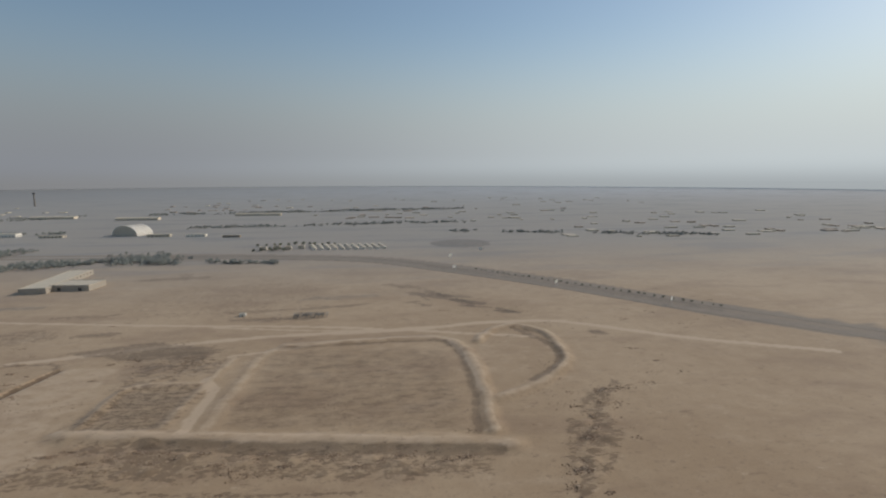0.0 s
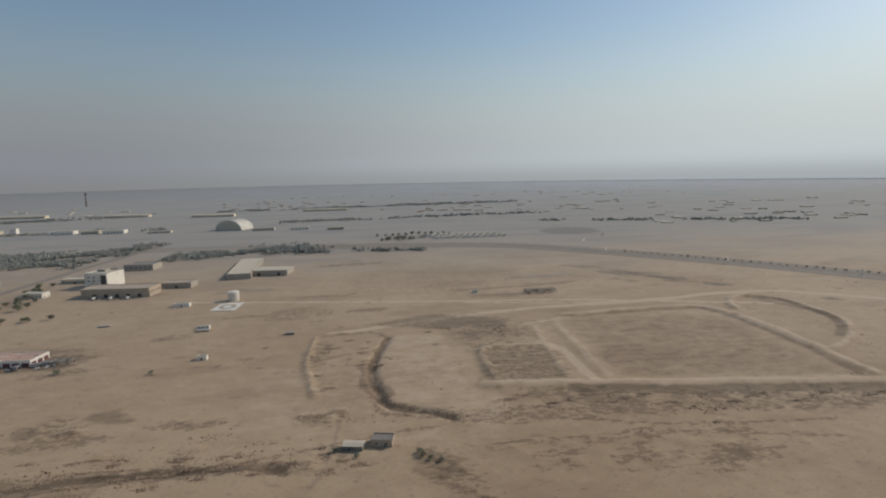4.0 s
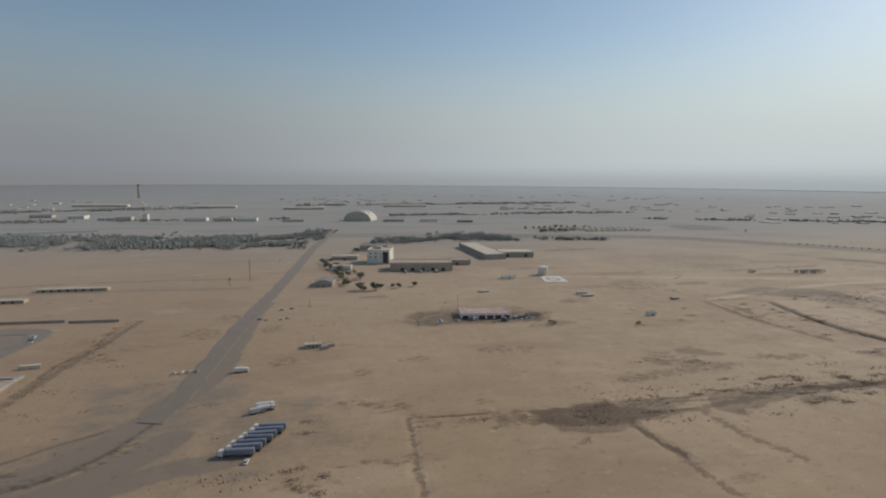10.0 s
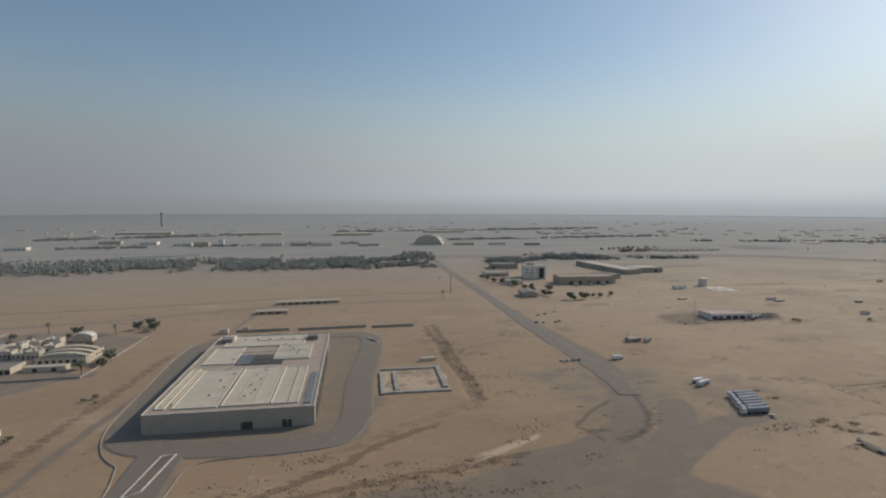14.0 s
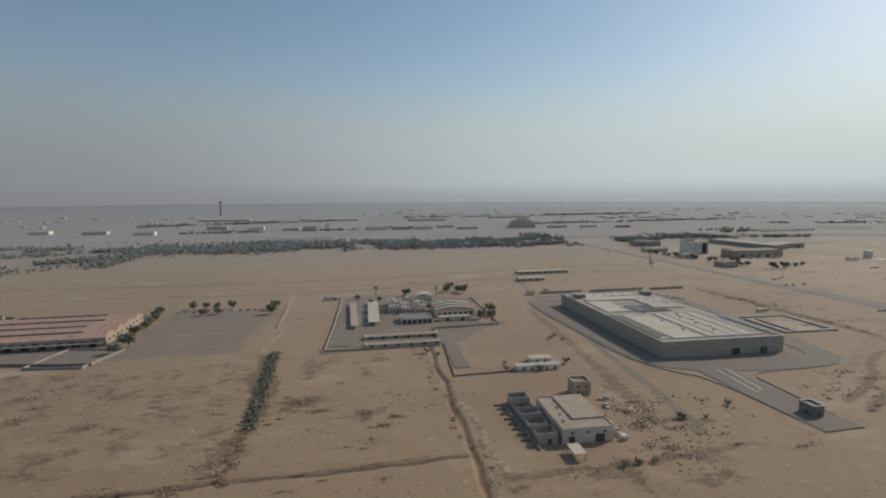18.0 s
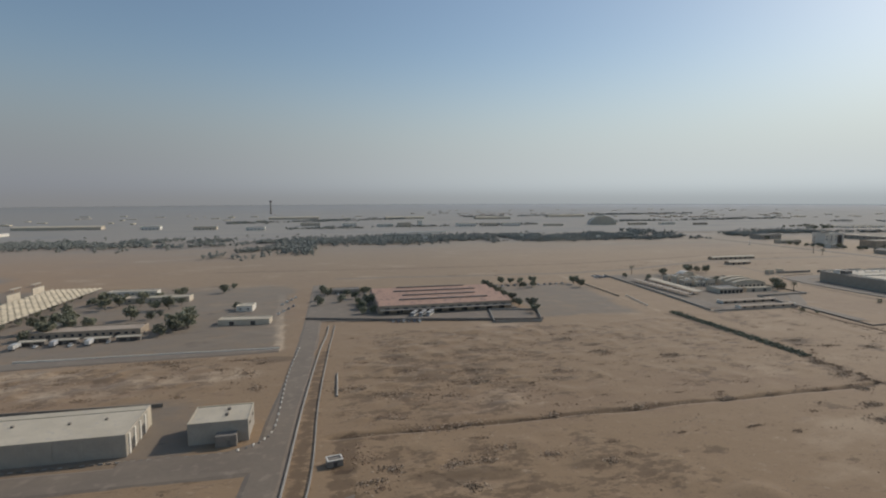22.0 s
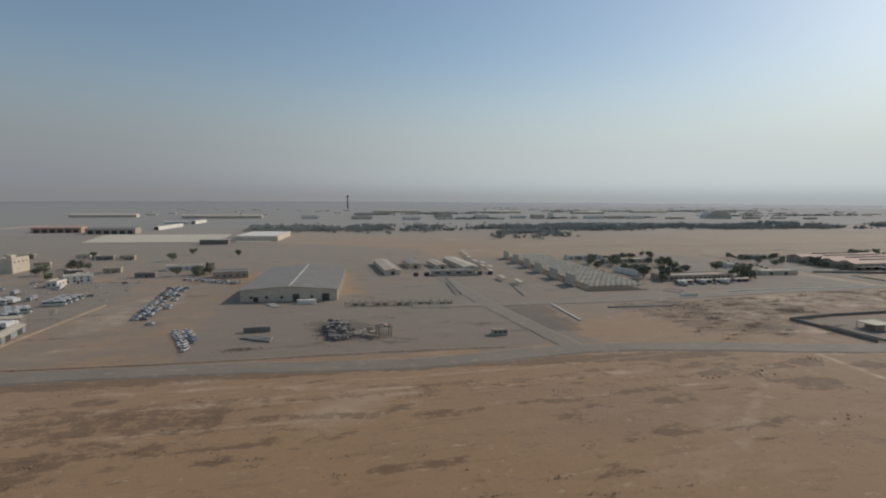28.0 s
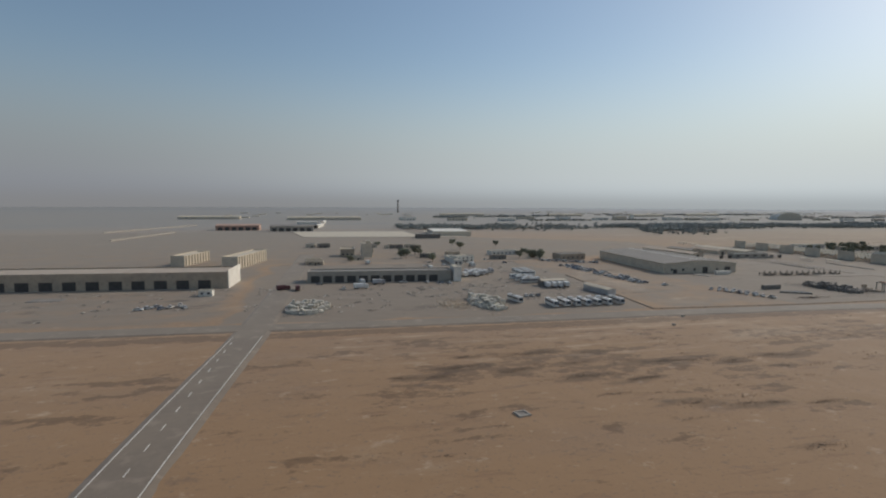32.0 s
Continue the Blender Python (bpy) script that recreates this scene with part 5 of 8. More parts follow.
            side = Vector((-math.sin(a), math.cos(a), 0)) * w
            i = len(v)
            v += [tuple(p - side - Vector((0, 0, 0.12))), tuple(p), tuple(p + side - Vector((0, 0, 0.12)))]
            if prev is not None:
                f += [(prev, prev + 1, i + 1, i), (prev + 1, prev + 2, i + 2, i + 1)]
            prev = i
    part("fronds", mesh_of("fronds", v, f, LEAF), root)
    return root


def place(model, x, y, rz=0.0, s=1.0, z=0.0):
    ob = copy_thing(model, pose(x, y, z, 0, 0, rz))
    if s != 1.0:
        ob.scale = (s, s, s)
    return ob


def drop_model(model):
    for o in (*model.children_recursive, model):
        bpy.data.objects.remove(o)


def woodland(name, spans, label, seed, height=8.0, density=0.028, clump=2.0):
    """Far belts of trees that nobody could count: leaf clumps and stems in one mesh. spans: (x0, y0, x1, y1, depth)."""
    r = random.Random(seed)
    spots = []
    for x0, y0, x1, y1, depth in spans:
        n = int(math.hypot(x1 - x0, y1 - y0) * depth * density)
        for _ in range(n):
            s, q = r.random(), r.gauss(0, 0.3) * depth
            if noise.noise(Vector(((x0 + (x1 - x0) * s) * 0.013, q * 0.02, seed + 0.5))) < -0.12:
                continue
            hh = height * r.uniform(0.3, 1.0) * (0.75 + 0.5 * noise.noise(Vector(((x0 + (x1 - x0) * s) * 0.02, 1.0, seed))))
            x, y = x0 + (x1 - x0) * s, y0 + (y1 - y0) * s + q
            for k in range(7):
                spots.append((x + r.gauss(0, 1.5), y + r.gauss(0, 1.5), hh * (0.12 + 0.88 * r.random() ** 0.8)))
    ob = new(name, lumps(spots, clump, LEAF_HAZED, name, 0.8, seed, 0.5))
    return tagged(ob, label, "woodland", kind="stuff")

# ---- models, copied later ----
CAR_W = car_model(PAINT, "white dusty parked saloon car")
CAR_G = car_model(PAINT_DULL, "grey dusty parked saloon car")
CAR_B = car_model(PAINT_BLUE, "blue dusty parked saloon car")
PICKUP = car_model(PAINT, "white dusty parked pickup truck", "pickup")
BUS = bus_model()
TRUCK = truck_model("white box lorry parked in a yard", PAINT, 8.5)
TRUCK_G = truck_model("grey box lorry parked in a yard", PAINT_DULL, 8.0)
TRUCK_R = truck_model("faded red lorry parked in a yard", MAROON, 7.5)
TANKER = truck_model("white tank lorry parked on the sand", PAINT, 9.5, True)
TREES = [tree_model(k, h, s, "dusty dark green tree with a broad crown") for k, h, s in ((1, 7.5, 3.6), (2, 6.0, 3.0), (3, 9.0, 3.4), (4, 5.0, 2.8))]
SHRUB = tree_model(9, 2.6, 1.8, "low dusty desert shrub on sand", clumps=60)
PALM = palm_model(8.0)
MODELS = [CAR_W, CAR_G, CAR_B, PICKUP, BUS, TRUCK, TRUCK_G, TRUCK_R, TANKER, SHRUB, PALM, *TREES]
CARS = [CAR_W, CAR_W, CAR_G, CAR_B, CAR_W, PICKUP]


def grove(spots, seed=1, jitter=2.0):
    r = random.Random(seed)
    for x, y in spots:
        place(r.choice(TREES), x + r.uniform(-jitter, jitter), y + r.uniform(-jitter, jitter), r.uniform(0, 360), r.uniform(0.75, 1.15))


def row_of(a, b, n):
    return [(a[0] + (b[0] - a[0]) * k / max(1, n - 1), a[1] + (b[1] - a[1]) * k / max(1, n - 1)) for k in range(n)]


def shrubs(spots, seed=1):
    r = random.Random(seed)
    for x, y in spots:
        place(SHRUB, x + r.uniform(-2, 2), y + r.uniform(-2, 2), r.uniform(0, 360), r.uniform(0.6, 1.3))


def ruin(x0, x1, y0, y1, h, nx, label):
    """A roofless concrete skeleton: columns, beams and broken infill."""
    root = thing("unfinished_building", label, "ruin", ((x0 + x1) / 2, (y0 + y1) / 2, 0))
    w, d = x1 - x0, y1 - y0
    for i in range(nx + 1):
        for j in range(3):
            box("column", root, CONCRETE, (-w / 2 + w * i / nx, -d / 2 + d * j / 2, 0), (0.5, 0.5, h))
    for j in range(3):
        box("beam", root, CONCRETE, (0, -d / 2 + d * j / 2, h), (w + 0.5, 0.45, 0.5))
    for i in range(0, nx + 1, 2):
        box("beam", root, CONCRETE, (-w / 2 + w * i / nx, 0, h + 0.004), (0.45, d, 0.45))
    for i in range(nx):
        if i % 3 != 1:
            box("infill_panel", root, TAN_WALL, (-w / 2 + w * (i + 0.5) / nx, d / 2, 0), (w / nx - 0.6, 0.25, h * (0.5 + 0.4 * ((i * 7) % 5) / 5)))
        if i % 4 == 0:
            box("infill_panel", root, TAN_WALL, (-w / 2 + w * (i + 0.5) / nx, -d / 2, 0), (w / nx - 0.6, 0.25, h * 0.45))
    return root


def billboard(x, y, rz):
    root = thing("billboard", "white roadside billboard on two posts", "billboard", (x, y, 0), rz, "roadside billboards")
    for s in (-1, 1):
        box("post", root, METAL, (s * 2.5, 0, 0), (0.35, 0.35, 6))
    box("panel", root, WHITE, (0, 0, 4.5), (9, 0.4, 5))


# ---- first stretch: basins, highway, far compound ----
ruin(-104, -66, 601, 612, 3.2, 8, "long unfinished concrete shed on the sand")
for x, y, a in ((123, 876, 40), (255, 729, 45), (366, 608, 50), (133, 1003, 40), (210, 1085, 20)):
    billboard(x, y, a)
r_post = random.Random(3)
for x, y in row_of((150, 868), (410, 575), 34):
    shrubs([(x + 12, y + 12)], int(x) + 999)
block("white_hut", "small white hut alone on the sand", "hut", -165, 619, 7, 5, 3, WHITE, ROOF_PALE, doors=(("s", 0, 1.2, 2.1),))
block("white_hut", "low pale hut near a dirt track", "hut", -432, 430, 8, 5, 2.8, WHITE, ROOF_PALE, doors=(("s", 0, 1.4, 2.1),))
r_far = random.Random(11)
for row in range(3):
    for k in range(11):
        x, y = -150 + 15.5 * k - 6 * row, 1168 + 26 * row
        gable("villa", "white low house in a planted estate", "house", x, y, 8.5, 16, 3.6, 1.6, WHITE, ROOF_PALE, along="y", group="estate houses")
for k in range(4):
    block("villa", "pale flat-roofed house among trees", "house", -262 + 27 * k, 1178 + (k % 2) * 14, 14, 12, 7, CREAM, ROOF_PALE, win=(("s", 4, 1.2, 1.4, 1.3), ("s", 4, 4.4, 1.4, 1.3), ("e", 3, 1.2, 1.4, 1.3)), group="estate houses")
grove([(-276 + 9 * k, 1150 + (k * 37 % 23)) for k in range(8)], 21, 4)
grove([(-285 + 16 * k, 1235 + (k * 17 % 15)) for k in range(12)], 22, 4)
scatter("scrub", ((-200, 470, 40, 12, 260), (-165, 455, 20, 20, 160)), BRUSH, 1.2, "dark dry brush in the small basin", "scrub", 23)

# great arched hangar, far off
hangar = vault("arched_hangar", "huge pale arched hangar on the airfield", "hangar", -693, 1537, 84, 56, 28, 0.5, WHITE, -20, "y", 24, 1.2, CREAM)
for k in range(9):
    u = -22 + 5.5 * k
    rib_pts = [(42.2 * math.cos(math.pi * i / 24), 28.2 * math.sin(math.pi * i / 24)) for i in range(25)]
    part("rib", prism_mesh(rib_pts + [(u2 * 0.985, z2 * 0.985) for u2, z2 in rib_pts[::-1]], 0.7, ROOF_PALE, "y", "rib"), hangar, "", (0, u, 0.6))
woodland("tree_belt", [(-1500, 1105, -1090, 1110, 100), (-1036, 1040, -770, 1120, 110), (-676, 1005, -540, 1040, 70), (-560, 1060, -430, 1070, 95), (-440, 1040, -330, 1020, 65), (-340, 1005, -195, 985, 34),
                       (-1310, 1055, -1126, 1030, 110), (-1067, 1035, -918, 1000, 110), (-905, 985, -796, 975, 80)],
         "long dark belt of trees along the airport boundary, greyed as if in haze", 31, 10, 0.034, 2.6)
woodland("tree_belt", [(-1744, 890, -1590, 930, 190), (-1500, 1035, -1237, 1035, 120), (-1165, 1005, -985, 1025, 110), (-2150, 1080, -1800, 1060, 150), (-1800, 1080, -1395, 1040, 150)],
         "dark plantation of trees beyond the plain, greyed as if in haze", 32, 11, 0.024, 2.8)
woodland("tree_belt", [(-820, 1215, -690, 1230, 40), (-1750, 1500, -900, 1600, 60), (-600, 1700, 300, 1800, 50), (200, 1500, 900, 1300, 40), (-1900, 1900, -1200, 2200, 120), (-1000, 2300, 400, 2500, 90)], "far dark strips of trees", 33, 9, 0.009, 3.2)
sweep("boundary_wall", [(-1441, 1212), (-1278, 1262)], [(-0.5, 0), (-0.5, 4), (0.5, 4), (0.5, 0)], WHITE, "long white wall behind the tree belt", "wall", curved=False)
for x, y in ((-1376, 1030), (-1162, 1045), (-1021, 975)):
    billboard(x, y, 0)

# airfield buildings behind the tree belt
for x, y, w, d, h, wl_, rf in ((-1150, 1545, 60, 26, 9, WHITE, ROOF_PALE), (-1075, 1540, 46, 24, 8, CREAM, ROOF_PALE), (-1010, 1530, 56, 26, 9, WHITE, ROOF_PALE), (-1340, 1560, 40, 22, 12, CREAM, ROOF_PALE),
                              (-1395, 1590, 48, 24, 7, WHITE, ROOF_PALE), (-1290, 1570, 14, 14, 18, WHITE, ROOF_PALE), (-1500, 1650, 44, 30, 9, WHITE, ROOF_PALE), (-880, 1500, 60, 18, 5, CREAM, ROOF_PALE),
                              (-600, 1480, 60, 16, 6, CREAM, ROOF_PALE), (-500, 1470, 50, 16, 6, WHITE, ROOF_PALE), (-400, 1440, 44, 14, 5, TAN_WALL, ROOF_PALE), (-1620, 1700, 60, 24, 8, CREAM, ROOF_GREY),
                              (-1760, 1500, 50, 22, 8, WHITE, ROOF_PALE), (-1900, 1560, 60, 22, 8, CREAM, ROOF_PALE), (-2050, 1600, 50, 24, 9, WHITE, ROOF_PALE)):
    block("airfield_building", "pale low building on the airfield", "building", x, y, w, d, h, wl_, rf, win=(("s", max(3, int(w / 9)), 1.5, 3, 2.5), ("e", 2, 1.5, 2.5, 2)), group="airfield buildings")
for x, y, w in ((-900, 2050, 150), (-500, 2200, 180), (-1250, 2150, 160), (-1700, 2250, 200), (-2300, 1650, 220), (-2650, 1750, 180)):
    gable("terminal_hall", "long pale hall far across the airfield", "hall", x, y, w, 30, 8, 3, CREAM, ROOF_PALE, group="far halls")
tower = thing("control_tower", "tall slender airport control tower", "tower", (-1872, 3071, 0))
part("shaft", cyl_mesh(5, 62, CONC_DARK, 16, 3.4, "z", "shaft"), tower)
part("cab_base", cyl_mesh(3.6, 7, CONC_DARK, 16, 6.5, "z", "cab_base"), tower, "", (0, 0, 62))
part("cab_glass", cyl_mesh(6.2, 4.5, GLASS, 16, 7.0, "z", "cab_glass"), tower, "dark glazed control room", (0, 0, 69))
part("cab_roof", cyl_mesh(7.2, 1.4, CONC_DARK, 16, 6.0, "z", "cab_roof"), tower, "", (0, 0, 73.5))
part("mast", cyl_mesh(0.5, 9, METAL, 8, 0.2, "z", "mast"), tower, "", (0, 0, 74.9))


def far_town(name, label, seed, spans, n, wall):
    """Low houses so far off that nobody could count them."""
    r = random.Random(seed)
    v, f = [], []
    for _ in range(n):
        x0, y0, x1, y1 = r.choice(spans)
        x, y = r.uniform(x0, x1), r.uniform(y0, y1)
        w, d, h = r.uniform(4, 20), r.uniform(5, 14), r.uniform(1.8, 4.0)
        k = len(v)
        v += [(x - w, y - d, 0), (x + w, y - d, 0), (x + w, y + d, 0), (x - w, y + d, 0), (x - w, y - d, h), (x + w, y - d, h), (x + w, y + d, h), (x - w, y + d, h)]
        f += [(k, k + 1, k + 5, k + 4), (k + 1, k + 2, k + 6, k + 5), (k + 2, k + 3, k + 7, k + 6), (k + 3, k, k + 4, k + 7), (k + 4, k + 5, k + 6, k + 7)]
    tagged(new(name, mesh_of(name, v, f, wall)), label, "far houses", kind="stuff")


far_town("far_town", "far low white houses in the haze", 41, ((450, 1250, 1500, 1500), (300, 1600, 1700, 2300), (-300, 1900, 500, 2600)), 70, ROOF_PALE)
far_town("far_town", "far low blue-grey sheds in the haze", 42, ((600, 1300, 1600, 1700), (-200, 1800, 900, 2600), (-1100, 2400, -300, 3000)), 50, ROOF_TAN)
far_town("far_town", "far low pale houses in the haze", 43, ((-2700, 1900, -1400, 2900), (-1200, 2600, 1500, 3600)), 70, ROOF_PALE)

# ---- second stretch: huts, offices, tank ----
gable("hut", "small grey hut with a pale roof by a dirt track", "hut", -300, 266, 11, 6, 2.8, 0.6, CONC_DARK, ROOF_PALE, -12, doors=(("s", -2, 1.2, 2.1),), win=(("s", 1, 1.1, 1.2, 1.0),))
block("hut", "small two-roomed block house by a dirt track", "hut", -284, 269, 12, 8, 3.6, TAN_WALL, ROOF_GREY, -12, 0.4, doors=(("s", 2, 1.2, 2.1),), win=(("s", 2, 1.3, 1.2, 1.0), ("e", 1, 1.3, 1.0, 1.0)))
shrubs([(-262, 252), (-258, 248), (-266, 255), (-254, 246), (-300, 255), (-310, 262), (-461, 401), (-536, 416), (-535, 412)], 51)
main = block("depot_building", "long tan depot with a dusty pinkish roof and dark bays", "depot", -618, 703, 86, 30, 11, TAN_WALL, ROOF_TAN, -5, 0.5, band=ROOF_TAN, win=(("e", 4, 5, 3, 1.8),), doors=tuple(("s", -26 + 14 * k, 5, 4.5) for k in range(5)))
for k in range(8):
    place(CARS[k % 6] if k % 3 else TRUCK, -642 + 7 * k, 681 - 0.6 * k, 95 + 9 * (k % 3))
block("low_store", "low pale-roofed store behind the depot", "store", -560, 742, 40, 22, 7, GREY_WALL, ROOF_TAN, -5, 0.4, doors=(("s", 0, 4, 3.5),))
block("office_block", "low pale-roofed office block beside the road", "office", -724, 806, 40, 20, 6, CREAM, ROOF_PALE, -6, 0.6, win=(("s", 9, 1.5, 2.4, 1.7), ("e", 4, 1.5, 2.4, 1.7)), doors=(("s", 0, 4, 3),))
block("office_annex", "low grey shed behind the depot", "depot", -676, 905, 48, 30, 9, GREY_WALL, ROOF_GREY, -6, 0.6, win=(("s", 6, 4, 3, 1.5),))
cream = block("tall_block", "tall cream block framed by white edges", "office", -671, 772, 34, 32, 20, WHITE, ROOF_PALE, -14, 0.8, band=WHITE, win=(("s", 4, 14, 2.4, 1.6), ("s", 4, 9, 2.4, 1.6)))
for u in (-16.6, -6, 5, 16.6):
    box("front_fin", cream, WHITE, (u, -16.5, 0), (1.0, 1.4, 20.6), label="white full-height fin")
box("front_recess", cream, GLASS, (10.5, -16.08, 1), (8, 0.3, 17), label="tall dark glazed strip")
box("plant_room", cream, GREY_WALL, (-5, 5, 20), (12, 10, 3.2))
block("long_store", "long narrow grey store with a pale roof", "warehouse", -496, 850, 34, 150, 8, GREY_WALL, ROOF_PALE, 5, 0.4, win=(("e", 12, 4, 3, 1.5), ("w", 12, 4, 3, 1.5)))
block("warehouse", "white-roofed warehouse with plain walls", "warehouse", -448, 812, 56, 40, 8, GREY_WALL, ROOF_PALE, -6, 0.5, doors=(("s", -15, 5, 5), ("s", 15, 5, 5)))
tk = thing("storage_tank", "white cylindrical storage tank on a walled pad", "tank", (-461.5, 641, 0))
part("shell", cyl_mesh(6.2, 11, WHITE, 28, None, "z", "shell"), tk)
part("cone_roof", cyl_mesh(6.4, 1.2, WHITE, 28, 0.5, "z", "cone_roof"), tk, "", (0, 0, 11))
for k in range(3):
    part("hoop", cyl_mesh(6.3, 0.2, CONCRETE, 28, None, "z", "hoop"), tk, "", (0, 0, 2.5 + 3 * k))
for s in (-1, 1):
    box("ladder_rail", tk, METAL, (0.3 * s, -6.4, 0), (0.08, 0.08, 11.5))
for k in range(18):
    box("rung", tk, METAL, (0, -6.4, 0.5 + 0.6 * k), (0.6, 0.05, 0.05))
slab_area("tank_pad", [(-476, 593), (-447, 589), (-445, 627), (-472, 624)], WHITE, "white concrete pad in front of the tank", "pad")
sweep("pad_ring", ellipse(-460, 608, 7, 9, 0, 20) + ellipse(-460, 608, 7, 9, 0, 20)[:1], [(-2.5, 0), (-2.5, 0.55), (2.5, 0.55), (2.5, 0)], ROOF_TAN, "round tan ring on the white pad", "ring", step=2)
block("pump_house", "small white pump house by the tank", "hut", -515, 622, 18, 7, 4, WHITE, ROOF_PALE, 0, 0.3, doors=(("s", 0, 1.5, 2.2),))
row = block("bay_building", "white building with maroon bays and a littered roof on dark ground", "building", -590, 450, 46, 22, 5.2, WHITE, ROOF_RED, -5, 0.3, band=WHITE)
for k in range(6):
    opening(row, "s", -19 + 7.6 * k, 5.8, 3.4, 23, 11, MAROON, "bay_door")
for k in range(3):
    opening(row, "e", -7 + 7 * k, 5.2, 3.4, 23, 11, MAROON, "bay_door")
r_bay = random.Random(44)
for k in range(26):
    box("roof_panel", row, [WHITE, METAL, ROOF_RED][k % 3], (r_bay.uniform(-21, 21), r_bay.uniform(-10, 10), 4.8), (r_bay.uniform(1.5, 4), r_bay.uniform(1, 2.5), r_bay.uniform(0.3, 0.9)), r_bay.uniform(-15, 15))
for k in range(16):
    place([CAR_W, TRUCK_G, PICKUP, CAR_W][k % 4], r_bay.uniform(-655, -540), r_bay.uniform(428, 440), r_bay.uniform(0, 180))
ruin(-552, -538, 436, 444, 3.0, 4, "small roofless block room")
patch([(-650, 440), (-610, 428), (-560, 426), (-525, 438), (-560, 455), (-620, 458)], "dark", 0.7, 8)
grove([(-748, 745), (-742, 720), (-735, 690), (-730, 660), (-724, 640), (-720, 620), (-716, 600), (-705, 575), (-698, 572), (-690, 574), (-683, 576), (-665, 586), (-657, 583), (-640, 590), (-760, 770), (-752, 760)], 54, 3)
grove([(-738, 735), (-732, 700), (-745, 780), (-728, 668), (-722, 612)], 55, 3)
block("villa", "white house among trees beside the road", "house", -727, 712, 26, 14, 6, WHITE, ROOF_PALE, -6, 0.5, win=(("s", 6, 1.2, 1.5, 1.3), ("s", 6, 4, 1.5, 1.0), ("e", 2, 1.2, 1.5, 1.3)), doors=(("s", 0, 1.4, 2.2),))
gable("villa", "grey gabled house with pale roof edges beside the road", "house", -744, 612, 20, 24, 6, 2.2, GREY_WALL, ROOF_GREY, -8, "y", win=(("s", 3, 1.2, 1.5, 1.3), ("e", 4, 1.2, 1.5, 1.3)), doors=(("s", 0, 1.4, 2.2),))
grove([(-712, 680), (-705, 640), (-707, 870), (-752, 730), (-699, 652), (-716, 664)], 154, 3)
pm = thing("mast", "thin dark mast beside the road", "mast", (-837, 651, 0))
part("pole", cyl_mesh(0.5, 26, CONC_DARK, 8, 0.35, "z", "pole"), pm)
box("footing", pm, CONCRETE, (0, 0, 0), (3, 3, 0.6))
block("site_cabin", "low white site cabin on the sand", "cabin", -460, 523, 12, 4, 3, WHITE, ROOF_PALE, 0, 0.1, win=(("s", 3, 1.2, 1.2, 1.0),))
pm = thing("mast", "thin metal mast on the sand", "mast", (-612, 468, 0))
part("pole", cyl_mesh(0.3, 18, METAL, 8, 0.12, "z", "pole"), pm)
box("footing", pm, CONCRETE, (0, 0, 0), (2, 2, 0.4))
for x, y in ((-754, 510), (-741, 390), (-821, 792)):
    pm = thing("pylon", "small metal signal mast on a concrete base", "mast", (x, y, 0))
    part("pole", cyl_mesh(0.35, 7, METAL, 8, 0.2, "z", "pole"), pm)
    box("footing", pm, CONCRETE, (0, 0, 0), (3, 3, 0.8))
    box("head", pm, WHITE, (0, 0, 7), (1.6, 0.6, 0.8))

# lorry park: blue trailers side by side
def trailer_lorry(x, y, rz, shade):
    root = thing("articulated_lorry", "parked articulated lorry with a blue sheeted trailer", "lorry", (x, y, 0), rz, "parked trailer lorries")
    cab = part("cab", prism_mesh([(0, 0.6), (2.3, 0.6), (2.4, 1.8), (2.1, 3.1), (1.6, 3.4), (0, 3.4)], 2.45, PAINT, "y", "cab"), root, "white rounded cab", (6.1, 0, 0))
    box("windscreen", cab, GLASS, (2.26, 0, 1.85), (0.1, 2.1, 0.85))
    box("trailer_bed", root, DARK, (-1.2, 0, 1.0), (13.6, 2.4, 0.3))
    tarp = part("tarpaulin", prism_mesh([(-1.22, 0), (1.22, 0), (1.22, 2.3), (0.7, 2.6), (-0.7, 2.6), (-1.22, 2.3)], 13.2, shade, "x", "tarpaulin"), root, "dusty blue tarpaulin cover", (-1.3, 0, 1.3))
    for k in range(6):
        box("tarp_bow", tarp, PAINT_DULL, (-5.5 + 2.2 * k, 0, 2.56), (0.14, 1.5, 0.08))
    for u in (-6.6, -5.4, -4.2, 4.6, 7.4):
        for q in (-1, 1):
            part("wheel", cyl_mesh(0.52, 0.35, RUBBER, 12, None, "y", "wheel"), root, "", (u, q * 1.05, 0.52))


for k in range(7):
    trailer_lorry(-752 - 1.9 * k + 0.7 * (k % 2), 251 - 3.9 * k, 176 + 2 * (k % 3), PIPE if k % 3 else PAINT_BLUE)
place(CAR_W, -758, 221, 80)
tr = thing("trailer", "empty flat trailer standing alone on the sand", "trailer", (-743, 180, 0), 92)
box("bed", tr, CONC_DARK, (0, 0, 1.0), (13, 2.5, 0.4))
box("side_rail", tr, WHITE, (0, -1.2, 1.4), (13, 0.15, 0.25))
box("headboard", tr, WHITE, (6.4, 0, 1.4), (0.2, 2.4, 1.6))
for u in (-5, -3.8, 3.5):
    for q in (-1, 1):
        part("wheel", cyl_mesh(0.5, 0.3, RUBBER, 12, None, "y", "wheel"), tr, "", (u, q * 1.05, 0.5))
heaps([(-738, 200, 2.5, 1.5, 40), (-731, 196, 4, 2, 60), (-725, 193, 3, 1.5, 50), (-750, 182, 4, 3, 60)], 231, "scrap lying on the sand", 0.6)
place(TANKER, -759, 279, 12)
place(TANKER, -758, 275, 12)
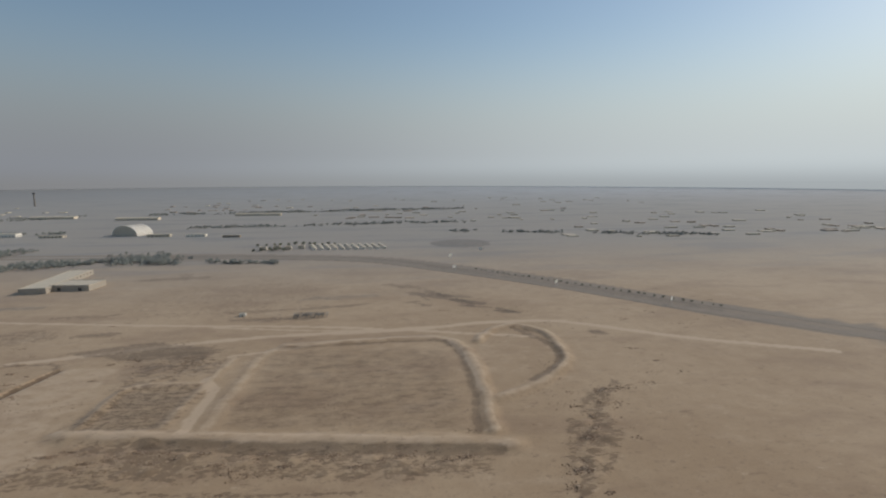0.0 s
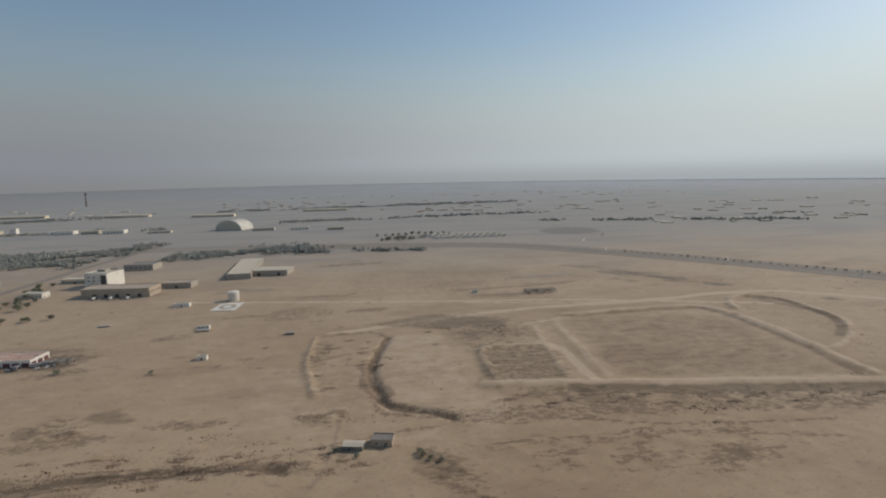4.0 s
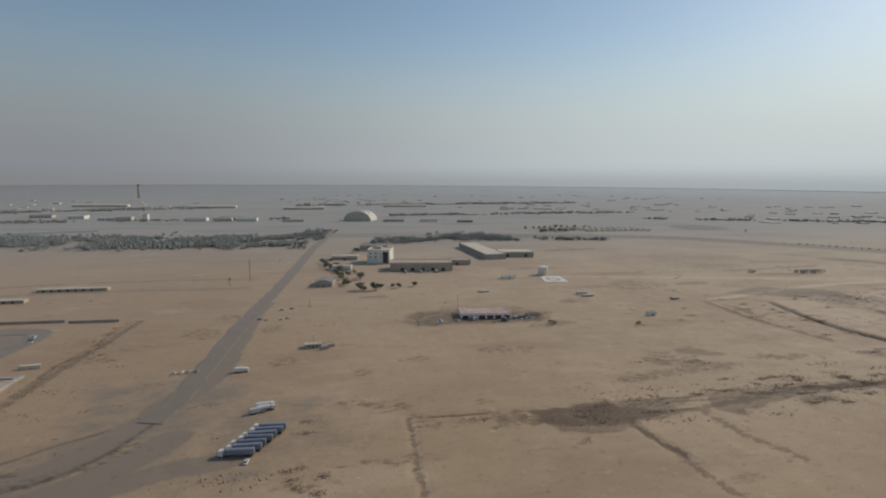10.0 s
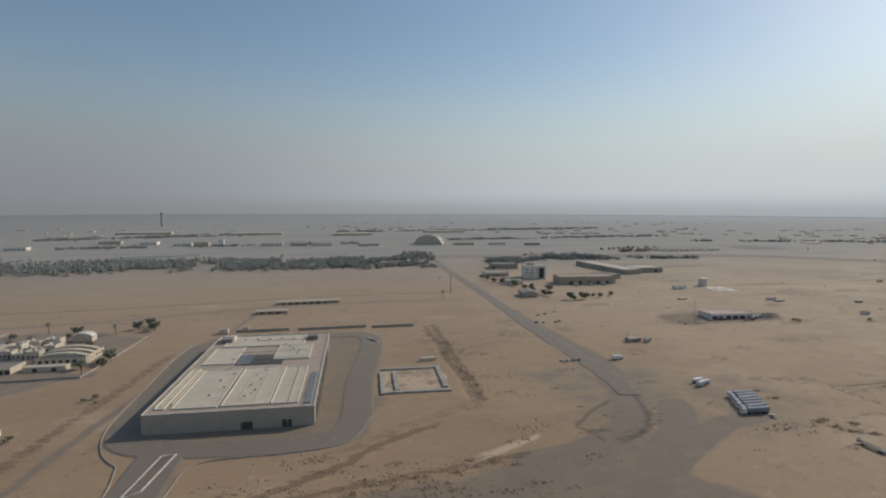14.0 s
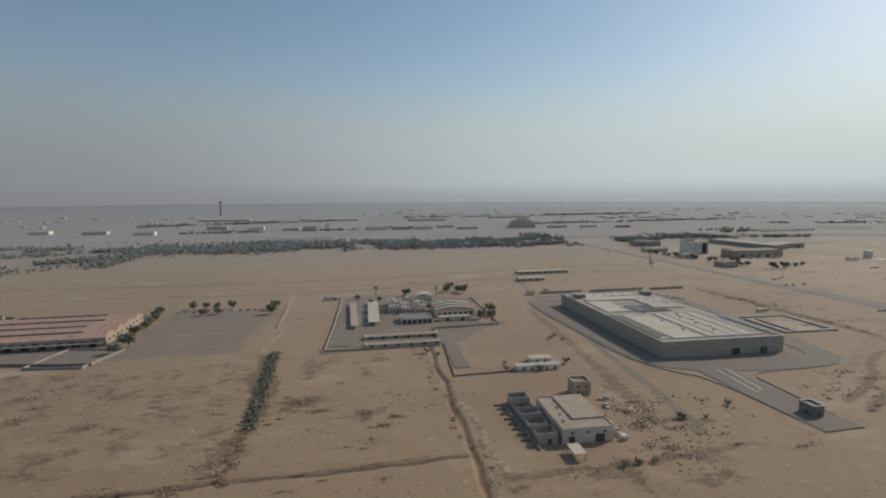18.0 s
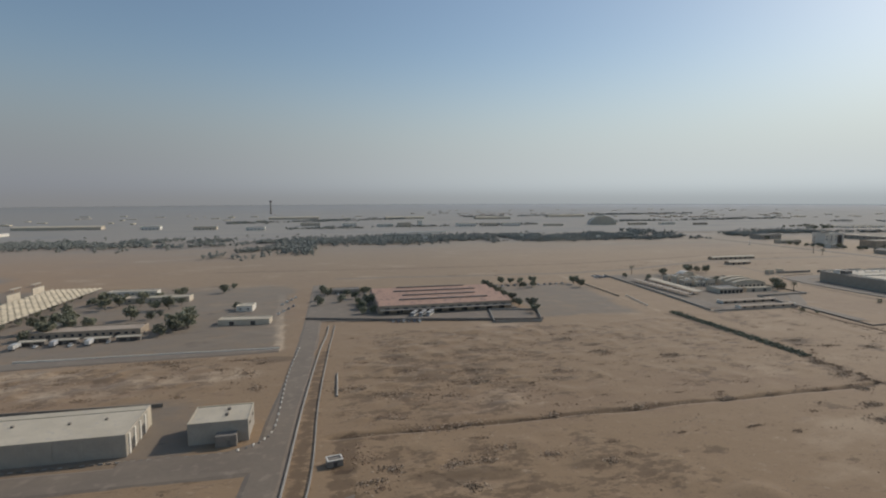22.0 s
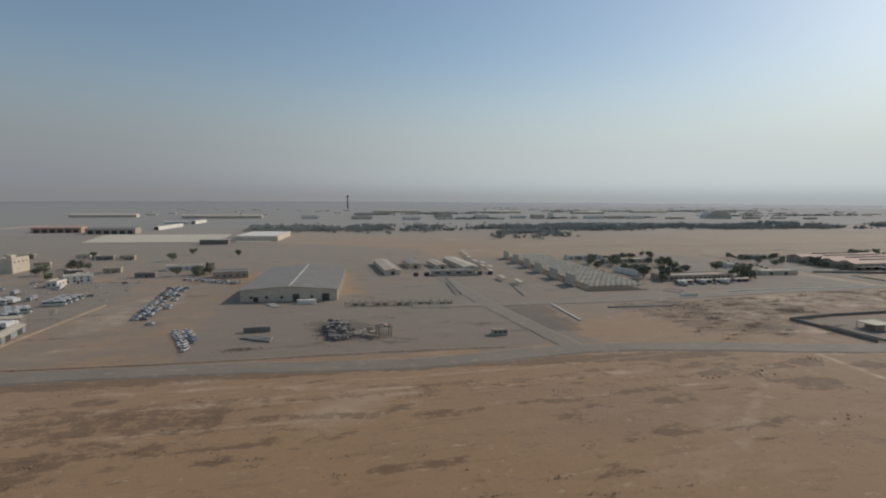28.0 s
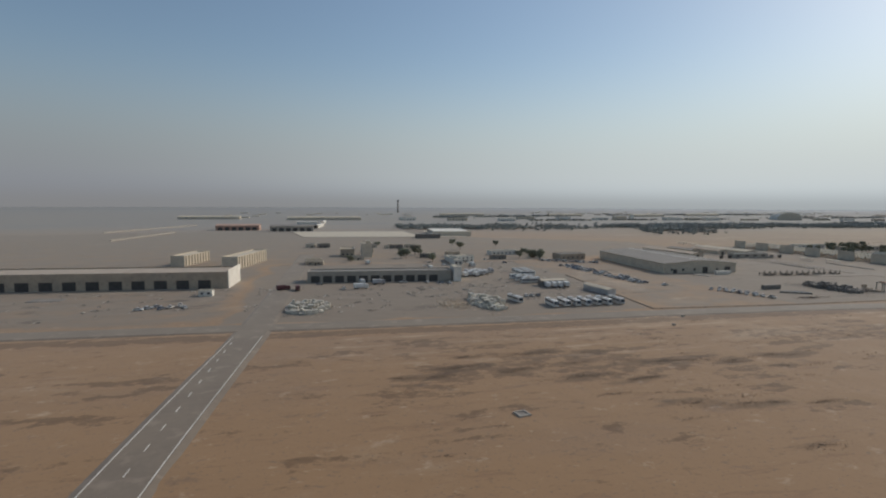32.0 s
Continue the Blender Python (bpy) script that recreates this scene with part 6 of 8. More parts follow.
place(TRUCK_G, -762, 272, 20)
place(TRUCK, -783, 336, 5)
for k in range(4):
    place(CARS[k], -826 + 4.5 * k, 340, 90)
for x, y, a in ((-794, 465, 20), (-788, 462, 80), (-775, 461, 0), (-770, 465, 10), (-779, 497, 0), (-770, 500, 30)):
    place(CARS[int(-x) % 6], x, y, a)
block("site_cabin", "small block cabin with rubble round it", "cabin", -741, 381, 12, 6, 3, CONCRETE, ROOF_PALE, 5, 0.2, doors=(("s", 0, 1.2, 2.1),), win=(("s", 2, 1.2, 1.2, 1.0),))
for x, y in ((-728, 380), (-732, 375)):
    container(x, y, 20, CONCRETE, "grey shipping container on the sand", 6)

# ---- third stretch: the large hall ----
def large_hall():
    cx, cy, w, d, h = -1040, 346, 84, 160, 10.0
    root = block("large_hall", "large flat-roofed hall with grey walls and pale roof decks", "hall", cx, cy, w, d, h, GREY_WALL, ROOF_TAN, -3, 0.5, band=WHITE,
                 win=(("e", 14, 3, 3, 3),), doors=(("s", 8, 6, 4), ("s", 28, 5, 4), ("e", -50, 4, 4), ("e", 0, 4, 4)))
    for x, y, sx, sy, z in ((-19, -42, 22, 64, 0.5), (6, -42, 24, 64, 0.65), (26, -42, 14, 64, 0.5), (-26, 22, 20, 40, 0.5), (-4, 60, 58, 30, 0.6), (20, 26, 24, 36, 0.7), (-36, -40, 5, 66, 0.4)):
        deck = box("roof_deck", root, ROOF_PALE, (x, y, h), (sx, sy, z), label="pale screeded roof deck")
        for s in (-1, 1):
            box("deck_edge", deck, WHITE, (s * (sx / 2 - 0.3), 0, z), (0.6, sy, 0.35))
            box("deck_edge", deck, WHITE, (0, s * (sy / 2 - 0.3), z + 0.004), (sx - 1.2, 0.6, 0.35))
    for k in range(4):
        box("roof_rail", root, ROOF_PALE, (-38.5 + 2.2 * k, -38, h), (0.5, 66 - 3 * k, 1.0), label="pale raised roof ridge")
    for k in range(5):
        box("roof_rail", root, ROOF_PALE, (-8 + 9 * k, -42, h + 0.7), (0.4, 62, 0.35), label="pale raised roof ridge")
    for k in range(4):
        box("roof_rail", root, ROOF_PALE, (6, 12 + 16 * k, h + 0.6), (52 - 6 * k, 0.4, 0.4), label="pale raised roof ridge")
    box("roof_cabin", root, WHITE, (-33, 66, h), (9, 8, 3), label="pale roof cabin")
    box("plant_well", root, DARK, (2, 10, h + 0.004), (26, 22, 0.5), label="dark plant area")
    for k in range(5):
        box("duct", root, METAL, (-10, 0 + 4.5 * k, h + 0.3), (9, 1.2, 1.4))
    box("stair_head", root, CONC_DARK, (30, 62, h), (8, 7, 3.2))
    box("stair_head", root, CONC_DARK, (-33, 62, h), (8, 10, 3.2))
    r = random.Random(6)
    for x, y in [(4 + (k % 2) * 4, -64 + 9 * k) for k in range(6)] + [(-15 + 5 * (k % 2), -60 + 12 * k) for k in range(5)] + [(18 + r.uniform(-6, 8), 18 + 6 * k) for k in range(5)] + [(-20 + 9 * k, 60) for k in range(5)]:
        box("roof_unit", root, METAL, (x, y, h + 1.6), (1.4, 1.1, 1.0), label="metal rooftop unit")
    for k in range(26):
        box("condenser", root, METAL, (37.5 + (k % 2) * 1.8, -74 + 4.0 * (k // 2), h), (1.3, 2.0, 1.6), label="grey condenser unit")
    for k in range(14):
        box("wall_fin", root, CONCRETE, (42.5, -70 + 8 * k, 0), (0.8, 1.0, 9), label="pale wall fin")
    for k in range(8):
        box("panel_joint", root, GREY_WALL, (-40 + 11.4 * k, -80.05, 0.1), (0.25, 0.14, h))


large_hall()
block("gatehouse", "small flat-roofed gatehouse with a pale parapet", "gatehouse", -1070, 182, 5.5, 8, 4.5, CONC_DARK, ROOF_GREY, -3, 0.7, band=WHITE, win=(("s", 1, 1.4, 2, 1.2), ("e", 2, 1.4, 1.5, 1.2)), doors=(("w", 0, 1.2, 2.1),))
for x, y, w, d in ((-961, 320, 3, 42), (-940, 300, 40, 3), (-921, 326, 3, 44), (-940, 346, 38, 3), (-952, 322, 3, 36)):
    box("foundation_wall", None, CONCRETE, (x, y, 0), (w, d, 1.2), -4)
    tagged(scene.collection.objects[-1], "low concrete foundation wall of an unfinished building", "foundation", "foundation walls")
scatter("rubble", ((-939, 323, 16, 18, 220),), RUBBLE, 0.7, "pale rubble inside the unfinished foundation", "rubble", 58)
container(-923, 363, 8, CREAM, "cream shipping container beside a slab", 12)
for k in range(5):
    place(CARS[k % 6], -962 + 1.6 * k, 438 - 4 * k, 10)
for x, y, w in ((-1017, 616, 70), (-1053, 565, 32)):
    gable("long_shed", "long low shed with a pale roof on the plain", "shed", x, y, w, 9, 3.2, 1.0, TAN_WALL, ROOF_PALE, 1, doors=tuple(("s", -w / 2 + 6 + 8 * k, 2.4, 2.4) for k in range(int(w / 9))))
for x0, x1, y in ((-1076, -1030, 482), (-1022, -960, 480), (-955, -915, 476)):
    sweep("boundary_wall", [(x0, y), (x1, y)], [(-0.25, 0), (-0.25, 2.4), (0.25, 2.4), (0.25, 0)], CONCRETE, "pale block boundary wall", "wall", curved=False)
block("gate_cabin", "small pale cabin at the back wall", "cabin", -1086, 482, 7, 6, 4, CREAM, ROOF_PALE, 0, 0.3)
block("gate_cabin", "small pale cabin at the back wall", "cabin", -1068, 486, 6, 5, 4, CREAM, ROOF_PALE, 0, 0.3)
for x, y in ((-854, 621), (-1159, 382), (-1239, 514), (-1180, 500)):
    place(PALM, x, y, (x * 7) % 360, 1.15)

# barn yard
barn = block("barn", "flat-roofed tan block barn with a dusty roof", "barn", -1181, 196.5, 22, 34, 6.0, CREAM, ROOF_TAN, -4, 0.25, band=ROOF_TAN, doors=(("s", -7, 2.4, 3), ("s", 5, 4, 3.4), ("e", -8, 3, 3)), win=(("s", 3, 4.0, 1.4, 0.8), ("e", 5, 3.4, 1.4, 0.9)))
box("raised_roof", barn, ROOF_TAN, (3.5, 4, 6.0), (14, 25, 0.7), label="raised tan roof slab")
for k in range(4):
    box("roof_vent", barn, CONC_DARK, (-8 + 1.2 * k, -10 + 7 * k, 6.0), (0.8, 0.8, 0.7))
for k, (y, h) in enumerate(((186, 4.6), (196, 4.2), (205, 4.8), (213.5, 3.6), (221.5, 5.4))):
    cell = thing("roofless_room", "roofless grey block room beside the barn", "ruin", (-1198.3 + 0.4 * k, y, 0), -4, "roofless rooms")
    for fx, fy, sx, sy, hh in ((0, -4.2, 8.4, 0.35, h), (0, 4.2, 8.4, 0.35, h * 0.9), (-4.0, 0, 0.35, 8.0, h * 0.75), (4.0, 0, 0.35, 8.0, h)):
        box("wall", cell, GREY_WALL, (fx, fy, 0), (sx, sy, hh))
    box("coping", cell, CONCRETE, (0, -4.2, h), (8.5, 0.4, 0.15))
    # near-black panel for the shade in the doorway
    box("doorway", cell, DARK, (0.5, -4.4, 0), (1.6, 0.2, 2.1))
    box("floor_slab", cell, CONC_DARK, (0, 0, 0.02), (7.6, 8.0, 0.1))
    for j in range(3):
        part("rusty_drum", cyl_mesh(0.45, 1.1, ROOF_RED, 10, None, "z", "rusty_drum"), cell, "rusty steel drum", (-2.2 + 1.6 * j, 1.2 - 0.9 * (j % 2), 0.12))
sh = thing("flat_shelter", "small pale flat-roofed shelter on posts", "shelter", (-1192, 170.5, 0), -4)
box("roof", sh, ROOF_PALE, (0, 0, 2.7), (5, 8.5, 0.3))
for sx in (-2.1, 2.1):
    for sy in (-3.8, 3.8):
        box("post", sh, CONCRETE, (sx, sy, 0), (0.3, 0.3, 2.7))
block("house", "square tan two-storey house with a dark roof well", "house", -1161, 229.5, 9, 8, 6.4, TAN_WALL, ROOF_GREY, -3, 0.9, band=CREAM, win=(("s", 2, 1.2, 1.1, 1.1), ("s", 2, 4.2, 1.1, 1.1), ("e", 2, 1.2, 1.1, 1.1), ("e", 2, 4.2, 1.1, 1.1)), doors=(("s", 0, 1.1, 2.1),))
for x, y, w, d in ((-1174, 269, 12.5, 4.5), (-1160.5, 268, 12, 4.5), (-1161, 281, 13, 6)):
    gable("low_shed", "low shed with a whitewashed front and pale roof", "shed", x, y, w, d, 2.9, 0.5, WHITE, ROOF_PALE, -3, doors=(("s", -2, 1.1, 2.0), ("s", 3, 1.1, 2.0)))
for k in range(9):
    tagged(box("wall_panel", None, CONCRETE, (-1204 + 0.3 * (k % 2), 179 + 5.2 * k, 0), (0.35, 3.8, 1.1 + 0.2 * (k % 3)), -1), "broken low block wall panel in a row", "wall", "broken wall panels")
    tagged(box("wall_panel", None, CONC_DARK, (-1206.5, 181 + 5.2 * k, 0), (4.2, 0.35, 0.9), -8), "broken low block wall panel in a row", "wall", "broken wall panels")
for k in range(6):
    pallet = thing("pallet_stack", "pale stack of crates beside the barn", "crates", (-1166.3 - 0.1 * k, 194.5 - 3.2 * k, 0), 3 * (k % 3), "crate stacks")
    for j in range(2 + k % 2):
        box("crate", pallet, [SCRAP, WHITE, CONCRETE][(j + k) % 3], (0.15 * (j % 2), 0, 0.72 * j), (2.3, 2.2, 0.7))
for x, y, a in ((-1152.5, 219, 10), (-1156.8, 210, 80)):
    place(PICKUP, x, y, a)
scatter("scrap_heap", ((-1155, 208, 7, 12, 160), (-1150, 190, 8, 8, 120), (-1162, 196, 4, 12, 60)), ROCK, 0.8, "dark scrap and barrels strewn beside the barn", "scrap", 59)
scatter("scrap_heap", ((-1155, 205, 8, 14, 60), (-1148, 192, 8, 8, 50)), RUBBLE, 0.6, "pale scrap strewn beside the barn", "scrap", 60)
scatter("scrub", ((-1170, 160, 26, 5, 160), (-1140, 172, 20, 7, 160), (-1188, 162, 8, 3, 40)), BRUSH, 0.8, "dark brush clumps along the ditch", "scrub", 65)
shrubs([(-1172, 277), (-1184, 278), (-1146, 276), (-1166, 264), (-1183, 268), (-1187, 271), (-1131, 190), (-1128, 192), (-1118, 189), (-1100, 199), (-1176, 159), (-1172, 158), (-1166, 161)], 56)
heaps([(-1150, 203, 4, 3, 130), (-1146, 194, 5, 4, 180), (-1153, 168, 4, 2, 90), (-1141, 165, 3, 1.5, 60), (-1131, 190, 4, 2, 70), (-1153, 187, 3, 3, 60), (-1176, 159, 5, 2, 160), (-1160, 171, 3, 2, 60)], 232, "scrap, brush and rubble by the barn", 0.9)
sweep("boundary_wall", [(-1217, 267), (-1198, 267), (-1180, 267)], [(-0.2, 0), (-0.2, 0.9), (0.2, 0.9), (0.2, 0)], CONC_DARK, "low broken plot wall", "wall", curved=False)
sweep("boundary_wall", [(-1217, 267), (-1213, 300), (-1209, 332)], [(-0.2, 0), (-0.2, 0.9), (0.2, 0.9), (0.2, 0)], CONC_DARK, "low broken plot wall", "wall", curved=False)
scatter("stones", ((-1120, 195, 26, 32, 260), (-1150, 180, 16, 40, 160), (-1000, 195, 50, 26, 420), (-930, 180, 36, 30, 260)), ROCK, 0.9, "dark rubble strewn over rough ground", "stones", 57)

# walled compound with arched hall
def flat_canopy(name, label, x, y, w, d, h, roof, rz=0.0, group="", gap=8.0):
    """A flat roof on posts."""
    root = thing(name, label, "canopy", (x, y, 0), rz, group)
    box("roof", root, roof, (0, 0, h), (w, d, 0.3))
    n = max(2, int(max(w, d) / gap))
    for k in range(n):
        for q in (-0.42, 0.42):
            u = ((k + 0.5) / n - 0.5) * max(w, d)
            box("post", root, METAL, ((u, q * d, 0) if w > d else (q * w, u, 0)), (0.22, 0.22, h))
    return root


flat_canopy("parking_canopy", "long low parking canopy with a dusty roof", -1265, 427, 6, 88, 2.6, ROOF_TAN, -1.5)
flat_canopy("parking_canopy", "long low parking canopy with a dusty roof", -1248.5, 431, 9, 80, 2.8, ROOF_PALE, -4)
for k in range(16):
    place(CARS[k % 6], -1256.5 + 0.25 * k, 392 + 5 * k, 4)
for x, y, w, d in ((-1234.5, 355, 50, 5.5), (-1236, 334.5, 49, 5)):
    arc = gable("arcade", "long low arcade with a dusty pinkish roof and pale ends", "arcade", x, y, w, d, 1.9, 0.5, TAN_WALL, ROOF_TAN, -1, doors=tuple(("s", -w / 2 + 3 + 8.8 * k, 2.2, 1.9) for k in range(6)))
    for q in (-1, 1):
        box("end_pier", arc, WHITE, (q * (w / 2 + 0.5), 0, 0), (0.7, d + 1, 2.4))
block("dark_arcade", "low block with near-black panels for a deep colonnade", "building", -1217, 400, 24, 18, 3.8, CREAM, ROOF_GREY, -2, 0.5, band=CREAM, doors=tuple(("s", -10 + 4 * k, 3.0, 3.0) for k in range(6)))
r_c = random.Random(63)
for x, y, w, d, h in ((-1230, 436, 9, 8, 5), (-1219, 432, 10, 9, 4), (-1209, 430, 9, 8, 5.5), (-1229, 449, 8, 10, 6.5), (-1217, 447, 12, 9, 4.5), (-1206, 450, 8, 12, 5), (-1226, 464, 12, 9, 5), (-1212, 466, 11, 8, 6)):
    b = block("main_block", "small cream block of the compound with roof clutter", "building", x, y, w, d, h, CREAM, ROOF_PALE, -2, 0.7, band=WHITE, win=(("s", max(2, int(w / 3)), 1.3, 1.3, 1.6), ("e", 2, 1.3, 1.2, 1.6)), doors=(("s", w * 0.3, 1.2, 2.2),), group="compound blocks")
    for k in range(3):
        u, v = r_c.uniform(-w / 3, w / 3), r_c.uniform(-d / 3, d / 3)
        if k == 0:
            part("water_tank", cyl_mesh(1.0, 1.8, WHITE, 14, 0.9, "z", "water_tank"), b, "white roof water tank", (u, v, h))
        else:
            box("roof_unit", b, [METAL, CONC_DARK][k % 2], (u, v, h), (r_c.uniform(1, 2.2), r_c.uniform(0.9, 1.6), r_c.uniform(0.8, 1.5)))
for k in range(3):
    vault("arched_roof", "pale curved roof band of the compound hall", "hall", -1182, 411.5 + 8.2 * k, 33, 4.4, 2.6, 5.6 + 0.4 * k, ROOF_PALE, -2, "y", 12, 0.4, CREAM, 80)
vault("arched_roof", "white curved roof of the smaller hall", "hall", -1196.5, 480, 15, 9, 2.8, 4.6, WHITE, -2, "y", 10, 0.4, CREAM, 110)
block("hall_front", "broad cream hall under white curved roof bands", "hall", -1182, 421, 33, 28, 5.2, CREAM, ROOF_GREY, -2, 0.4, win=(("e", 6, 1.6, 1.6, 2.4), ("s", 7, 1.4, 2.2, 2.4)))
block("canopy_block", "low cream entrance block with a dark canopy", "building", -1186, 396, 26, 7, 3.2, CREAM, ROOF_PALE, -2, 0.3, doors=(("s", -6, 3, 2.6), ("s", 6, 3, 2.6)))
grove([(-1156, 516), (-1151, 505), (-1160, 528), (-1164, 512), (-1151, 409), (-1152, 398)], 158, 2)
shrubs([(-1224, 312), (-1219, 308), (-1133, 324), (-1126, 320), (-1130, 330), (-1152, 420), (-1153, 400)], 159)
ribbon("lane", [(-1203.5, 358), (-1205.5, 325), (-1209, 280)], 7.5, ASPHALT, "pale paved lane leading to the compound", "lane")
sweep("boundary_wall", [(-1288, 329), (-1250, 328), (-1213, 327), (-1208, 372), (-1156, 372)], [(-0.2, 0), (-0.2, 1.4), (0.2, 1.4), (0.2, 0)], CONCRETE, "pale low compound wall", "wall", curved=False)
sweep("boundary_wall", [(-1288, 333), (-1281, 400), (-1272, 515)], [(-0.2, 0), (-0.2, 1.4), (0.2, 1.4), (0.2, 0)], CONCRETE, "pale low compound wall", "wall", curved=False)
sweep("boundary_wall", [(-1156, 372), (-1152, 423), (-1149, 482)], [(-0.2, 0), (-0.2, 1.0), (0.2, 1.0), (0.2, 0)], CONCRETE, "white low compound wall", "wall", curved=False)
sweep("boundary_wall", [(-1324, 400), (-1321, 490)], [(-0.2, 0), (-0.2, 1.0), (0.2, 1.0), (0.2, 0)], TAN_WALL, "tan plot wall", "wall", curved=False)
grove([(-1246, 470), (-1238, 480), (-1215, 492), (-1180, 450), (-1162, 392), (-1200, 436), (-1208, 500), (-1255, 495)], 58, 3)
for k in range(11):
    place(CARS[k % 6], -1290 + 1.2 * k, 500 + (k % 3) * 6, 10)
for k in range(9):
    box("pipe_stand", None, WHITE, (-1324 + 0.9 * k, 360 + 5 * k, 0), (1.4, 1.4, 1.0))
    tagged(scene.collection.objects[-1], "white concrete block in a row", "block", "white blocks in a row")

r_h = random.Random(62)
tagged(new("hedge", leaf_cards([(-1319.5 + r_h.gauss(0, 1.7), r_h.uniform(222, 336), abs(r_h.gauss(0, 0.45))) for _ in range(2000)], 0.55, LEAF, "hedge", 62)), "long dusty green overgrown hedge line", "hedge", kind="stuff")
heaps([(-1321 - 0.18 * k + 2 * math.sin(k * 1.7), 222 - 3.6 * k, 2.6, 2.4, 80) for k in range(13)] + [(-1312 + 7 * math.sin(k * 2.4), 226 + 5 * k, 3, 1.6, 40) for k in range(8)] + [(-1334, 160, 4, 3, 90), (-1337, 152, 4, 3, 90), (-1290, 236, 7, 3, 200), (-1262, 214, 4, 2.5, 140), (-1256, 222, 4, 2.5, 140)], 64, "dry brush and clods at the end of the hedge", 0.7, BRUSH, ROCK)
# ---- fourth stretch: red-roofed depot ----
depot = block("red_depot", "wide depot with faded red ridged roofs", "depot", -1484, 413, 104, 72, 6.0, TAN_WALL, ROOF_RED, 0, 0.2, band=ROOF_RED,
              win=(("s", 14, 3.2, 3.5, 1.2), ("e", 9, 3.2, 3, 1.2)), doors=tuple(("s", -46 + 10 * k, 4.5, 3.2) for k in range(10)))
for k in range(4):
    y = -27 + 18 * k
    prof = [(-8.6, 0), (8.6, 0), (8.6, 0.3), (0, 2.6), (-8.6, 0.3)]
    bay = part("roof_bay", prism_mesh(prof, 103, ROOF_RED, "x", "roof_bay"), depot, "faded red ridged roof bay", (0, y, 6.1))
    box("ridge_vent", bay, CONC_DARK, (0, 0, 2.55), (70 - 10 * (k % 2), 1.6, 0.7))
for k in range(9):
    box("awning_post", depot, CONCRETE, (-48 + 12 * k, -40, 0), (0.3, 0.3, 3.4))
box("awning", depot, ROOF_GREY, (0, -38, 3.4), (102, 5, 0.25))
for x, y, a in ((-1510, 369, 62), (-1504, 368, 64), (-1498, 369, 60)):
    place(BUS, x, y, a)
for k in range(6):
    place((CAR_G, CAR_B, PICKUP)[k % 3], -1528 + 3.6 * k, 352 - 0.7 * k, 84)
grove([(-1424, 380 + 11 * k) for k in range(9)] + [(-1545, 400), (-1548, 420), (-1550, 440), (-1546, 380), (-1555, 460), (-1560, 430)] + [(-1404 + 11 * k, 486) for k in range(4)] + [(-1332, 470), (-1334, 455)], 71, 2)
grove([(-1581, 424), (-1580, 440), (-1579, 482), (-1577, 470), (-1570, 462), (-1534, 471), (-1540, 462), (-1542, 410), (-1545, 396), (-1540, 384), (-1548, 402), (-1418, 376), (-1420, 355), (-1387, 460), (-1378, 465)], 171, 3)
block("low_store", "low blue-grey store behind trees beside the depot", "store", -1556, 472, 24, 10, 4, GREY_WALL, ROOF_GREY, 0, 0.3, win=(("s", 5, 1.4, 1.6, 1.2),))
shrubs([(-1570, 470 + 3 * k) for k in range(6)], 73)
for a, b in (((-1452, 372), (-1416, 364)), ((-1416, 364), (-1427, 329)), ((-1427, 329), (-1460, 334)), ((-1460, 334), (-1452, 372))):
    sweep("boundary_wall", [a, b], [(-0.25, 0), (-0.25, 1.6), (0.25, 1.6), (0.25, 0)], CONCRETE, "weathered wall of a small yard beside the depot", "wall", curved=False)
for k in range(12):
    place(CARS[k % 6], -1412 + 6.3 * k, 474, 90)
for k in range(10):
    place(CARS[(k + 2) % 6], -1575 + 4 * k, 466 + (k % 3) * 5, 80)
block("pale_shed", "low white-roofed shed beside the lane", "shed", -1628, 372, 34, 10, 3.6, CREAM, ROOF_PALE, -6, 0.2, doors=(("s", -8, 3, 2.6), ("s", 6, 3, 2.6)))
block("pale_shed", "small white block behind the shed", "shed", -1634, 418, 12, 12, 4, WHITE, ROOF_PALE, -6, 0.3, win=(("s", 2, 1.3, 1.2, 1.0),))

# warehouses by the crossroads
wa = block("warehouse", "long grey warehouse with a flat pale roof", "warehouse", -1677, 194, 76, 22, 7.6, GREY_WALL, ROOF_PALE, 0, 0.1, band=ROOF_PALE, doors=(("e", -4, 4, 4), ("e", 5, 4, 4)))
for k in range(5):
    box("roof_vent", wa, CONC_DARK, (-29 + (0, 12, 27, 45, 56)[k], 4 - (k % 2) * 1.5, 7.6), (0.9, 0.9, 0.7))
for k in range(4):
    box("buttress", wa, WHITE, (38.1, -8 + 5.2 * k, 0), (0.5, 1.2, 7), label="pale pilaster")
for k in range(9):
    box("panel_joint", wa, GREY_WALL, (-34 + 8.4 * k, -11.04, 0.1), (0.2, 0.1, 7.3))
box("rear_bay", wa, ROOF_PALE, (8.5, 12.9, 0), (59, 4.2, 7.72))
wb = block("warehouse", "small grey warehouse with a flat pale roof", "warehouse", -1611, 194.5, 20, 15.5, 7.6, GREY_WALL, ROOF_PALE, 0, 0.1, band=ROOF_PALE, doors=(("s", 4, 4.5, 4),), win=(("e", 2, 4.5, 2, 1.2),))
box("roof_vent", wb, CONC_DARK, (2, 3, 7.6), (1.1, 1.1, 0.9))
box("roof_vent", wb, CONC_DARK, (2, -2, 7.6), (1.1, 1.1, 0.9))
box("lean_to", wb, CONC_DARK, (3, -9.5, 0), (7, 4, 4), label="dark lean-to")
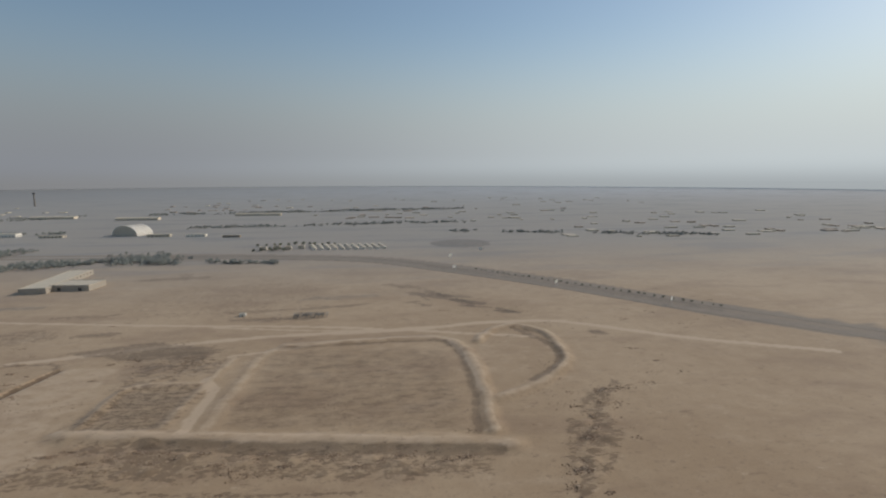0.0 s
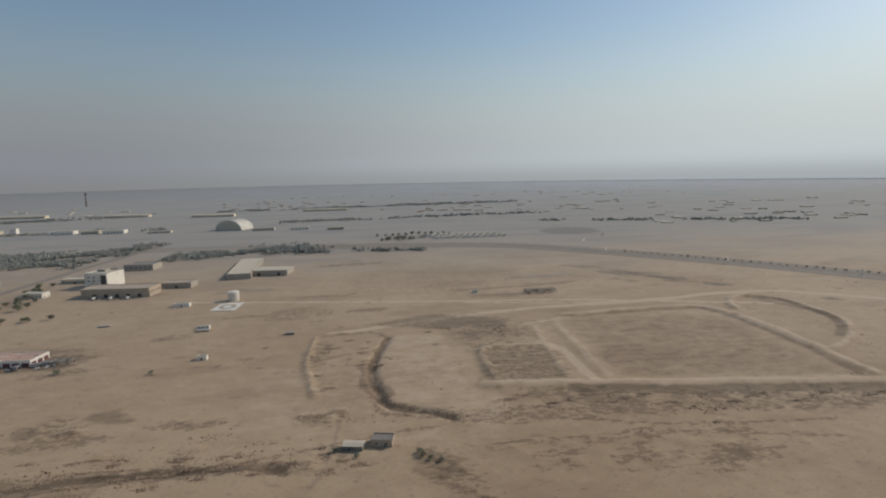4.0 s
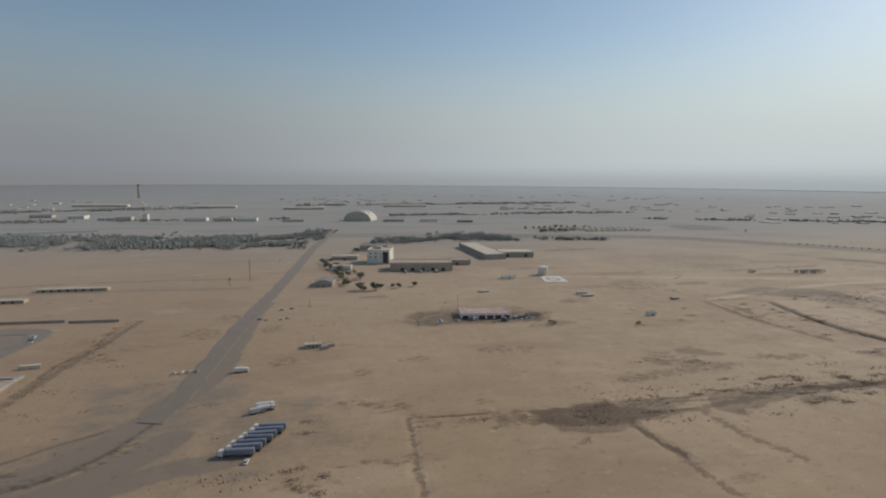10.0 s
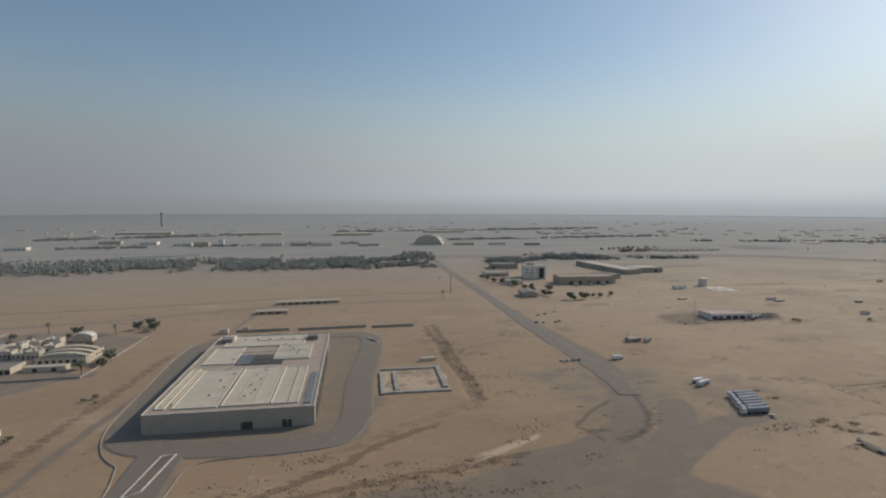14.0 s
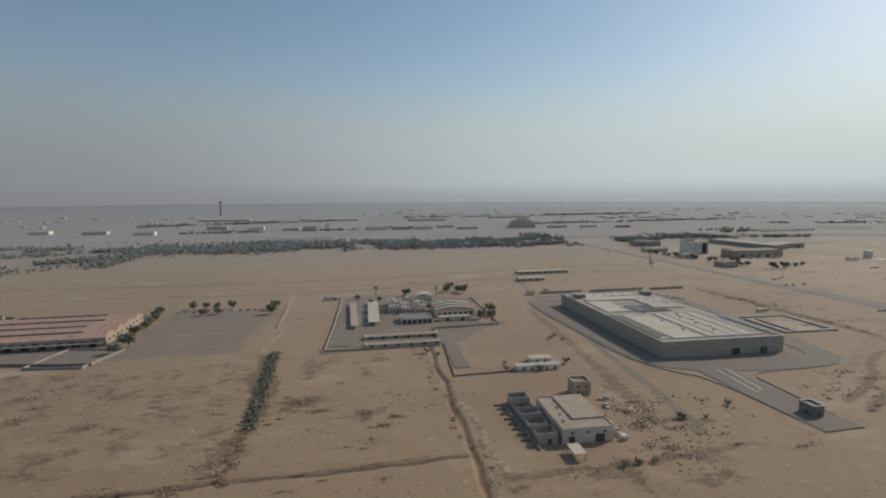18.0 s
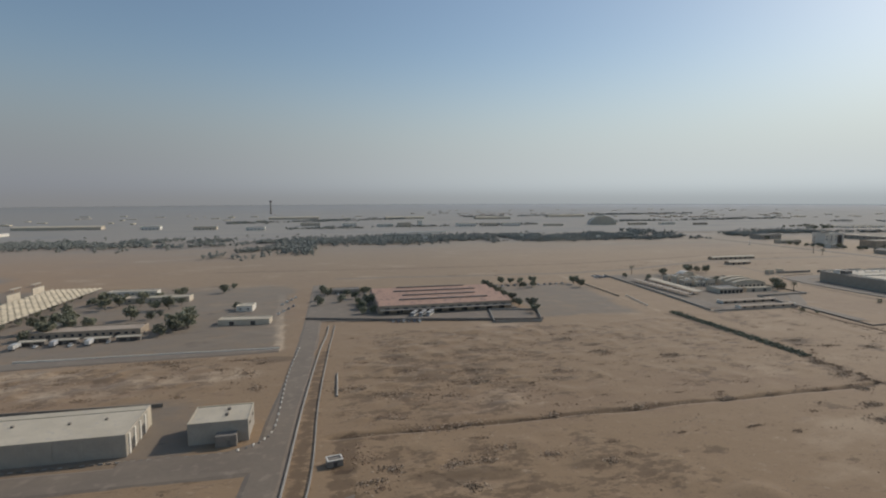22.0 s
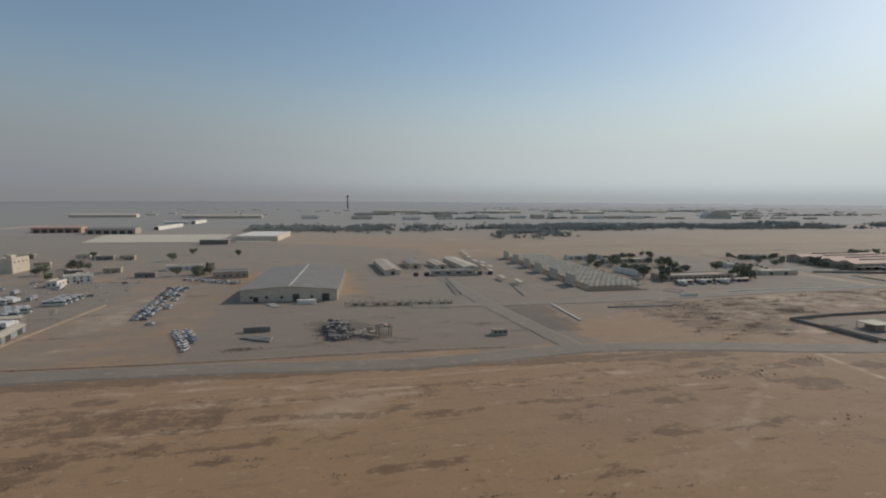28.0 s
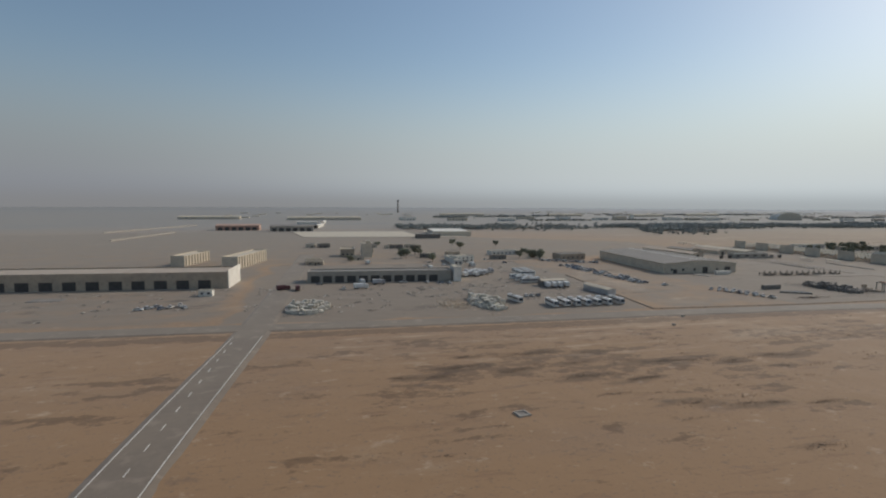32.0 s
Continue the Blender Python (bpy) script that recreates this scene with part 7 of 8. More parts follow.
sweep("boundary_wall", [(-1766, 181), (-1767, 226)], [(-0.2, 0), (-0.2, 1.6), (0.2, 1.6), (0.2, 0)], CONC_DARK, "dark yard wall", "wall", curved=False)
sweep("boundary_wall", [(-1760, 182), (-1761, 212)], [(-0.2, 0), (-0.2, 1.0), (0.2, 1.0), (0.2, 0)], CONCRETE, "low pale yard wall", "wall", curved=False)
sweep("boundary_wall", [(-1767, 226), (-1735, 229), (-1700, 229), (-1640, 226)], [(-0.2, 0), (-0.2, 1.6), (0.2, 1.6), (0.2, 0)], CONC_DARK, "dark yard wall", "wall", curved=False)
gate = thing("gate_canopy", "flat pale canopy on thin posts over a gatehouse in the yard", "canopy", (-1742, 201, 0), -1)
box("roof", gate, ROOF_PALE, (0, 0, 3.1), (11.5, 10.5, 0.45))
for px in (-5.2, 0, 5.2):
    for py in (-4.8, 4.8):
        box("post", gate, CONCRETE, (px, py, 0), (0.28, 0.28, 3.1))
box("gatehouse", gate, GREY_WALL, (1.5, 1.2, 0), (5, 5.5, 2.7), label="small grey gatehouse under the canopy")
box("plinth", gate, CONC_DARK, (0, 0, 0), (11, 10, 0.18))
for k, q in enumerate(smooth_line([(-1770, 180.6), (-1700, 179.5), (-1657, 179.2), (-1631, 178.7), (-1607, 178), (-1597, 183.4), (-1593, 194), (-1592.4, 217), (-1592, 255), (-1589, 300)], 2.6)):
    ks = box("kerb_stone", None, (CONC_DARK if k % 2 else (CONCRETE if q.x < -1605 else WHITE)), (q.x, q.y, 0.2), (1.4 if q.x < -1605 else 0.55, 0.4 if q.x < -1605 else 1.6, 0.3 if q.x < -1605 else 0.5))
    tagged(ks, "painted kerb stone along the road", "kerb", "painted kerb stones")
kiosk = block("kiosk", "small concrete pump kiosk with a white roof rim", "kiosk", -1571.5, 162.5, 5, 3.6, 1.9, CONC_DARK, CONC_DARK, 10, 0.2, band=WHITE, doors=(("s", 0, 1.2, 1.6),))
pit([(-1574, 158.5), (-1568, 157)], 4, 0.8, 1.0)
for x, y in ((-1739, 190), (-1727, 186), (-1707, 181), (-1701, 181)):
    pm = thing("lamp_post", "thin dark yard post", "post", (x, y, 0), 0, "yard posts")
    part("pole", cyl_mesh(0.14, 5, METAL, 8, 0.08, "z", "pole"), pm)
    box("footing", pm, CONCRETE, (0, 0, 0), (0.6, 0.6, 0.3))

# parking shades: long white ridges side by side
def shade(x):
    root = thing("carport", "long white ridged parking shade roof", "parking shade", (x, 431, 0), -2.9, "rows of parking shades")
    for k in range(28):
        y = -101.5 + 7.4 * k
        part("roof_panel", CACHE["shade"], root, "", (0, y, 3.3 + 0.1 * ((k * 5) % 3)))
        if k % 2:
            box("post", root, METAL, (0, y - 3.4, 0), (0.25, 0.25, 3.6))


CACHE["shade"] = prism_mesh([(-1.75, 0), (0, 0.9), (1.75, 0), (1.65, -0.12), (0, 0.75), (-1.65, -0.12)], 6.0, SHADE_CLOTH, "y", "roof_panel")
for k in range(10):
    shade(-1821.5 + 4.3 * k)
slab_area("parking_yard", [(-1832, 328), (-1785, 324), (-1773, 534), (-1819, 538)], ASPHALT, "dark asphalt parking under the shades")
for x, y in ((-1832, 352), (-1830.5, 384), (-1828.5, 420), (-1826, 452), (-1824, 486), (-1822, 520)):
    fin = thing("screen_wall", "tall pale free-standing screen wall", "wall", (x, y, 0), -3.5, "pale screen walls")
    box("slab", fin, CREAM, (0, 0, 0.4), (0.7, 17, 7.9))
    box("plinth", fin, CONC_DARK, (0, 0, 0), (1.1, 17.6, 0.4))
    box("coping", fin, CONCRETE, (0, 0, 8.3), (0.9, 17.2, 0.2))

shrubs([(-1782 + (k % 2) * 3, 340 + 12 * k) for k in range(15)], 81)
grove([(-1766 + 7 * k, 430 + (k * 29 % 60)) for k in range(12)], 82, 4)
grove([(-1678, 358), (-1670, 362), (-1662, 366), (-1675, 370), (-1742, 362), (-1725, 372), (-1640, 420), (-1700, 500), (-1660, 520), (-1690, 410), (-1705, 400)], 83, 3)
block("long_house", "long low tan building with a row of awnings", "building", -1720, 362, 64, 15, 4, TAN_WALL, ROOF_TAN, -1, 0.4, win=(("s", 14, 1.4, 1.8, 1.4),), doors=(("s", -20, 2, 2.4), ("s", 18, 2, 2.4)))
for k in range(4):
    gable("awning_shed", "pale-roofed open vehicle awning", "awning", -1742 + 17 * k, 343, 13, 4, 2.6, 0.4, CONC_DARK, ROOF_PALE, 0, doors=(("s", -3, 4, 2.2), ("s", 3, 4, 2.2)))
for x, y, sc in ((-1747, 402, 1.3), (-1751, 410, 1.2), (-1751, 467, 1.2), (-1753, 354, 1.2), (-1755, 375, 1.3), (-1750, 388, 1.2), (-1722, 470, 1.1), (-1709, 401, 1.2), (-1696, 399, 1.1), (-1669, 395, 1.1), (-1676, 349, 1.2), (-1669, 360, 1.5), (-1664, 368, 1.4), (-1672, 366, 1.3), (-1664, 499, 1.4), (-1693, 433, 1.2), (-1702, 430, 1.0), (-1744, 362, 1.2), (-1736, 374, 1.2), (-1740, 440, 1.1), (-1735, 455, 1.1)):
    place(TREES[int(-x + y) % 4], x, y, (x * 13) % 360, sc)
block("long_house", "small white-roofed house behind trees", "building", -1752, 400, 10, 30, 4, WHITE, ROOF_PALE, 10, 0.4, win=(("e", 5, 1.4, 1.4, 1.2),))
block("long_house", "low pale building in the planted yard", "building", -1710, 470, 50, 12, 4, CREAM, ROOF_PALE, -2, 0.4, win=(("s", 9, 1.4, 1.6, 1.3),))
block("long_house", "low pale building at the back of the yard", "building", -1740, 505, 40, 10, 4, WHITE, ROOF_PALE, -2, 0.4, win=(("s", 7, 1.4, 1.6, 1.3),))
for k in range(6):
    place([TRUCK, CAR_W, TRUCK_G, PICKUP][k % 4], -1748 + 9.4 * k, 336 + (k % 3) * 1.5, 90 + 7 * (k % 2))
for k in range(8):
    place(CARS[k % 6], -1608 + 3 * (k % 4), 395 + 9 * k, 85)

# ---- last stretch: sheds, dark warehouse, car lot, bus yard ----
for x, y, w, d, rf in ((-1956, 465, 13, 75, ROOF_TAN), (-1930, 481, 11, 36, ROOF_GREY), (-1885, 474, 13, 74, ROOF_PALE), (-1908, 470, 10, 40, ROOF_TAN)):
    gable("store_shed", "long low store shed with a dusty roof", "shed", x, y, w, d, 4, 1.2, CREAM, rf, 2, "y", doors=(("s", 0, 3, 3),), win=(("e", 6, 1.6, 1.6, 1.2),))
block("store_shed", "low grey store with a white edge", "shed", -1905, 420, 36, 9, 4, GREY_WALL, ROOF_GREY, -3, 0.4, band=WHITE, doors=tuple(("s", -32 + 9 * k, 4, 3) for k in range(8)))
wh = gable("dark_warehouse", "large warehouse with a dark low-pitched roof and pale walls", "warehouse", -2027, 384, 58, 108, 7.2, 2.2, CREAM, ROOF_GREY, -5, "y", 0.8, win=(("s", 6, 1.8, 1.6, 1.6),), doors=(("s", 4, 4, 4.5), ("s", 22, 4.5, 4.5), ("s", -20, 3, 3)), ribs=16)
box("ridge_cap", wh, WHITE, (0, 0, 9.3), (0.9, 108, 0.3))
for k in range(7):
    box("pilaster", wh, CREAM, (29.2, -48 + 16 * k, 0), (0.6, 1.2, 7.2))
container(-2021, 320, -4, WHITE, "white shipping container by the warehouse door", 11)
container(-2042, 257, 2, CONC_DARK, "dark grey shipping container in the yard", 12)
tagged(box("ramp", None, CONCRETE, (-2040, 318, 0), (5, 12, 0.5), 25), "pale concrete ramp by the warehouse", "ramp")
block("site_cabin", "low grey cabin by the yard corner", "cabin", -1930, 229.5, 7, 4, 2.6, GREY_WALL, ROOF_TAN, -6, 0.1, win=(("s", 3, 1.2, 1.4, 1.0),))
for k in range(15):
    rack = thing("steel_rack", "dark rusty steel storage rack along an old fence line", "rack", (-1997 + 4.3 * k, 310 - 0.5 * k, 0), -7, "storage racks")
    for px, hh in ((-1.6, 2.4 + (k * 7 % 4) * 0.4), (1.6, 2.6 + (k * 5 % 4) * 0.35)):
        box("post", rack, CONC_DARK, (px, 0, 0), (0.3, 0.5, hh))
    box("shelf", rack, BRUSH, (0, 0, 1.3), (3.2, 1.1, 0.25))
    if k % 3:
        box("load", rack, [CONC_DARK, ROOF_GREY, ROOF_TAN][k % 3], (0.1 * (k % 5), 0, 0.05), (2.5, 1.0, 1.1))
heaps([(x, y, 2.2, 1.0, 70) for x, y in row_of((-1996, 307), (-1938, 301), 26)], 92, "brush and posts along an old fence line", 0.8, BRUSH, CONC_DARK)
r_lot = random.Random(17)
for k in range(18):
    t = k / 17
    for j in range(2):
        if r_lot.random() < 0.85:
            place(CARS[r_lot.randrange(6)], -2114 + 42 * t, 428 - 26 * t + 7 * j + r_lot.uniform(-0.8, 0.8), 80 + r_lot.uniform(-9, 9))
for k in range(30):
    t = k / 29
    for j in range(3):
        if r_lot.random() < (0.75, 0.8, 0.5)[j] * (1.15 - 0.6 * t):
            place(CARS[r_lot.randrange(6)], -2115 + 9 * t + 5.2 * j + r_lot.uniform(-0.6, 0.6), 389 - 106 * t + r_lot.uniform(-1, 1), r_lot.uniform(-12, 12))
for k in range(15):
    place(CARS[r_lot.randrange(6)], -2079 + 2.4 * (k % 9) * 0.6 + 5 * (k // 9), 262 - 3.8 * (k % 9) + r_lot.uniform(-1, 1), 60 + r_lot.uniform(-20, 20))
for x in (-2194, -2187.5, -2182, -2176.5, -2171, -2165.5, -2158.5):
    place(BUS, x, 236, -90 + 4 * math.sin(x), 1.0)
place(BUS, -2208, 250, -80)
gable("bus_canopy", "grey steel canopy over a parking bay", "canopy", -2150, 268, 5, 24, 3.2, 0.6, METAL, ROOF_PALE, 6, "y", doors=(("e", -6, 5, 2.6), ("e", 6, 5, 2.6)))
for k in range(5):
    place(BUS, -2176 + (k % 2) * 3, 308 + 5 * k, 3)
for k in range(4):
    place(BUS, -2164 + 0.5 * k, 342 + 6 * k, 4)
gable("vehicle_shed", "open vehicle shed with a pale roof", "shed", -2166, 297, 16, 6, 3.4, 0.6, CONC_DARK, ROOF_PALE, 2, doors=(("s", -5, 4, 3), ("s", 0, 4, 3), ("s", 5, 4, 3)))
for k in range(4):
    place(TRUCK, -2172 + 4 * k, 290, 80)
work = block("workshop", "long grey workshop with open bays painted dark", "workshop", -2268, 338, 92, 14, 6.5, GREY_WALL, ROOF_GREY, -5, 0.5, band=CONCRETE, doors=tuple(("s", -41 + 7.5 * k, 5.5, 4.2) for k in range(11)))
block("workshop_end", "white end block of the workshop", "workshop", -2219, 331, 5, 16, 9, WHITE, ROOF_PALE, -5, 0.4)
for k, (x, y) in enumerate(((-2307, 326), (-2281, 323), (-2271, 321), (-2293, 305), (-2283, 306), (-2240, 322), (-2232, 318), (-2227, 315), (-2255, 324))):
    place([CAR_G, TRUCK, TRUCK_G, PICKUP, TRUCK, CAR_W, CAR_G, CAR_W, PICKUP][k], x, y, 5 + 90 * (k % 2))
for x, y, a in ((-2327, 308, 20), (-2319, 306, 95)):
    place(TRUCK_R, x, y, a)
for k in range(6):
    place(TRUCK_G if k % 2 else TRUCK, -2217 + 4 * k, 345 + 4 * (k % 2), 92)
hall_l = block("long_hall", "very long tan hall with dark bays and an end wall painted sunlit white", "hall", -2433, 343, 150, 30, 9.0, TAN_WALL, ROOF_TAN, -4, 0.6, doors=tuple(("s", -70 + 12 * k, 7, 5) for k in range(12)))
# sunlight on the end painted as white; the shaded front stays tan
box("end_panel", hall_l, WHITE, (75.2, 0, 0), (0.5, 30, 11), label="end wall painted white as sunlit")
for x, y, w, d, h, n, turn in ((-2366, 446, 12, 64, 9, 12, -13), (-2411, 462, 11, 44, 8, 9, -13)):
    b = block("buttressed_hall", "narrow cream hall with a row of wall buttresses", "hall", x, y, w, d, h, CREAM, ROOF_PALE, turn, 0.6)
    for k in range(n):
        box("buttress", b, CREAM, (w / 2 + 0.4, -d / 2 + (k + 0.5) * d / n, 0), (0.8, 1.1, h + 0.4))
pb = block("pale_block", "tall narrow cream building with a blank lit side wall", "building", -2264, 503, 10, 24, 12, CREAM, ROOF_PALE, -2, 0.6, win=(("e", 4, 8.4, 1.4, 1.2),))
box("stair_tower", pb, CREAM, (1, -6, 12), (4, 6, 3), label="cream stair tower")
block("pale_block", "lower cream building beside the tall one", "building", -2282, 506, 13, 20, 7, TAN_WALL, ROOF_PALE, -2, 0.5, win=(("s", 3, 1.5, 1.6, 1.4), ("e", 5, 1.5, 1.6, 1.4)))
block("long_white_house", "long low white house with a row of dark windows", "house", -2195, 434, 7, 46, 4, WHITE, ROOF_PALE, -3, 0.4, win=(("e", 9, 1.2, 1.5, 1.6), ("s", 2, 1.2, 1.5, 1.6)))
grove([(-2230, 518), (-2224, 512), (-2213, 507), (-2217, 500), (-2105, 483), (-2110, 488), (-2211, 443)], 193, 2)
block("house", "white house with dark windows by the yard", "house", -2188, 432, 18, 12, 5.5, WHITE, ROOF_PALE, 20, 0.5, win=(("s", 4, 1.3, 1.5, 1.4), ("s", 4, 3.8, 1.5, 1.0), ("e", 3, 1.3, 1.5, 1.4)), doors=(("s", 0, 1.3, 2.2),))
block("house", "pale flat house near trees", "house", -2130, 492, 28, 10, 4, WHITE, ROOF_PALE, 8, 0.4, win=(("s", 6, 1.3, 1.5, 1.3),))
block("house", "pale block house behind the car lot", "house", -2083, 440, 26, 14, 5, TAN_WALL, ROOF_GREY, 6, 0.4, win=(("s", 5, 1.5, 1.5, 1.3), ("e", 3, 1.5, 1.5, 1.3)))
grove([(-2112, 446), (-2106, 450), (-2236, 470), (-2232, 474), (-2205, 468), (-2285, 455), (-2160, 560)], 93, 4)
block("terminal_hall", "wide white-roofed hall on the airfield", "hall", -2100, 850, 60, 110, 7, CREAM, WHITE, -6, 0.4, group="airfield halls")
block("terminal_hall", "long low white-roofed hall with a dark front", "hall", -2154, 752, 36, 12, 6, CONC_DARK, WHITE, -2, 0.3, band=WHITE, group="airfield halls")
for a, b in (((-2319, 1078), (-2307, 1209)), ((-2306, 1311), (-2301, 1408)), ((-2367, 1310), (-2318, 1311))):
    sweep("pier_roof", [a, b], [(-4, 0), (-4, 6), (0, 7), (4, 6), (4, 0)], WHITE, "long white-roofed boarding pier", "pier", curved=False)
for x, y, w, wl2, rf in ((-2459, 1034, 76, ROOF_RED, ROOF_RED), (-2360, 990, 76, GREY_WALL, ROOF_GREY)):
    gable("terminal_hall", "long dark airfield hall with closed doors", "hall", x, y, w, 30, 9, 2.5, wl2, rf, 0, doors=tuple(("s", -w / 2 + 8 + 12 * k, 8, 6) for k in range(6)), group="airfield halls")
for k in range(4):
    sweep("road_marking", [(-2231.2, 206.8 + 2.6 * k), (-2219.8, 205.2 + 2.6 * k)], [(-0.2, 0), (0.2, 0)], CONCRETE, "worn white crossing stripe on the road", "road marking", z=0.5, curved=False, group="crossing stripes")
# debris heap in the bus yard
heaps(((-2241, 247, 8, 13, 1300), (-2224, 247, 6, 16, 700), (-2312, 252, 9, 13, 500)), 94, "scrap and rubble heaped in the yard", 0.75, RUBBLE, ROOF_PALE)


def stacked_scrap(cx, cy, rx, ry, n, seed, material, label):
    """Old crates, dollies and vehicle bodies heaped side by side, too many to count."""
    r = random.Random(seed)
    v, f = [], []
    for _ in range(n):
        a, q = r.random() * 6.28, math.sqrt(r.random())
        x, y = cx + rx * q * math.cos(a), cy + ry * q * math.sin(a)
        w, d, h, t = r.uniform(0.8, 3.6), r.uniform(0.6, 1.9), r.uniform(0.5, 2.0), r.uniform(-0.25, 0.25) + (1.57 if r.random() < 0.3 else 0)
        z = 1.8 if r.random() < 0.3 * (1 - q) else 0.0
        k = len(v)
        for zz, c in ((z, 1.0), (z + h * 0.92, 1.0), (z + h, 0.93)):
            for sx, sy in ((-1, -1), (1, -1), (1, 1), (-1, 1)):
                lx, ly = sx * w / 2 * c, sy * d / 2 * c
                v.append((x + lx * math.cos(t) - ly * math.sin(t), y + lx * math.sin(t) + ly * math.cos(t), zz))
        f.append((k + 8, k + 9, k + 10, k + 11))
        for i in range(4):
            j = (i + 1) % 4
            f += [(k + i, k + j, k + 4 + j, k + 4 + i), (k + 4 + i, k + 4 + j, k + 8 + j, k + 8 + i)]
    tagged(new("scrap_stack", mesh_of("scrap_stack", v, f, material)), label, "scrap", kind="stuff")


stacked_scrap(-2224, 248, 7.5, 19, 300, 77, SCRAP, "pale crates, dollies and vehicle bodies stacked in the yard")
stacked_scrap(-2312, 252, 10, 15, 170, 78, SCRAP, "weathered crates and scrap stacked beside the road")
heaps(((-2004, 250, 7, 15, 1500), (-1991, 240, 6, 4, 500), (-2045, 228, 9, 3, 300)), 95, "scrap heaped in the warehouse yard", 0.8, BRUSH, CONC_DARK)
stacked_scrap(-2004, 250, 6.5, 18, 240, 79, CONC_DARK, "rusty machine parts and scrap heaped in the warehouse yard")
stacked_scrap(-1991, 241, 6, 5, 40, 80, ROOF_TAN, "tan crates and scrap beside the heap")
for x, y in ((-2137.2, 109.6), (-2019, 108), (-2258.5, 112.5)):
    pd = thing("well_cover", "white concrete manhole surround on the sand", "manhole", (x, y, 0), 12, "manhole surrounds")
    for q in (-1, 1):
        box("rim", pd, CONCRETE, (q * 1.35, 0, 0), (0.5, 3.2, 0.4))
        box("rim", pd, CONCRETE, (0, q * 1.35, 0), (2.2, 0.5, 0.39))
    box("cover", pd, CONC_DARK, (0, 0, 0.05), (2.18, 2.18, 0.12))
for x, y in ((-2147, 200), (-2162, 186)):
    tagged(box("marker_block", None, CONCRETE, (x, y, 0), (1.4, 0.9, 0.7), 8), "pale concrete marker block beside the road", "block", "marker blocks")
for k in range(7):
    place(CARS[k % 6], -2388 + 3.2 * k, 262 + (k * 3 % 8), 20 * k)
tagged(box("concrete_pad", None, CONC_DARK, (-2441, 298, 0), (16, 8, 0.3), -4), "weathered concrete pad beside the hall", "pad")
block("kiosk", "small white kiosk in the yard", "kiosk", -2366, 298, 7, 4, 3, WHITE, ROOF_PALE, -5, 0.2, win=(("s", 2, 1.2, 1.2, 1.0),))

# small shelters, gantry, pipes, yard clutter
for x, y in ((-1874, 385), (-1871, 424), (-1868, 454), (-1865, 490), (-1862, 524), (-1857, 554), (-1853, 581), (-1868, 365), (-1863, 448), (-1861, 476)):
    flat_canopy("small_shelter", "narrow white-roofed open shelter", x, y, 3.4, 15, 2.6, ROOF_PALE, -3, "small shelters", 5.0)
for a, b in (((-1925, 332), (-1920, 381)), ((-1882, 319), (-1874, 366))):
    sweep("kerb", [a, b], [(-0.3, 0), (-0.3, 0.6), (0.3, 0.6), (0.3, 0)], CONCRETE, "pale kerb along the lane", "kerb", curved=False)
fence = thing("wire_fence", "thin grey post fence along the lane", "fence", (0, 0, 0))
for k in range(26):
    box("post", fence, CONC_DARK, (-1923 + 6 * k / 25, 326 + 3 * k, 0), (0.2, 0.2, 2.2))
box("rail", fence, METAL, (-1920, 363.5, 2.0), (0.12, 75, 0.12), -4.5)
rig = thing("gantry_crane", "old rusty steel gantry frame in the yard", "gantry", (-1984, 236, 0), 10)
for x, y in ((-3, -2), (3, -2), (-3, 2), (3, 2)):
    box("leg", rig, CONC_DARK, (x, y, 0), (0.4, 0.4, 5))
for y in (-2, 2):
    box("beam", rig, CONC_DARK, (0, y, 5), (7, 0.5, 0.5))
box("hoist", rig, ROOF_RED, (1, 0, 4.9), (1.6, 4.4, 1.0))
for k in range(5):
    pp = part("scrap_pipe", cyl_mesh(0.45, 16 - k, CONCRETE, 10, None, "x", "scrap_pipe"), None, "", (-2041 + 0.4 * k, 241 + 1.1 * k, 0.45), -32 + 3 * k)
    tagged(pp, "long weathered pipe lying in the yard", "pipe", "pipes in the yard")
r_yard = random.Random(33)
for k in range(18):
    x, y = r_yard.uniform(-2318, -2140), r_yard.uniform(345, 480)
    if abs(x + 2268) < 50 and y < 352:
        continue
    place([CAR_W, TRUCK, CARS[3], CARS[4], PICKUP, TRUCK_G][k % 6], x, y, 90 * (k % 4) + r_yard.uniform(-9, 9))
for k in range(14):
    x, y = r_yard.uniform(-2320, -2100), r_yard.uniform(430, 620)
    block("shed", "small flat-roofed shed in the airport yards", "shed", x, y, r_yard.uniform(7, 16), r_yard.uniform(5, 9), r_yard.uniform(2.8, 4.2), [CREAM, TAN_WALL, CONC_DARK][k % 3], ROOF_PALE if k % 3 else ROOF_GREY, r_yard.uniform(-8, 8), 0.3, win=(("s", 2, 1.2, 1.4, 1.0),), doors=(("s", 1, 1.2, 2.1),), group="yard sheds")
grove([(r_yard.uniform(-2330, -2090), r_yard.uniform(450, 640)) for _ in range(4)], 96, 4)
grove([(-2113 + 3 * (k % 4), 457 + 4 * (k // 4)) for k in range(8)], 99, 3)
scatter("rubble", ((-1565, 168, 7, 8, 160), (-1520, 240, 40, 50, 420), (-1480, 210, 40, 20, 220), (-1450, 290, 50, 26, 260), (-1545, 300, 20, 24, 160)), ROCK, 0.8, "rubble and brush heaps in the empty plot", "rubble", 97)
scatter("scrub", ((-1510, 250, 50, 56, 420), (-1660, 120, 60, 36, 320), (-1740, 110, 50, 30, 260)), BRUSH, 0.7, "dry brush clumps in the empty plot", "scrub", 98)

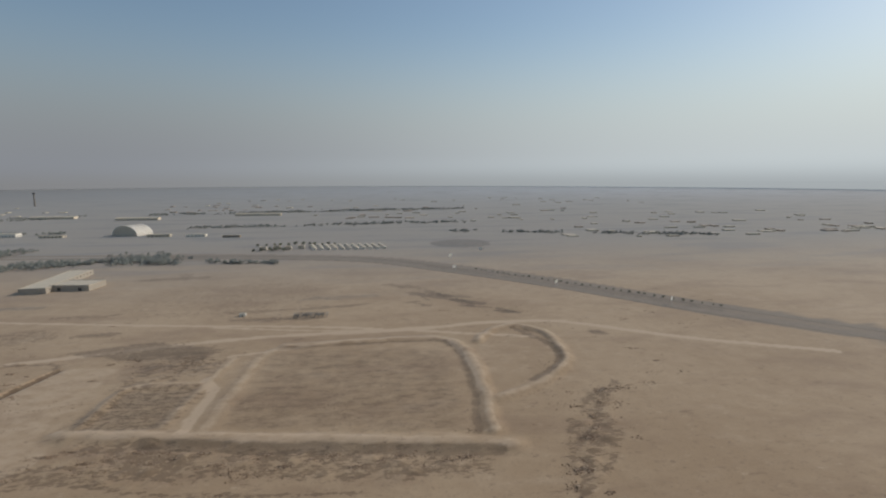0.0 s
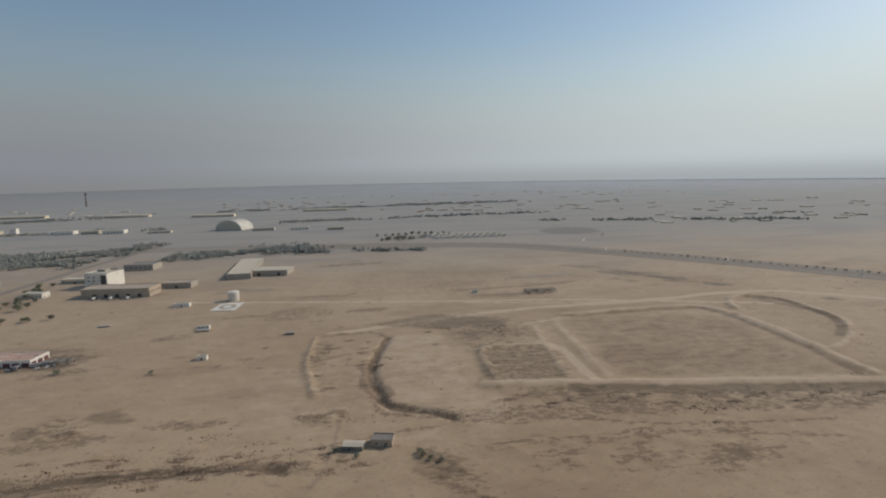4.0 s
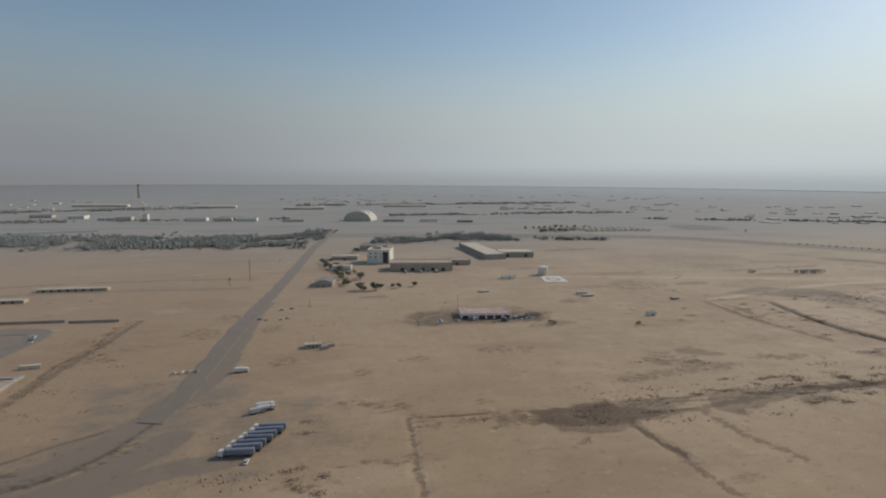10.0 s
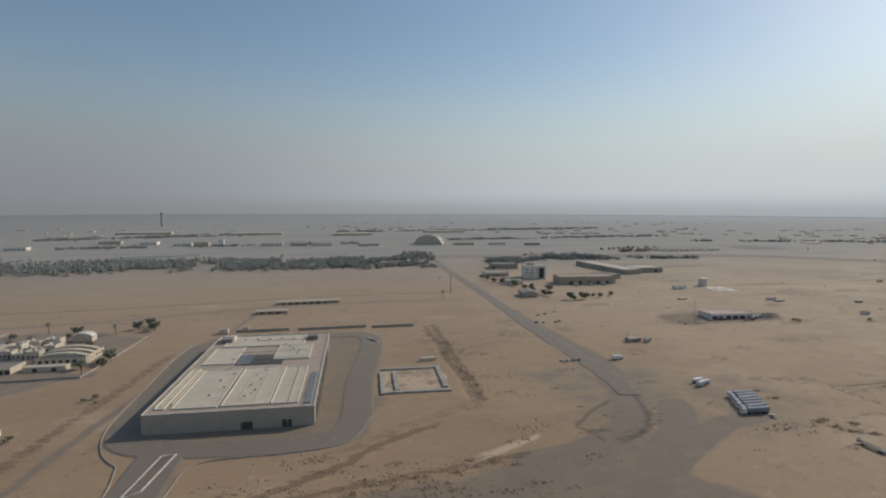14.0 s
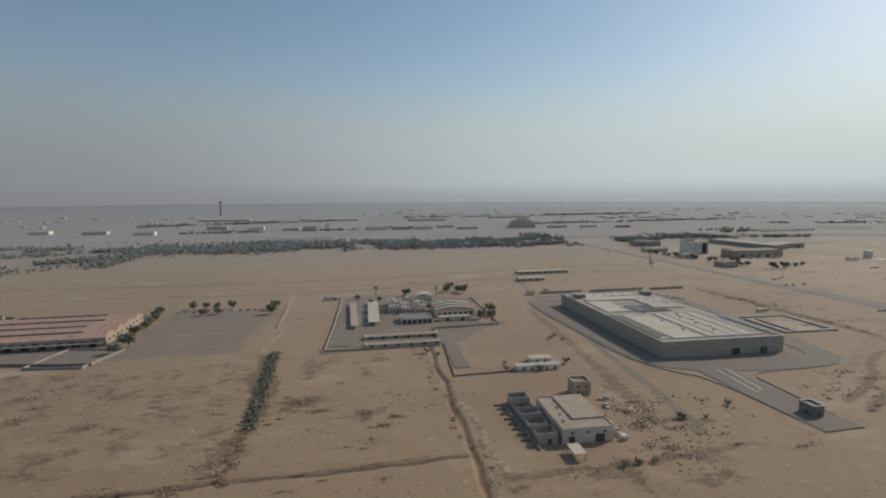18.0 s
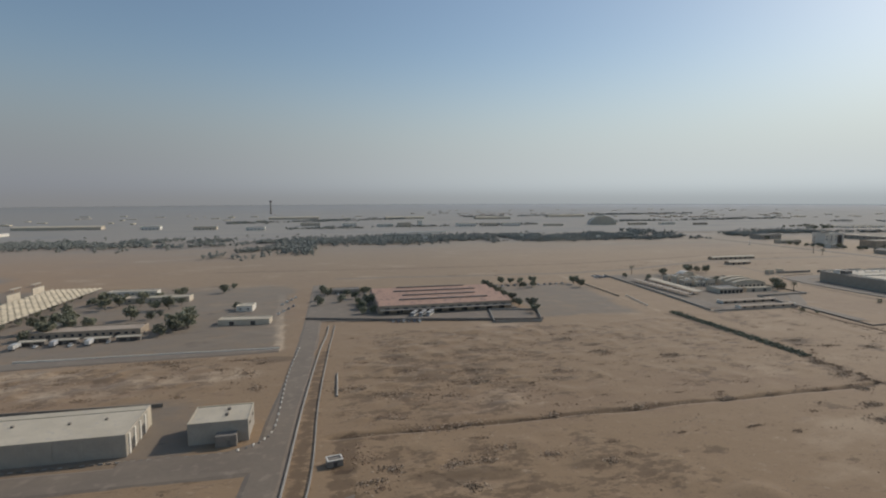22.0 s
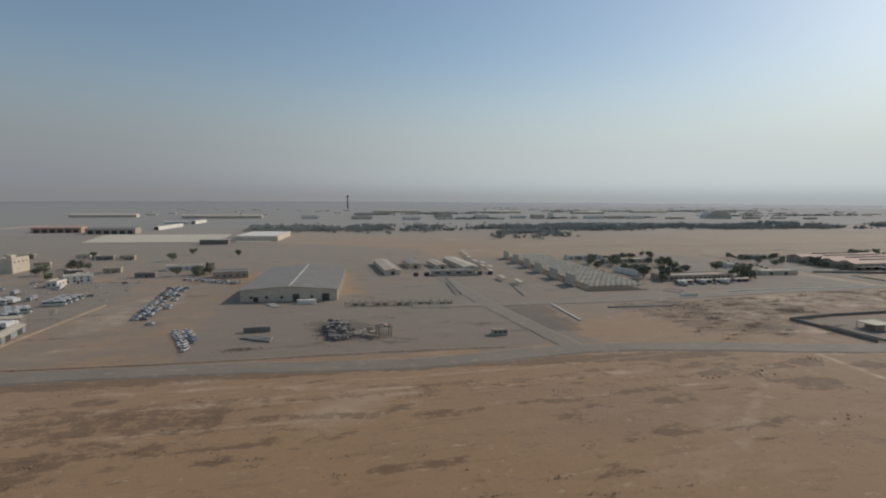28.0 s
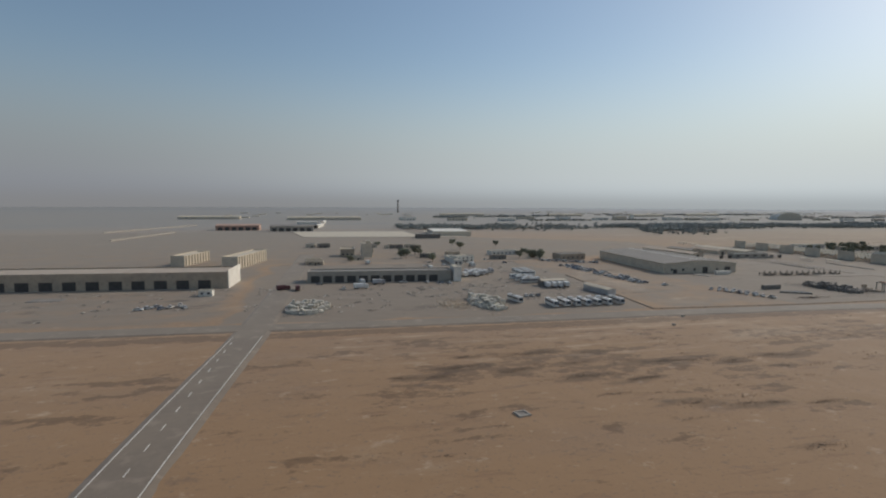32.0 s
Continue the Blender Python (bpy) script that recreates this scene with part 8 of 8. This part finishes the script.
heaps([(x, y, 5 + (k * 7 % 6), 2.5 + (k * 5 % 4), 110 + 60 * (k % 4)) for k, (x, y) in enumerate(((-1504, 228), (-1521, 211), (-1478, 257), (-1551, 194), (-1558, 145), (-1532, 130), (-1536, 152), (-1431, 285), (-1511, 271), (-1556, 265), (-1514, 161), (-1527, 183), (-1494, 209), (-1536, 283), (-1391, 241), (-1500, 153), (-1560, 230), (-1545, 250), (-1480, 290), (-1460, 230), (-1440, 310), (-1530, 235), (-1522, 182), (-1538, 181), (-1490, 275), (-1410, 300)))], 201, "rubble dumped in small heaps on the empty plot", 0.6)
heaps([(-1735 + 26 * math.sin(k * 2.3), 128 + 22 * math.sin(k * 1.7), 5 + k % 5, 1.6 + k % 3, 130) for k in range(22)], 202, "broken ground and brush south of the road", 0.6, BRUSH)
heaps([(-1800 + 90 * math.sin(k * 1.9) ** 3 + 60, 262 + 22 * math.sin(k * 2.7), 5 + k % 6, 1.5 + k % 3, 90) for k in range(26)], 203, "rubble on the strip behind the warehouses", 0.75, BRUSH)
heaps(((-1660, 290, 20, 3, 300), (-1640, 276, 10, 5, 300), (-1612, 262, 8, 8, 300), (-1605, 240, 5, 8, 200), (-1618, 285, 12, 4, 300)), 204, "rubble along the strip by the lane", 0.7)
heaps([(-395 + 9 * k, 254 + 6 * math.sin(k * 2.2), 6, 3, 150) for k in range(12)] + [(-505 + 11 * k, 258 + 5 * math.sin(k * 1.3), 6, 2.5, 150) for k in range(10)], 205, "broken rock along the damp track", 0.6)
heaps([(-200 + 13 * k, 312 - 1.9 * k + 7 * math.sin(k * 2.1), 9, 4, 160) for k in range(20)], 206, "broken rock below the basin bank", 0.8)
heaps([(100 + 5 * k, 245 + 9 * k + 6 * math.sin(k * 1.7), 5, 6, 110) for k in range(15)], 207, "broken rock strewn in a dry gully", 0.9)
heaps([(-1150 + 25 * k, 162 + 10 * math.sin(k * 2.9), 9, 3, 150) for k in range(11)] + [(-1010 + 11 * k, 200 + 14 * math.sin(k * 1.9), 7, 5, 160) for k in range(10)], 208, "rubble strewn by the barn and hall", 0.5)
heaps([(-905 + 4 * math.sin(k), 290 + 15 * k, 4, 7, 130) for k in range(12)], 209, "rubble along the old ditch", 0.6)
heaps([(-1229 + 3.2 * math.sin(k), 160 + 9 * k, 2.2, 4, 60) for k in range(19)] + [(-1560 + 22 * k, 181 + math.sin(k), 8, 1.8, 60) for k in range(15)], 211, "clods and brush along the shallow ditches", 0.5, BRUSH)
heaps([(-2080, 137, 9, 5, 260), (-2071, 164, 12, 3, 220), (-2042, 158, 5, 6, 200), (-2050, 150, 8, 2, 120), (-2106, 157, 5, 3, 120), (-2079, 128, 8, 2, 140), (-2036, 131, 6, 1.5, 90), (-2100, 112, 5, 1.5, 90), (-2150, 155, 14, 3, 160), (-2190, 140, 10, 2, 120), (-2230, 120, 9, 1.5, 120), (-2260, 160, 14, 2, 140)], 210, "stones and low scrub on red soil", 0.24, ROCK)

heaps([(-1806 + (k * 37 % 66), 236 + (k * 23 % 52), 4 + k % 4, 1.8 + k % 3, 120) for k in range(34)], 212, "rubble and dry brush dumped behind the road", 0.55, BRUSH)
r_bus = random.Random(71)
for k in range(5):
    place([BUS, TRUCK, BUS][k % 3], -2203 + 3.2 * (k % 5) + r_bus.uniform(-0.6, 0.6), 356 - 13 * (k // 5) + r_bus.uniform(-1, 1), 92)
for k in range(3):
    place(CARS[k % 6], -2197 + 3.4 * (k % 6), 262 - 9 * (k // 6), 90 + r_bus.uniform(-10, 10))

heaps([(-1560 + (k * 47 % 165), 196 + (k * 31 % 118), 2.5 + k % 4, 1.2 + k % 2, 50) for k in range(60)], 213, "small rubble heaps scattered over the plot", 0.5)
heaps([(-1040 + 9 * k, 178 + 26 * math.sin(0.11 * k) + 2 * math.sin(k * 2.1), 4.5, 1.8, 90) for k in range(15)], 214, "rubble lining the edge of the paved junction", 0.6)

heaps(((-588, 242, 20, 7, 900), (-570, 252, 14, 3, 300), (-545, 240, 14, 4, 300), (-608, 240, 10, 4, 250), (-590, 228, 6, 7, 200), (-640, 246, 22, 4, 300)), 215, "wet clods and brush in the damp hollow", 0.6, BRUSH, RUBBLE)

heaps([(x, y, 6 + k % 4, 3 + k % 3, 160) for k, (x, y) in enumerate([(-343, 441), (-313, 456), (-300, 421), (-299, 393), (-333, 376), (-286, 390), (-295, 352), (-394, 423), (-413, 409), (-439, 250), (-425, 274), (-392, 268), (-368, 268), (-324, 307), (-311, 305), (-315, 262), (-294, 249), (-312, 245)])], 216, "broken clods round the eroded basin edge", 0.7)

heaps([(-1838 + (k * 29 % 89), 195 + (k * 17 % 87), 5 + k % 5, 2 + k % 2, 110) for k in range(40)], 217, "dry brush and rubble on the waste strip", 0.5, BRUSH)

heaps([(x, y, 4.5 + k % 4, 2.2 + k % 3, 170) for k, (x, y) in enumerate(((-1501, 242), (-1501, 225), (-1534, 249), (-1537, 274), (-1431, 284), (-1389, 241), (-1465, 220), (-1547, 218), (-1558, 227), (-1421, 269), (-1495, 275), (-1485, 238), (-1511, 293), (-1448, 182), (-1486, 182), (-1560, 149), (-1553, 155), (-1523, 154), (-1485, 145), (-1534, 154), (-1531, 140), (-1514, 292), (-1504, 224), (-1543, 214), (-1548, 192), (-1514, 271), (-1568, 228), (-1553, 136)))], 218, "dumped rubble and brush heaps on the empty plot", 0.75, BRUSH)
heaps([(x, y, 5 + k % 3, 3 + k % 3, 230) for k, (x, y) in enumerate(((-1299, 250), (-1324, 212), (-1330, 194), (-1338, 177), (-1353, 162), (-1364, 149), (-1268, 229), (-1290, 140), (-1424, 257), (-1406, 181)))], 219, "dark brush and clods on the plain", 0.7, BRUSH)
heaps([(x, y, 6 + k % 4, 2.5 + k % 3, 200) for k, (x, y) in enumerate(((-1802, 274), (-1802, 238), (-1797, 220), (-1766, 267), (-1781, 154), (-1786, 147), (-1756, 141), (-1736, 149), (-1735, 136), (-1754, 153), (-1606, 278), (-1653, 288), (-1627, 271)))], 220, "dumped clods and dry brush beside the road", 0.6, BRUSH)
heaps([(x, y, 5 + k % 3, 1.6 + 0.4 * (k % 3), 190) for k, (x, y) in enumerate(((-2268, 150), (-2260, 160), (-2242, 160), (-2250, 143), (-2218, 157), (-2231, 135), (-2218, 129), (-2196, 143), (-2176, 139), (-2158, 142), (-2213, 110), (-2201, 107), (-2192, 106), (-2179, 104), (-2203, 84)))], 221, "low dark scrub on red soil", 0.24, ROCK, BRUSH)
heaps([(x, y, 7 + k % 4, 1.3 + 0.5 * (k % 3), 170) for k, (x, y) in enumerate(((-2232, 161), (-2228, 147), (-2229, 135), (-2246, 145), (-2261, 151), (-2209, 146), (-2199, 143), (-2188, 142), (-2212, 130), (-2177, 137), (-2151, 140), (-2283, 144), (-2272, 143), (-2238, 159)))], 223, "dry dark scrub streaked over red soil", 0.26, ROCK, BRUSH)

heaps([(x, y, rx, ry, n) for x, y, rx, ry, n in ((-448, 274, 5, 3, 160), (-439, 276, 6, 3, 240), (-426, 269, 6, 3, 240), (-441, 250, 6, 2, 200), (-446, 237, 7, 3, 240), (-434, 240, 8, 4, 360), (-425, 235, 6, 3, 200), (-392, 269, 7, 4, 300), (-391, 262, 6, 2, 160), (-391, 278, 6, 3, 160), (-363, 266, 8, 3, 200), (-401, 243, 6, 2, 140), (-473, 310, 7, 4, 300), (-473, 277, 6, 3, 120), (-411, 405, 5, 3, 160), (-403, 382, 5, 2, 120), (-459, 400, 3, 2, 120), (-332, 310, 5, 3, 160), (-318, 269, 7, 3, 200), (-377, 223, 4, 2, 120), (-328, 437, 9, 3, 240), (-340, 410, 7, 2, 160), (-321, 351, 5, 2, 120))], 224, "broken rock and spoil beside the damp hollow", 0.75, ROCK, RUBBLE)
heaps([(x, y, 4, 2.6, 130) for x, y in ((-739, 211), (-736, 204), (-733, 198), (-723, 205), (-724, 192), (-734, 213), (-733, 245), (-735, 258))], 225, "dumped rubble beside the lorry park", 0.7, ROCK, RUBBLE)
for x, y, w, d, h in ((-458, 513, 13, 5, 1.6), (-370, 487, 8, 5, 2.2), (-566, 549, 12, 5, 1.4)):
    slab = thing("spoil_slab", "low broken concrete slab lying on the sand", "slab", (x, y, 0), 5, "concrete slabs")
    box("slab", slab, CONCRETE, (0, 0, h * 0.6), (w, d, h * 0.4))
    box("footing", slab, CONC_DARK, (0.3, 0.2, 0), (w * 0.9, d * 0.85, h * 0.6))

r_plot = random.Random(57)
heaps([(r_plot.uniform(-1560, -1260), r_plot.uniform(125, 320), r_plot.uniform(3, 8), r_plot.uniform(0.8, 2.2), 45) for _ in range(110)], 226, "small brown clods strewn over the plain", 0.55, ROCK, BRUSH)
heaps([(r_plot.uniform(-2300, -1860), r_plot.uniform(95, 185), r_plot.uniform(4, 10), r_plot.uniform(0.6, 1.6), 40) for _ in range(90)], 227, "low scrub streaks on red soil", 0.3, ROCK, BRUSH)

r_junk = random.Random(91)
for x0, x1, y0, y1, n in ((-2262, -2205, 270, 312, 60), (-2205, -2150, 250, 330, 60), (-2340, -2270, 235, 320, 50), (-2500, -2350, 240, 318, 40), (-2220, -2140, 345, 430, 60)):
    stuff = []
    for _ in range(n):
        x, y = r_junk.uniform(x0, x1), r_junk.uniform(y0, y1)
        stuff.append((x, y, r_junk.uniform(1.2, 3.2), r_junk.uniform(0.6, 1.3), 10))
    heaps(stuff, 300 + n + int(-x0) % 50, "boxes, tyres and spares left about the yards", 0.95, CONC_DARK, SCRAP)

# ---- stones and scrub ----
scatter("stones", ((150, 335, 26, 60, 260), (110, 255, 14, 26, 120), (182, 372, 16, 16, 90), (95, 372, 26, 12, 60), (-60, 288, 80, 14, 240), (-170, 300, 50, 16, 200), (40, 320, 20, 30, 60), (-120, 270, 60, 14, 120), (230, 420, 40, 60, 140)),
        ROCK, 1.1, "loose broken stones on the sand", "stones", 101)
scatter("scrub", ((110, 560, 90, 110, 260), (-20, 620, 160, 60, 240), (-200, 480, 70, 40, 260), (300, 520, 120, 60, 220), (-50, 420, 130, 70, 60), (120, 430, 40, 60, 40), (-240, 380, 40, 80, 60), (330, 650, 120, 80, 200)),
        BRUSH, 0.9, "dry dark desert scrub", "scrub", 102)
scatter("stones", ((-290, 390, 16, 80, 220), (-405, 255, 40, 9, 150), (-350, 250, 30, 10, 120), (-395, 290, 22, 10, 70), (-310, 300, 20, 12, 90), (-345, 275, 20, 8, 80), (-504, 262, 60, 14, 220), (-420, 270, 60, 10, 160), (-560, 240, 50, 12, 180), (-752, 209, 16, 10, 60), (-250, 300, 30, 12, 90)),
        ROCK, 1.0, "loose broken stones along tracks", "stones", 103)
scatter("scrub", ((-500, 290, 120, 40, 160), (-300, 420, 90, 90, 240), (-180, 420, 60, 70, 220), (-450, 420, 120, 60, 120), (-350, 560, 150, 80, 240), (-600, 440, 60, 20, 120), (-640, 560, 90, 60, 140), (-420, 470, 60, 30, 60), (-520, 225, 50, 30, 80)),
        BRUSH, 0.9, "dry dark desert scrub", "scrub", 104)
scatter("stones", ((-905, 380, 10, 100, 260), (-880, 380, 22, 70, 160), (-900, 220, 30, 18, 90), (-940, 180, 40, 30, 180), (-1000, 205, 40, 20, 160), (-1150, 190, 22, 50, 220), (-1050, 170, 40, 20, 60), (-800, 240, 60, 50, 120), (-860, 300, 50, 60, 120)),
        ROCK, 0.9, "loose broken stones and rubble", "stones", 105)
scatter("scrub", ((-900, 390, 24, 100, 200), (-1000, 210, 60, 24, 160), (-1150, 180, 30, 40, 120), (-1230, 240, 10, 90, 90), (-1100, 560, 200, 30, 160), (-860, 260, 60, 80, 120), (-1300, 560, 200, 40, 160)),
        BRUSH, 0.9, "dry dark desert scrub", "scrub", 106)
scatter("scrub", ((-1420, 250, 150, 60, 420), (-1290, 250, 50, 60, 200), (-1260, 150, 60, 30, 120), (-1410, 140, 160, 36, 260)),
        BRUSH, 0.6, "dry dark desert scrub", "scrub", 107)
scatter("stones", ((-1430, 260, 150, 60, 420), (-1290, 280, 40, 40, 160), (-1520, 270, 60, 60, 260), (-1550, 160, 20, 30, 120), (-1270, 190, 40, 50, 160), (-1400, 150, 160, 30, 160)),
        RUBBLE, 0.55, "pale stones strewn over rough ground", "stones", 108)
scatter("scrub", ((-1690, 262, 90, 34, 420), (-1790, 262, 40, 30, 220), (-1720, 130, 90, 34, 300), (-1820, 140, 60, 40, 160), (-1620, 130, 20, 40, 80)), BRUSH, 0.8, "dry dark desert scrub", "scrub", 109)
scatter("stones", ((-1740, 262, 50, 34, 320), (-1680, 265, 60, 24, 160), (-1780, 265, 30, 24, 160), (-1740, 125, 70, 36, 160), (-1820, 120, 30, 30, 40)), RUBBLE, 0.55, "pale stones strewn over rough ground", "stones", 110)
scatter("scrub", ((-2000, 130, 130, 40, 160), (-2160, 150, 120, 30, 160), (-2060, 190, 200, 8, 160), (-1900, 130, 60, 40, 90)), BRUSH, 0.42, "low dry scrub on red soil", "scrub", 111)
scatter("stones", ((-2100, 130, 260, 50, 120), (-1990, 118, 30, 5, 60)), ROCK, 0.35, "small stones on red soil", "stones", 112)
scatter("stones", ((-1000, 560, 300, 60, 200), (-1400, 600, 300, 60, 160), (-700, 440, 120, 100, 200)), ROCK, 0.8, "scattered stones on the plain", "stones", 113)

# ---- ground sheet ----
def value_noise(x, y, size, seed):
    """Smooth random field of the given grain over the plan."""
    r = np.random.RandomState(seed).rand(257, 257)
    u, v = (x / size) % 256, (y / size) % 256
    i, j = u.astype(int), v.astype(int)
    a, b = u - i, v - j
    a, b = a * a * (3 - 2 * a), b * b * (3 - 2 * b)
    return (r[j, i] * (1 - a) + r[j, i + 1] * a) * (1 - b) + (r[j + 1, i] * (1 - a) + r[j + 1, i + 1] * a) * b - 0.5


def ground_sheet():
    xs = np.concatenate([np.linspace(-16000, -2700, 14), np.arange(-2600, -1240, 2.5), np.arange(-1240, -1212, 1.0), np.arange(-1211, 470, 2.5), np.linspace(500, 1000, 21), np.linspace(1300, 14000, 14)])
    ys = np.concatenate([np.linspace(-2500, 0, 6), np.arange(50, 175, 2.5), np.arange(176, 187, 1.0), np.arange(188, 340, 2.5), np.arange(340, 700, 4.0), np.linspace(705, 1500, 70), np.linspace(1600, 16000, 20)])
    X, Y = np.meshgrid(xs, ys)
    H = np.zeros_like(X)
    layers = {k: np.zeros_like(X) for k in ("dark", "pale", "grey", "rough", "darkened")}
    WX = X + 9 * value_noise(X, Y, 26, 1) + 5 * value_noise(X, Y, 9, 2)
    WY = Y + 7 * value_noise(X, Y, 22, 3) + 4 * value_noise(X, Y, 8, 4)
    for shape, pts, width, kind, strength in SOILS:
        p = np.array(pts, float)
        pad = width + 14
        i0, i1 = np.searchsorted(xs, [p[:, 0].min() - pad, p[:, 0].max() + pad])
        j0, j1 = np.searchsorted(ys, [p[:, 1].min() - pad, p[:, 1].max() + pad])
        if i0 >= i1 or j0 >= j1:
            continue
        full = 1.0 if (shape == "area" and width > 2) else 0.3
        x = X[j0:j1, i0:i1] * (1 - full) + WX[j0:j1, i0:i1] * full
        y = Y[j0:j1, i0:i1] * (1 - full) + WY[j0:j1, i0:i1] * full
        q = np.roll(p, -1, 0) if shape == "area" else p[1:]
        o = p if shape == "area" else p[:-1]
        d = np.full_like(x, 1e9)
        inside = np.zeros(x.shape, bool)
        for (ax, ay), (bx, by) in zip(o, q):
            ex, ey = bx - ax, by - ay
            s = np.clip(((x - ax) * ex + (y - ay) * ey) / max(1e-6, ex * ex + ey * ey), 0, 1)
            d = np.minimum(d, np.hypot(x - ax - s * ex, y - ay - s * ey))
            if shape == "area" and abs(ey) > 1e-9:
                inside ^= ((ay > y) != (by > y)) & (x < ax + (y - ay) / ey * ex)
        if kind == "pit":
            u = np.clip((d + 1.5 * value_noise(x, y, 9, 14)) / (width / 2), 0, 2)
            H[j0:j1, i0:i1] = np.minimum(H[j0:j1, i0:i1], -strength * np.clip(1.3 - 1.3 * u, 0, 1))
            continue
        if kind == "height":
            d = d + 2.5 * value_noise(x, y, 8, 11)
            rag = 1 + (0.35 if strength > 1.5 else 0.9) * value_noise(x, y, 17, 12) + 0.3 * value_noise(x, y, 5, 13)
            d = d + 0.5 * strength * (value_noise(x, y, 3.4, 15) + 0.6 * value_noise(x, y, 6, 16)) if strength > 2 else d
            u = np.clip(d / (width / 2), 0, 2)
            rise = np.clip(1.25 - 1.25 * u, 0, 1)
            if strength < 0:
                rise = 0.5 * np.clip(1 - np.abs(u - 1.3) * 2.2, 0, 1)
            H[j0:j1, i0:i1] = np.maximum(H[j0:j1, i0:i1], abs(strength) * rise * rag)
            continue
        if shape == "area":
            m = np.clip(0.5 + np.where(inside, d, -d) / max(width, 0.8), 0, 1)
        else:
            m = np.clip((width / 2 + 1.2 - d) / 2.4, 0, 1)
        layers[kind][j0:j1, i0:i1] = np.maximum(layers[kind][j0:j1, i0:i1], m * strength)
    lump = np.maximum(0, value_noise(X, Y, 7, 5) + 0.6 * value_noise(X, Y, 4, 6)) * 2.2
    H += layers["rough"] * lump
    near = np.clip((700 - Y) / 200, 0, 1) * np.clip((Y - 40) / 40, 0, 1)
    H += near * np.maximum(0, value_noise(X, Y, 17, 7) + 0.5 * value_noise(X, Y, 6, 8) - 0.28) * 0.9
    layers["dark"] = np.maximum(layers["dark"], np.clip(layers["rough"] * (0.35 + 1.6 * value_noise(X, Y, 9, 9)), 0, 0.75))
    h, w = X.shape
    me = bpy.data.meshes.new("ground")
    me.vertices.add(h * w)
    me.vertices.foreach_set("co", np.stack([X, Y, H], -1).astype(np.float32).ravel())
    a = (np.arange(h - 1)[:, None] * w + np.arange(w - 1)[None]).ravel()
    quads = np.stack([a, a + 1, a + w + 1, a + w], 1).astype(np.int32)
    me.loops.add(quads.size)
    me.loops.foreach_set("vertex_index", quads.ravel())
    me.polygons.add(len(quads))
    me.polygons.foreach_set("loop_start", np.arange(0, quads.size, 4, dtype=np.int32))
    me.update(calc_edges=True)
    me.polygons.foreach_set("use_smooth", np.ones(len(quads), bool))
    for k in ("dark", "pale", "grey", "darkened"):
        at = me.attributes.new("soil_" + k, "FLOAT", "POINT")
        at.data.foreach_set("value", layers[k].astype(np.float32).ravel())
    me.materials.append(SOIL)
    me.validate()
    tagged(new("ground", me), "dry sandy desert ground, tan to red-brown, haze-grey far off", "ground", kind="structure")


ground_sheet()


def backdrop():
    """Glowing sheet painted as haze far beyond everything, melting plain and sky together; it stands in a wide arc 4 km
    off.
    """
    m = bpy.data.materials.new("horizon_haze_glow")
    m.use_nodes = True
    n, l = m.node_tree.nodes, m.node_tree.links
    n.clear()
    where = n.new("ShaderNodeNewGeometry")
    s = n.new("ShaderNodeSeparateXYZ")
    l.new(where.outputs["Position"], s.inputs[0])

    def ramp(socket, lo, hi, a=0.0, b=1.0):
        r = n.new("ShaderNodeMapRange")
        r.interpolation_type = "SMOOTHSTEP"
        r.inputs["From Min"].default_value, r.inputs["From Max"].default_value = lo, hi
        r.inputs["To Min"].default_value, r.inputs["To Max"].default_value = a, b
        l.new(socket, r.inputs["Value"])
        return r.outputs["Result"]

    def blend(a, b, f):
        x = n.new("ShaderNodeMix")
        x.data_type = "RGBA"
        for name, c in (("A", a), ("B", b)):
            if isinstance(c, tuple):
                x.inputs[name].default_value = c
            else:
                l.new(c, x.inputs[name])
        l.new(f, x.inputs["Factor"])
        return x.outputs["Result"]

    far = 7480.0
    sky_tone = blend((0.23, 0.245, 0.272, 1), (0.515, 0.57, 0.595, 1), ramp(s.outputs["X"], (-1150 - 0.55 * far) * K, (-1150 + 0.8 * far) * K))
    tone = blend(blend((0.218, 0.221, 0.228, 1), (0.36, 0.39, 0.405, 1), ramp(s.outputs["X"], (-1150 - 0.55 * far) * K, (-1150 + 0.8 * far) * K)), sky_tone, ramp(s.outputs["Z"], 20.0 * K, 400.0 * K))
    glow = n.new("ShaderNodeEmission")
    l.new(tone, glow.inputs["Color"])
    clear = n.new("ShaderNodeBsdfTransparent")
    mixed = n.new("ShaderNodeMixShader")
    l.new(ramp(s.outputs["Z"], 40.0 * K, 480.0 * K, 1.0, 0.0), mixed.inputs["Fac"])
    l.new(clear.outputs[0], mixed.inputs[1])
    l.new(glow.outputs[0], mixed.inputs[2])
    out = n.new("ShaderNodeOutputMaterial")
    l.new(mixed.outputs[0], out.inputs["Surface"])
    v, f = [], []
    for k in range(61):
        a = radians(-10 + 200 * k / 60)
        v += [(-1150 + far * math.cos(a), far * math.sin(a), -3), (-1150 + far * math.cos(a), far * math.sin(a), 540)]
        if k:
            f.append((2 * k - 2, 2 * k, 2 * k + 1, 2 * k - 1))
    tagged(new("backdrop", mesh_of("backdrop", v, f, m)), "glowing sheet painted as grey haze over the far plain", "backdrop", kind="structure")


backdrop()

for m in MODELS:
    drop_model(m)

# shrink the whole plan by K
for ob in list(scene.objects):
    if ob.parent is None and ob.type in ("MESH", "EMPTY"):
        ob.matrix_basis = Matrix.Scale(K, 4) @ ob.matrix_basis
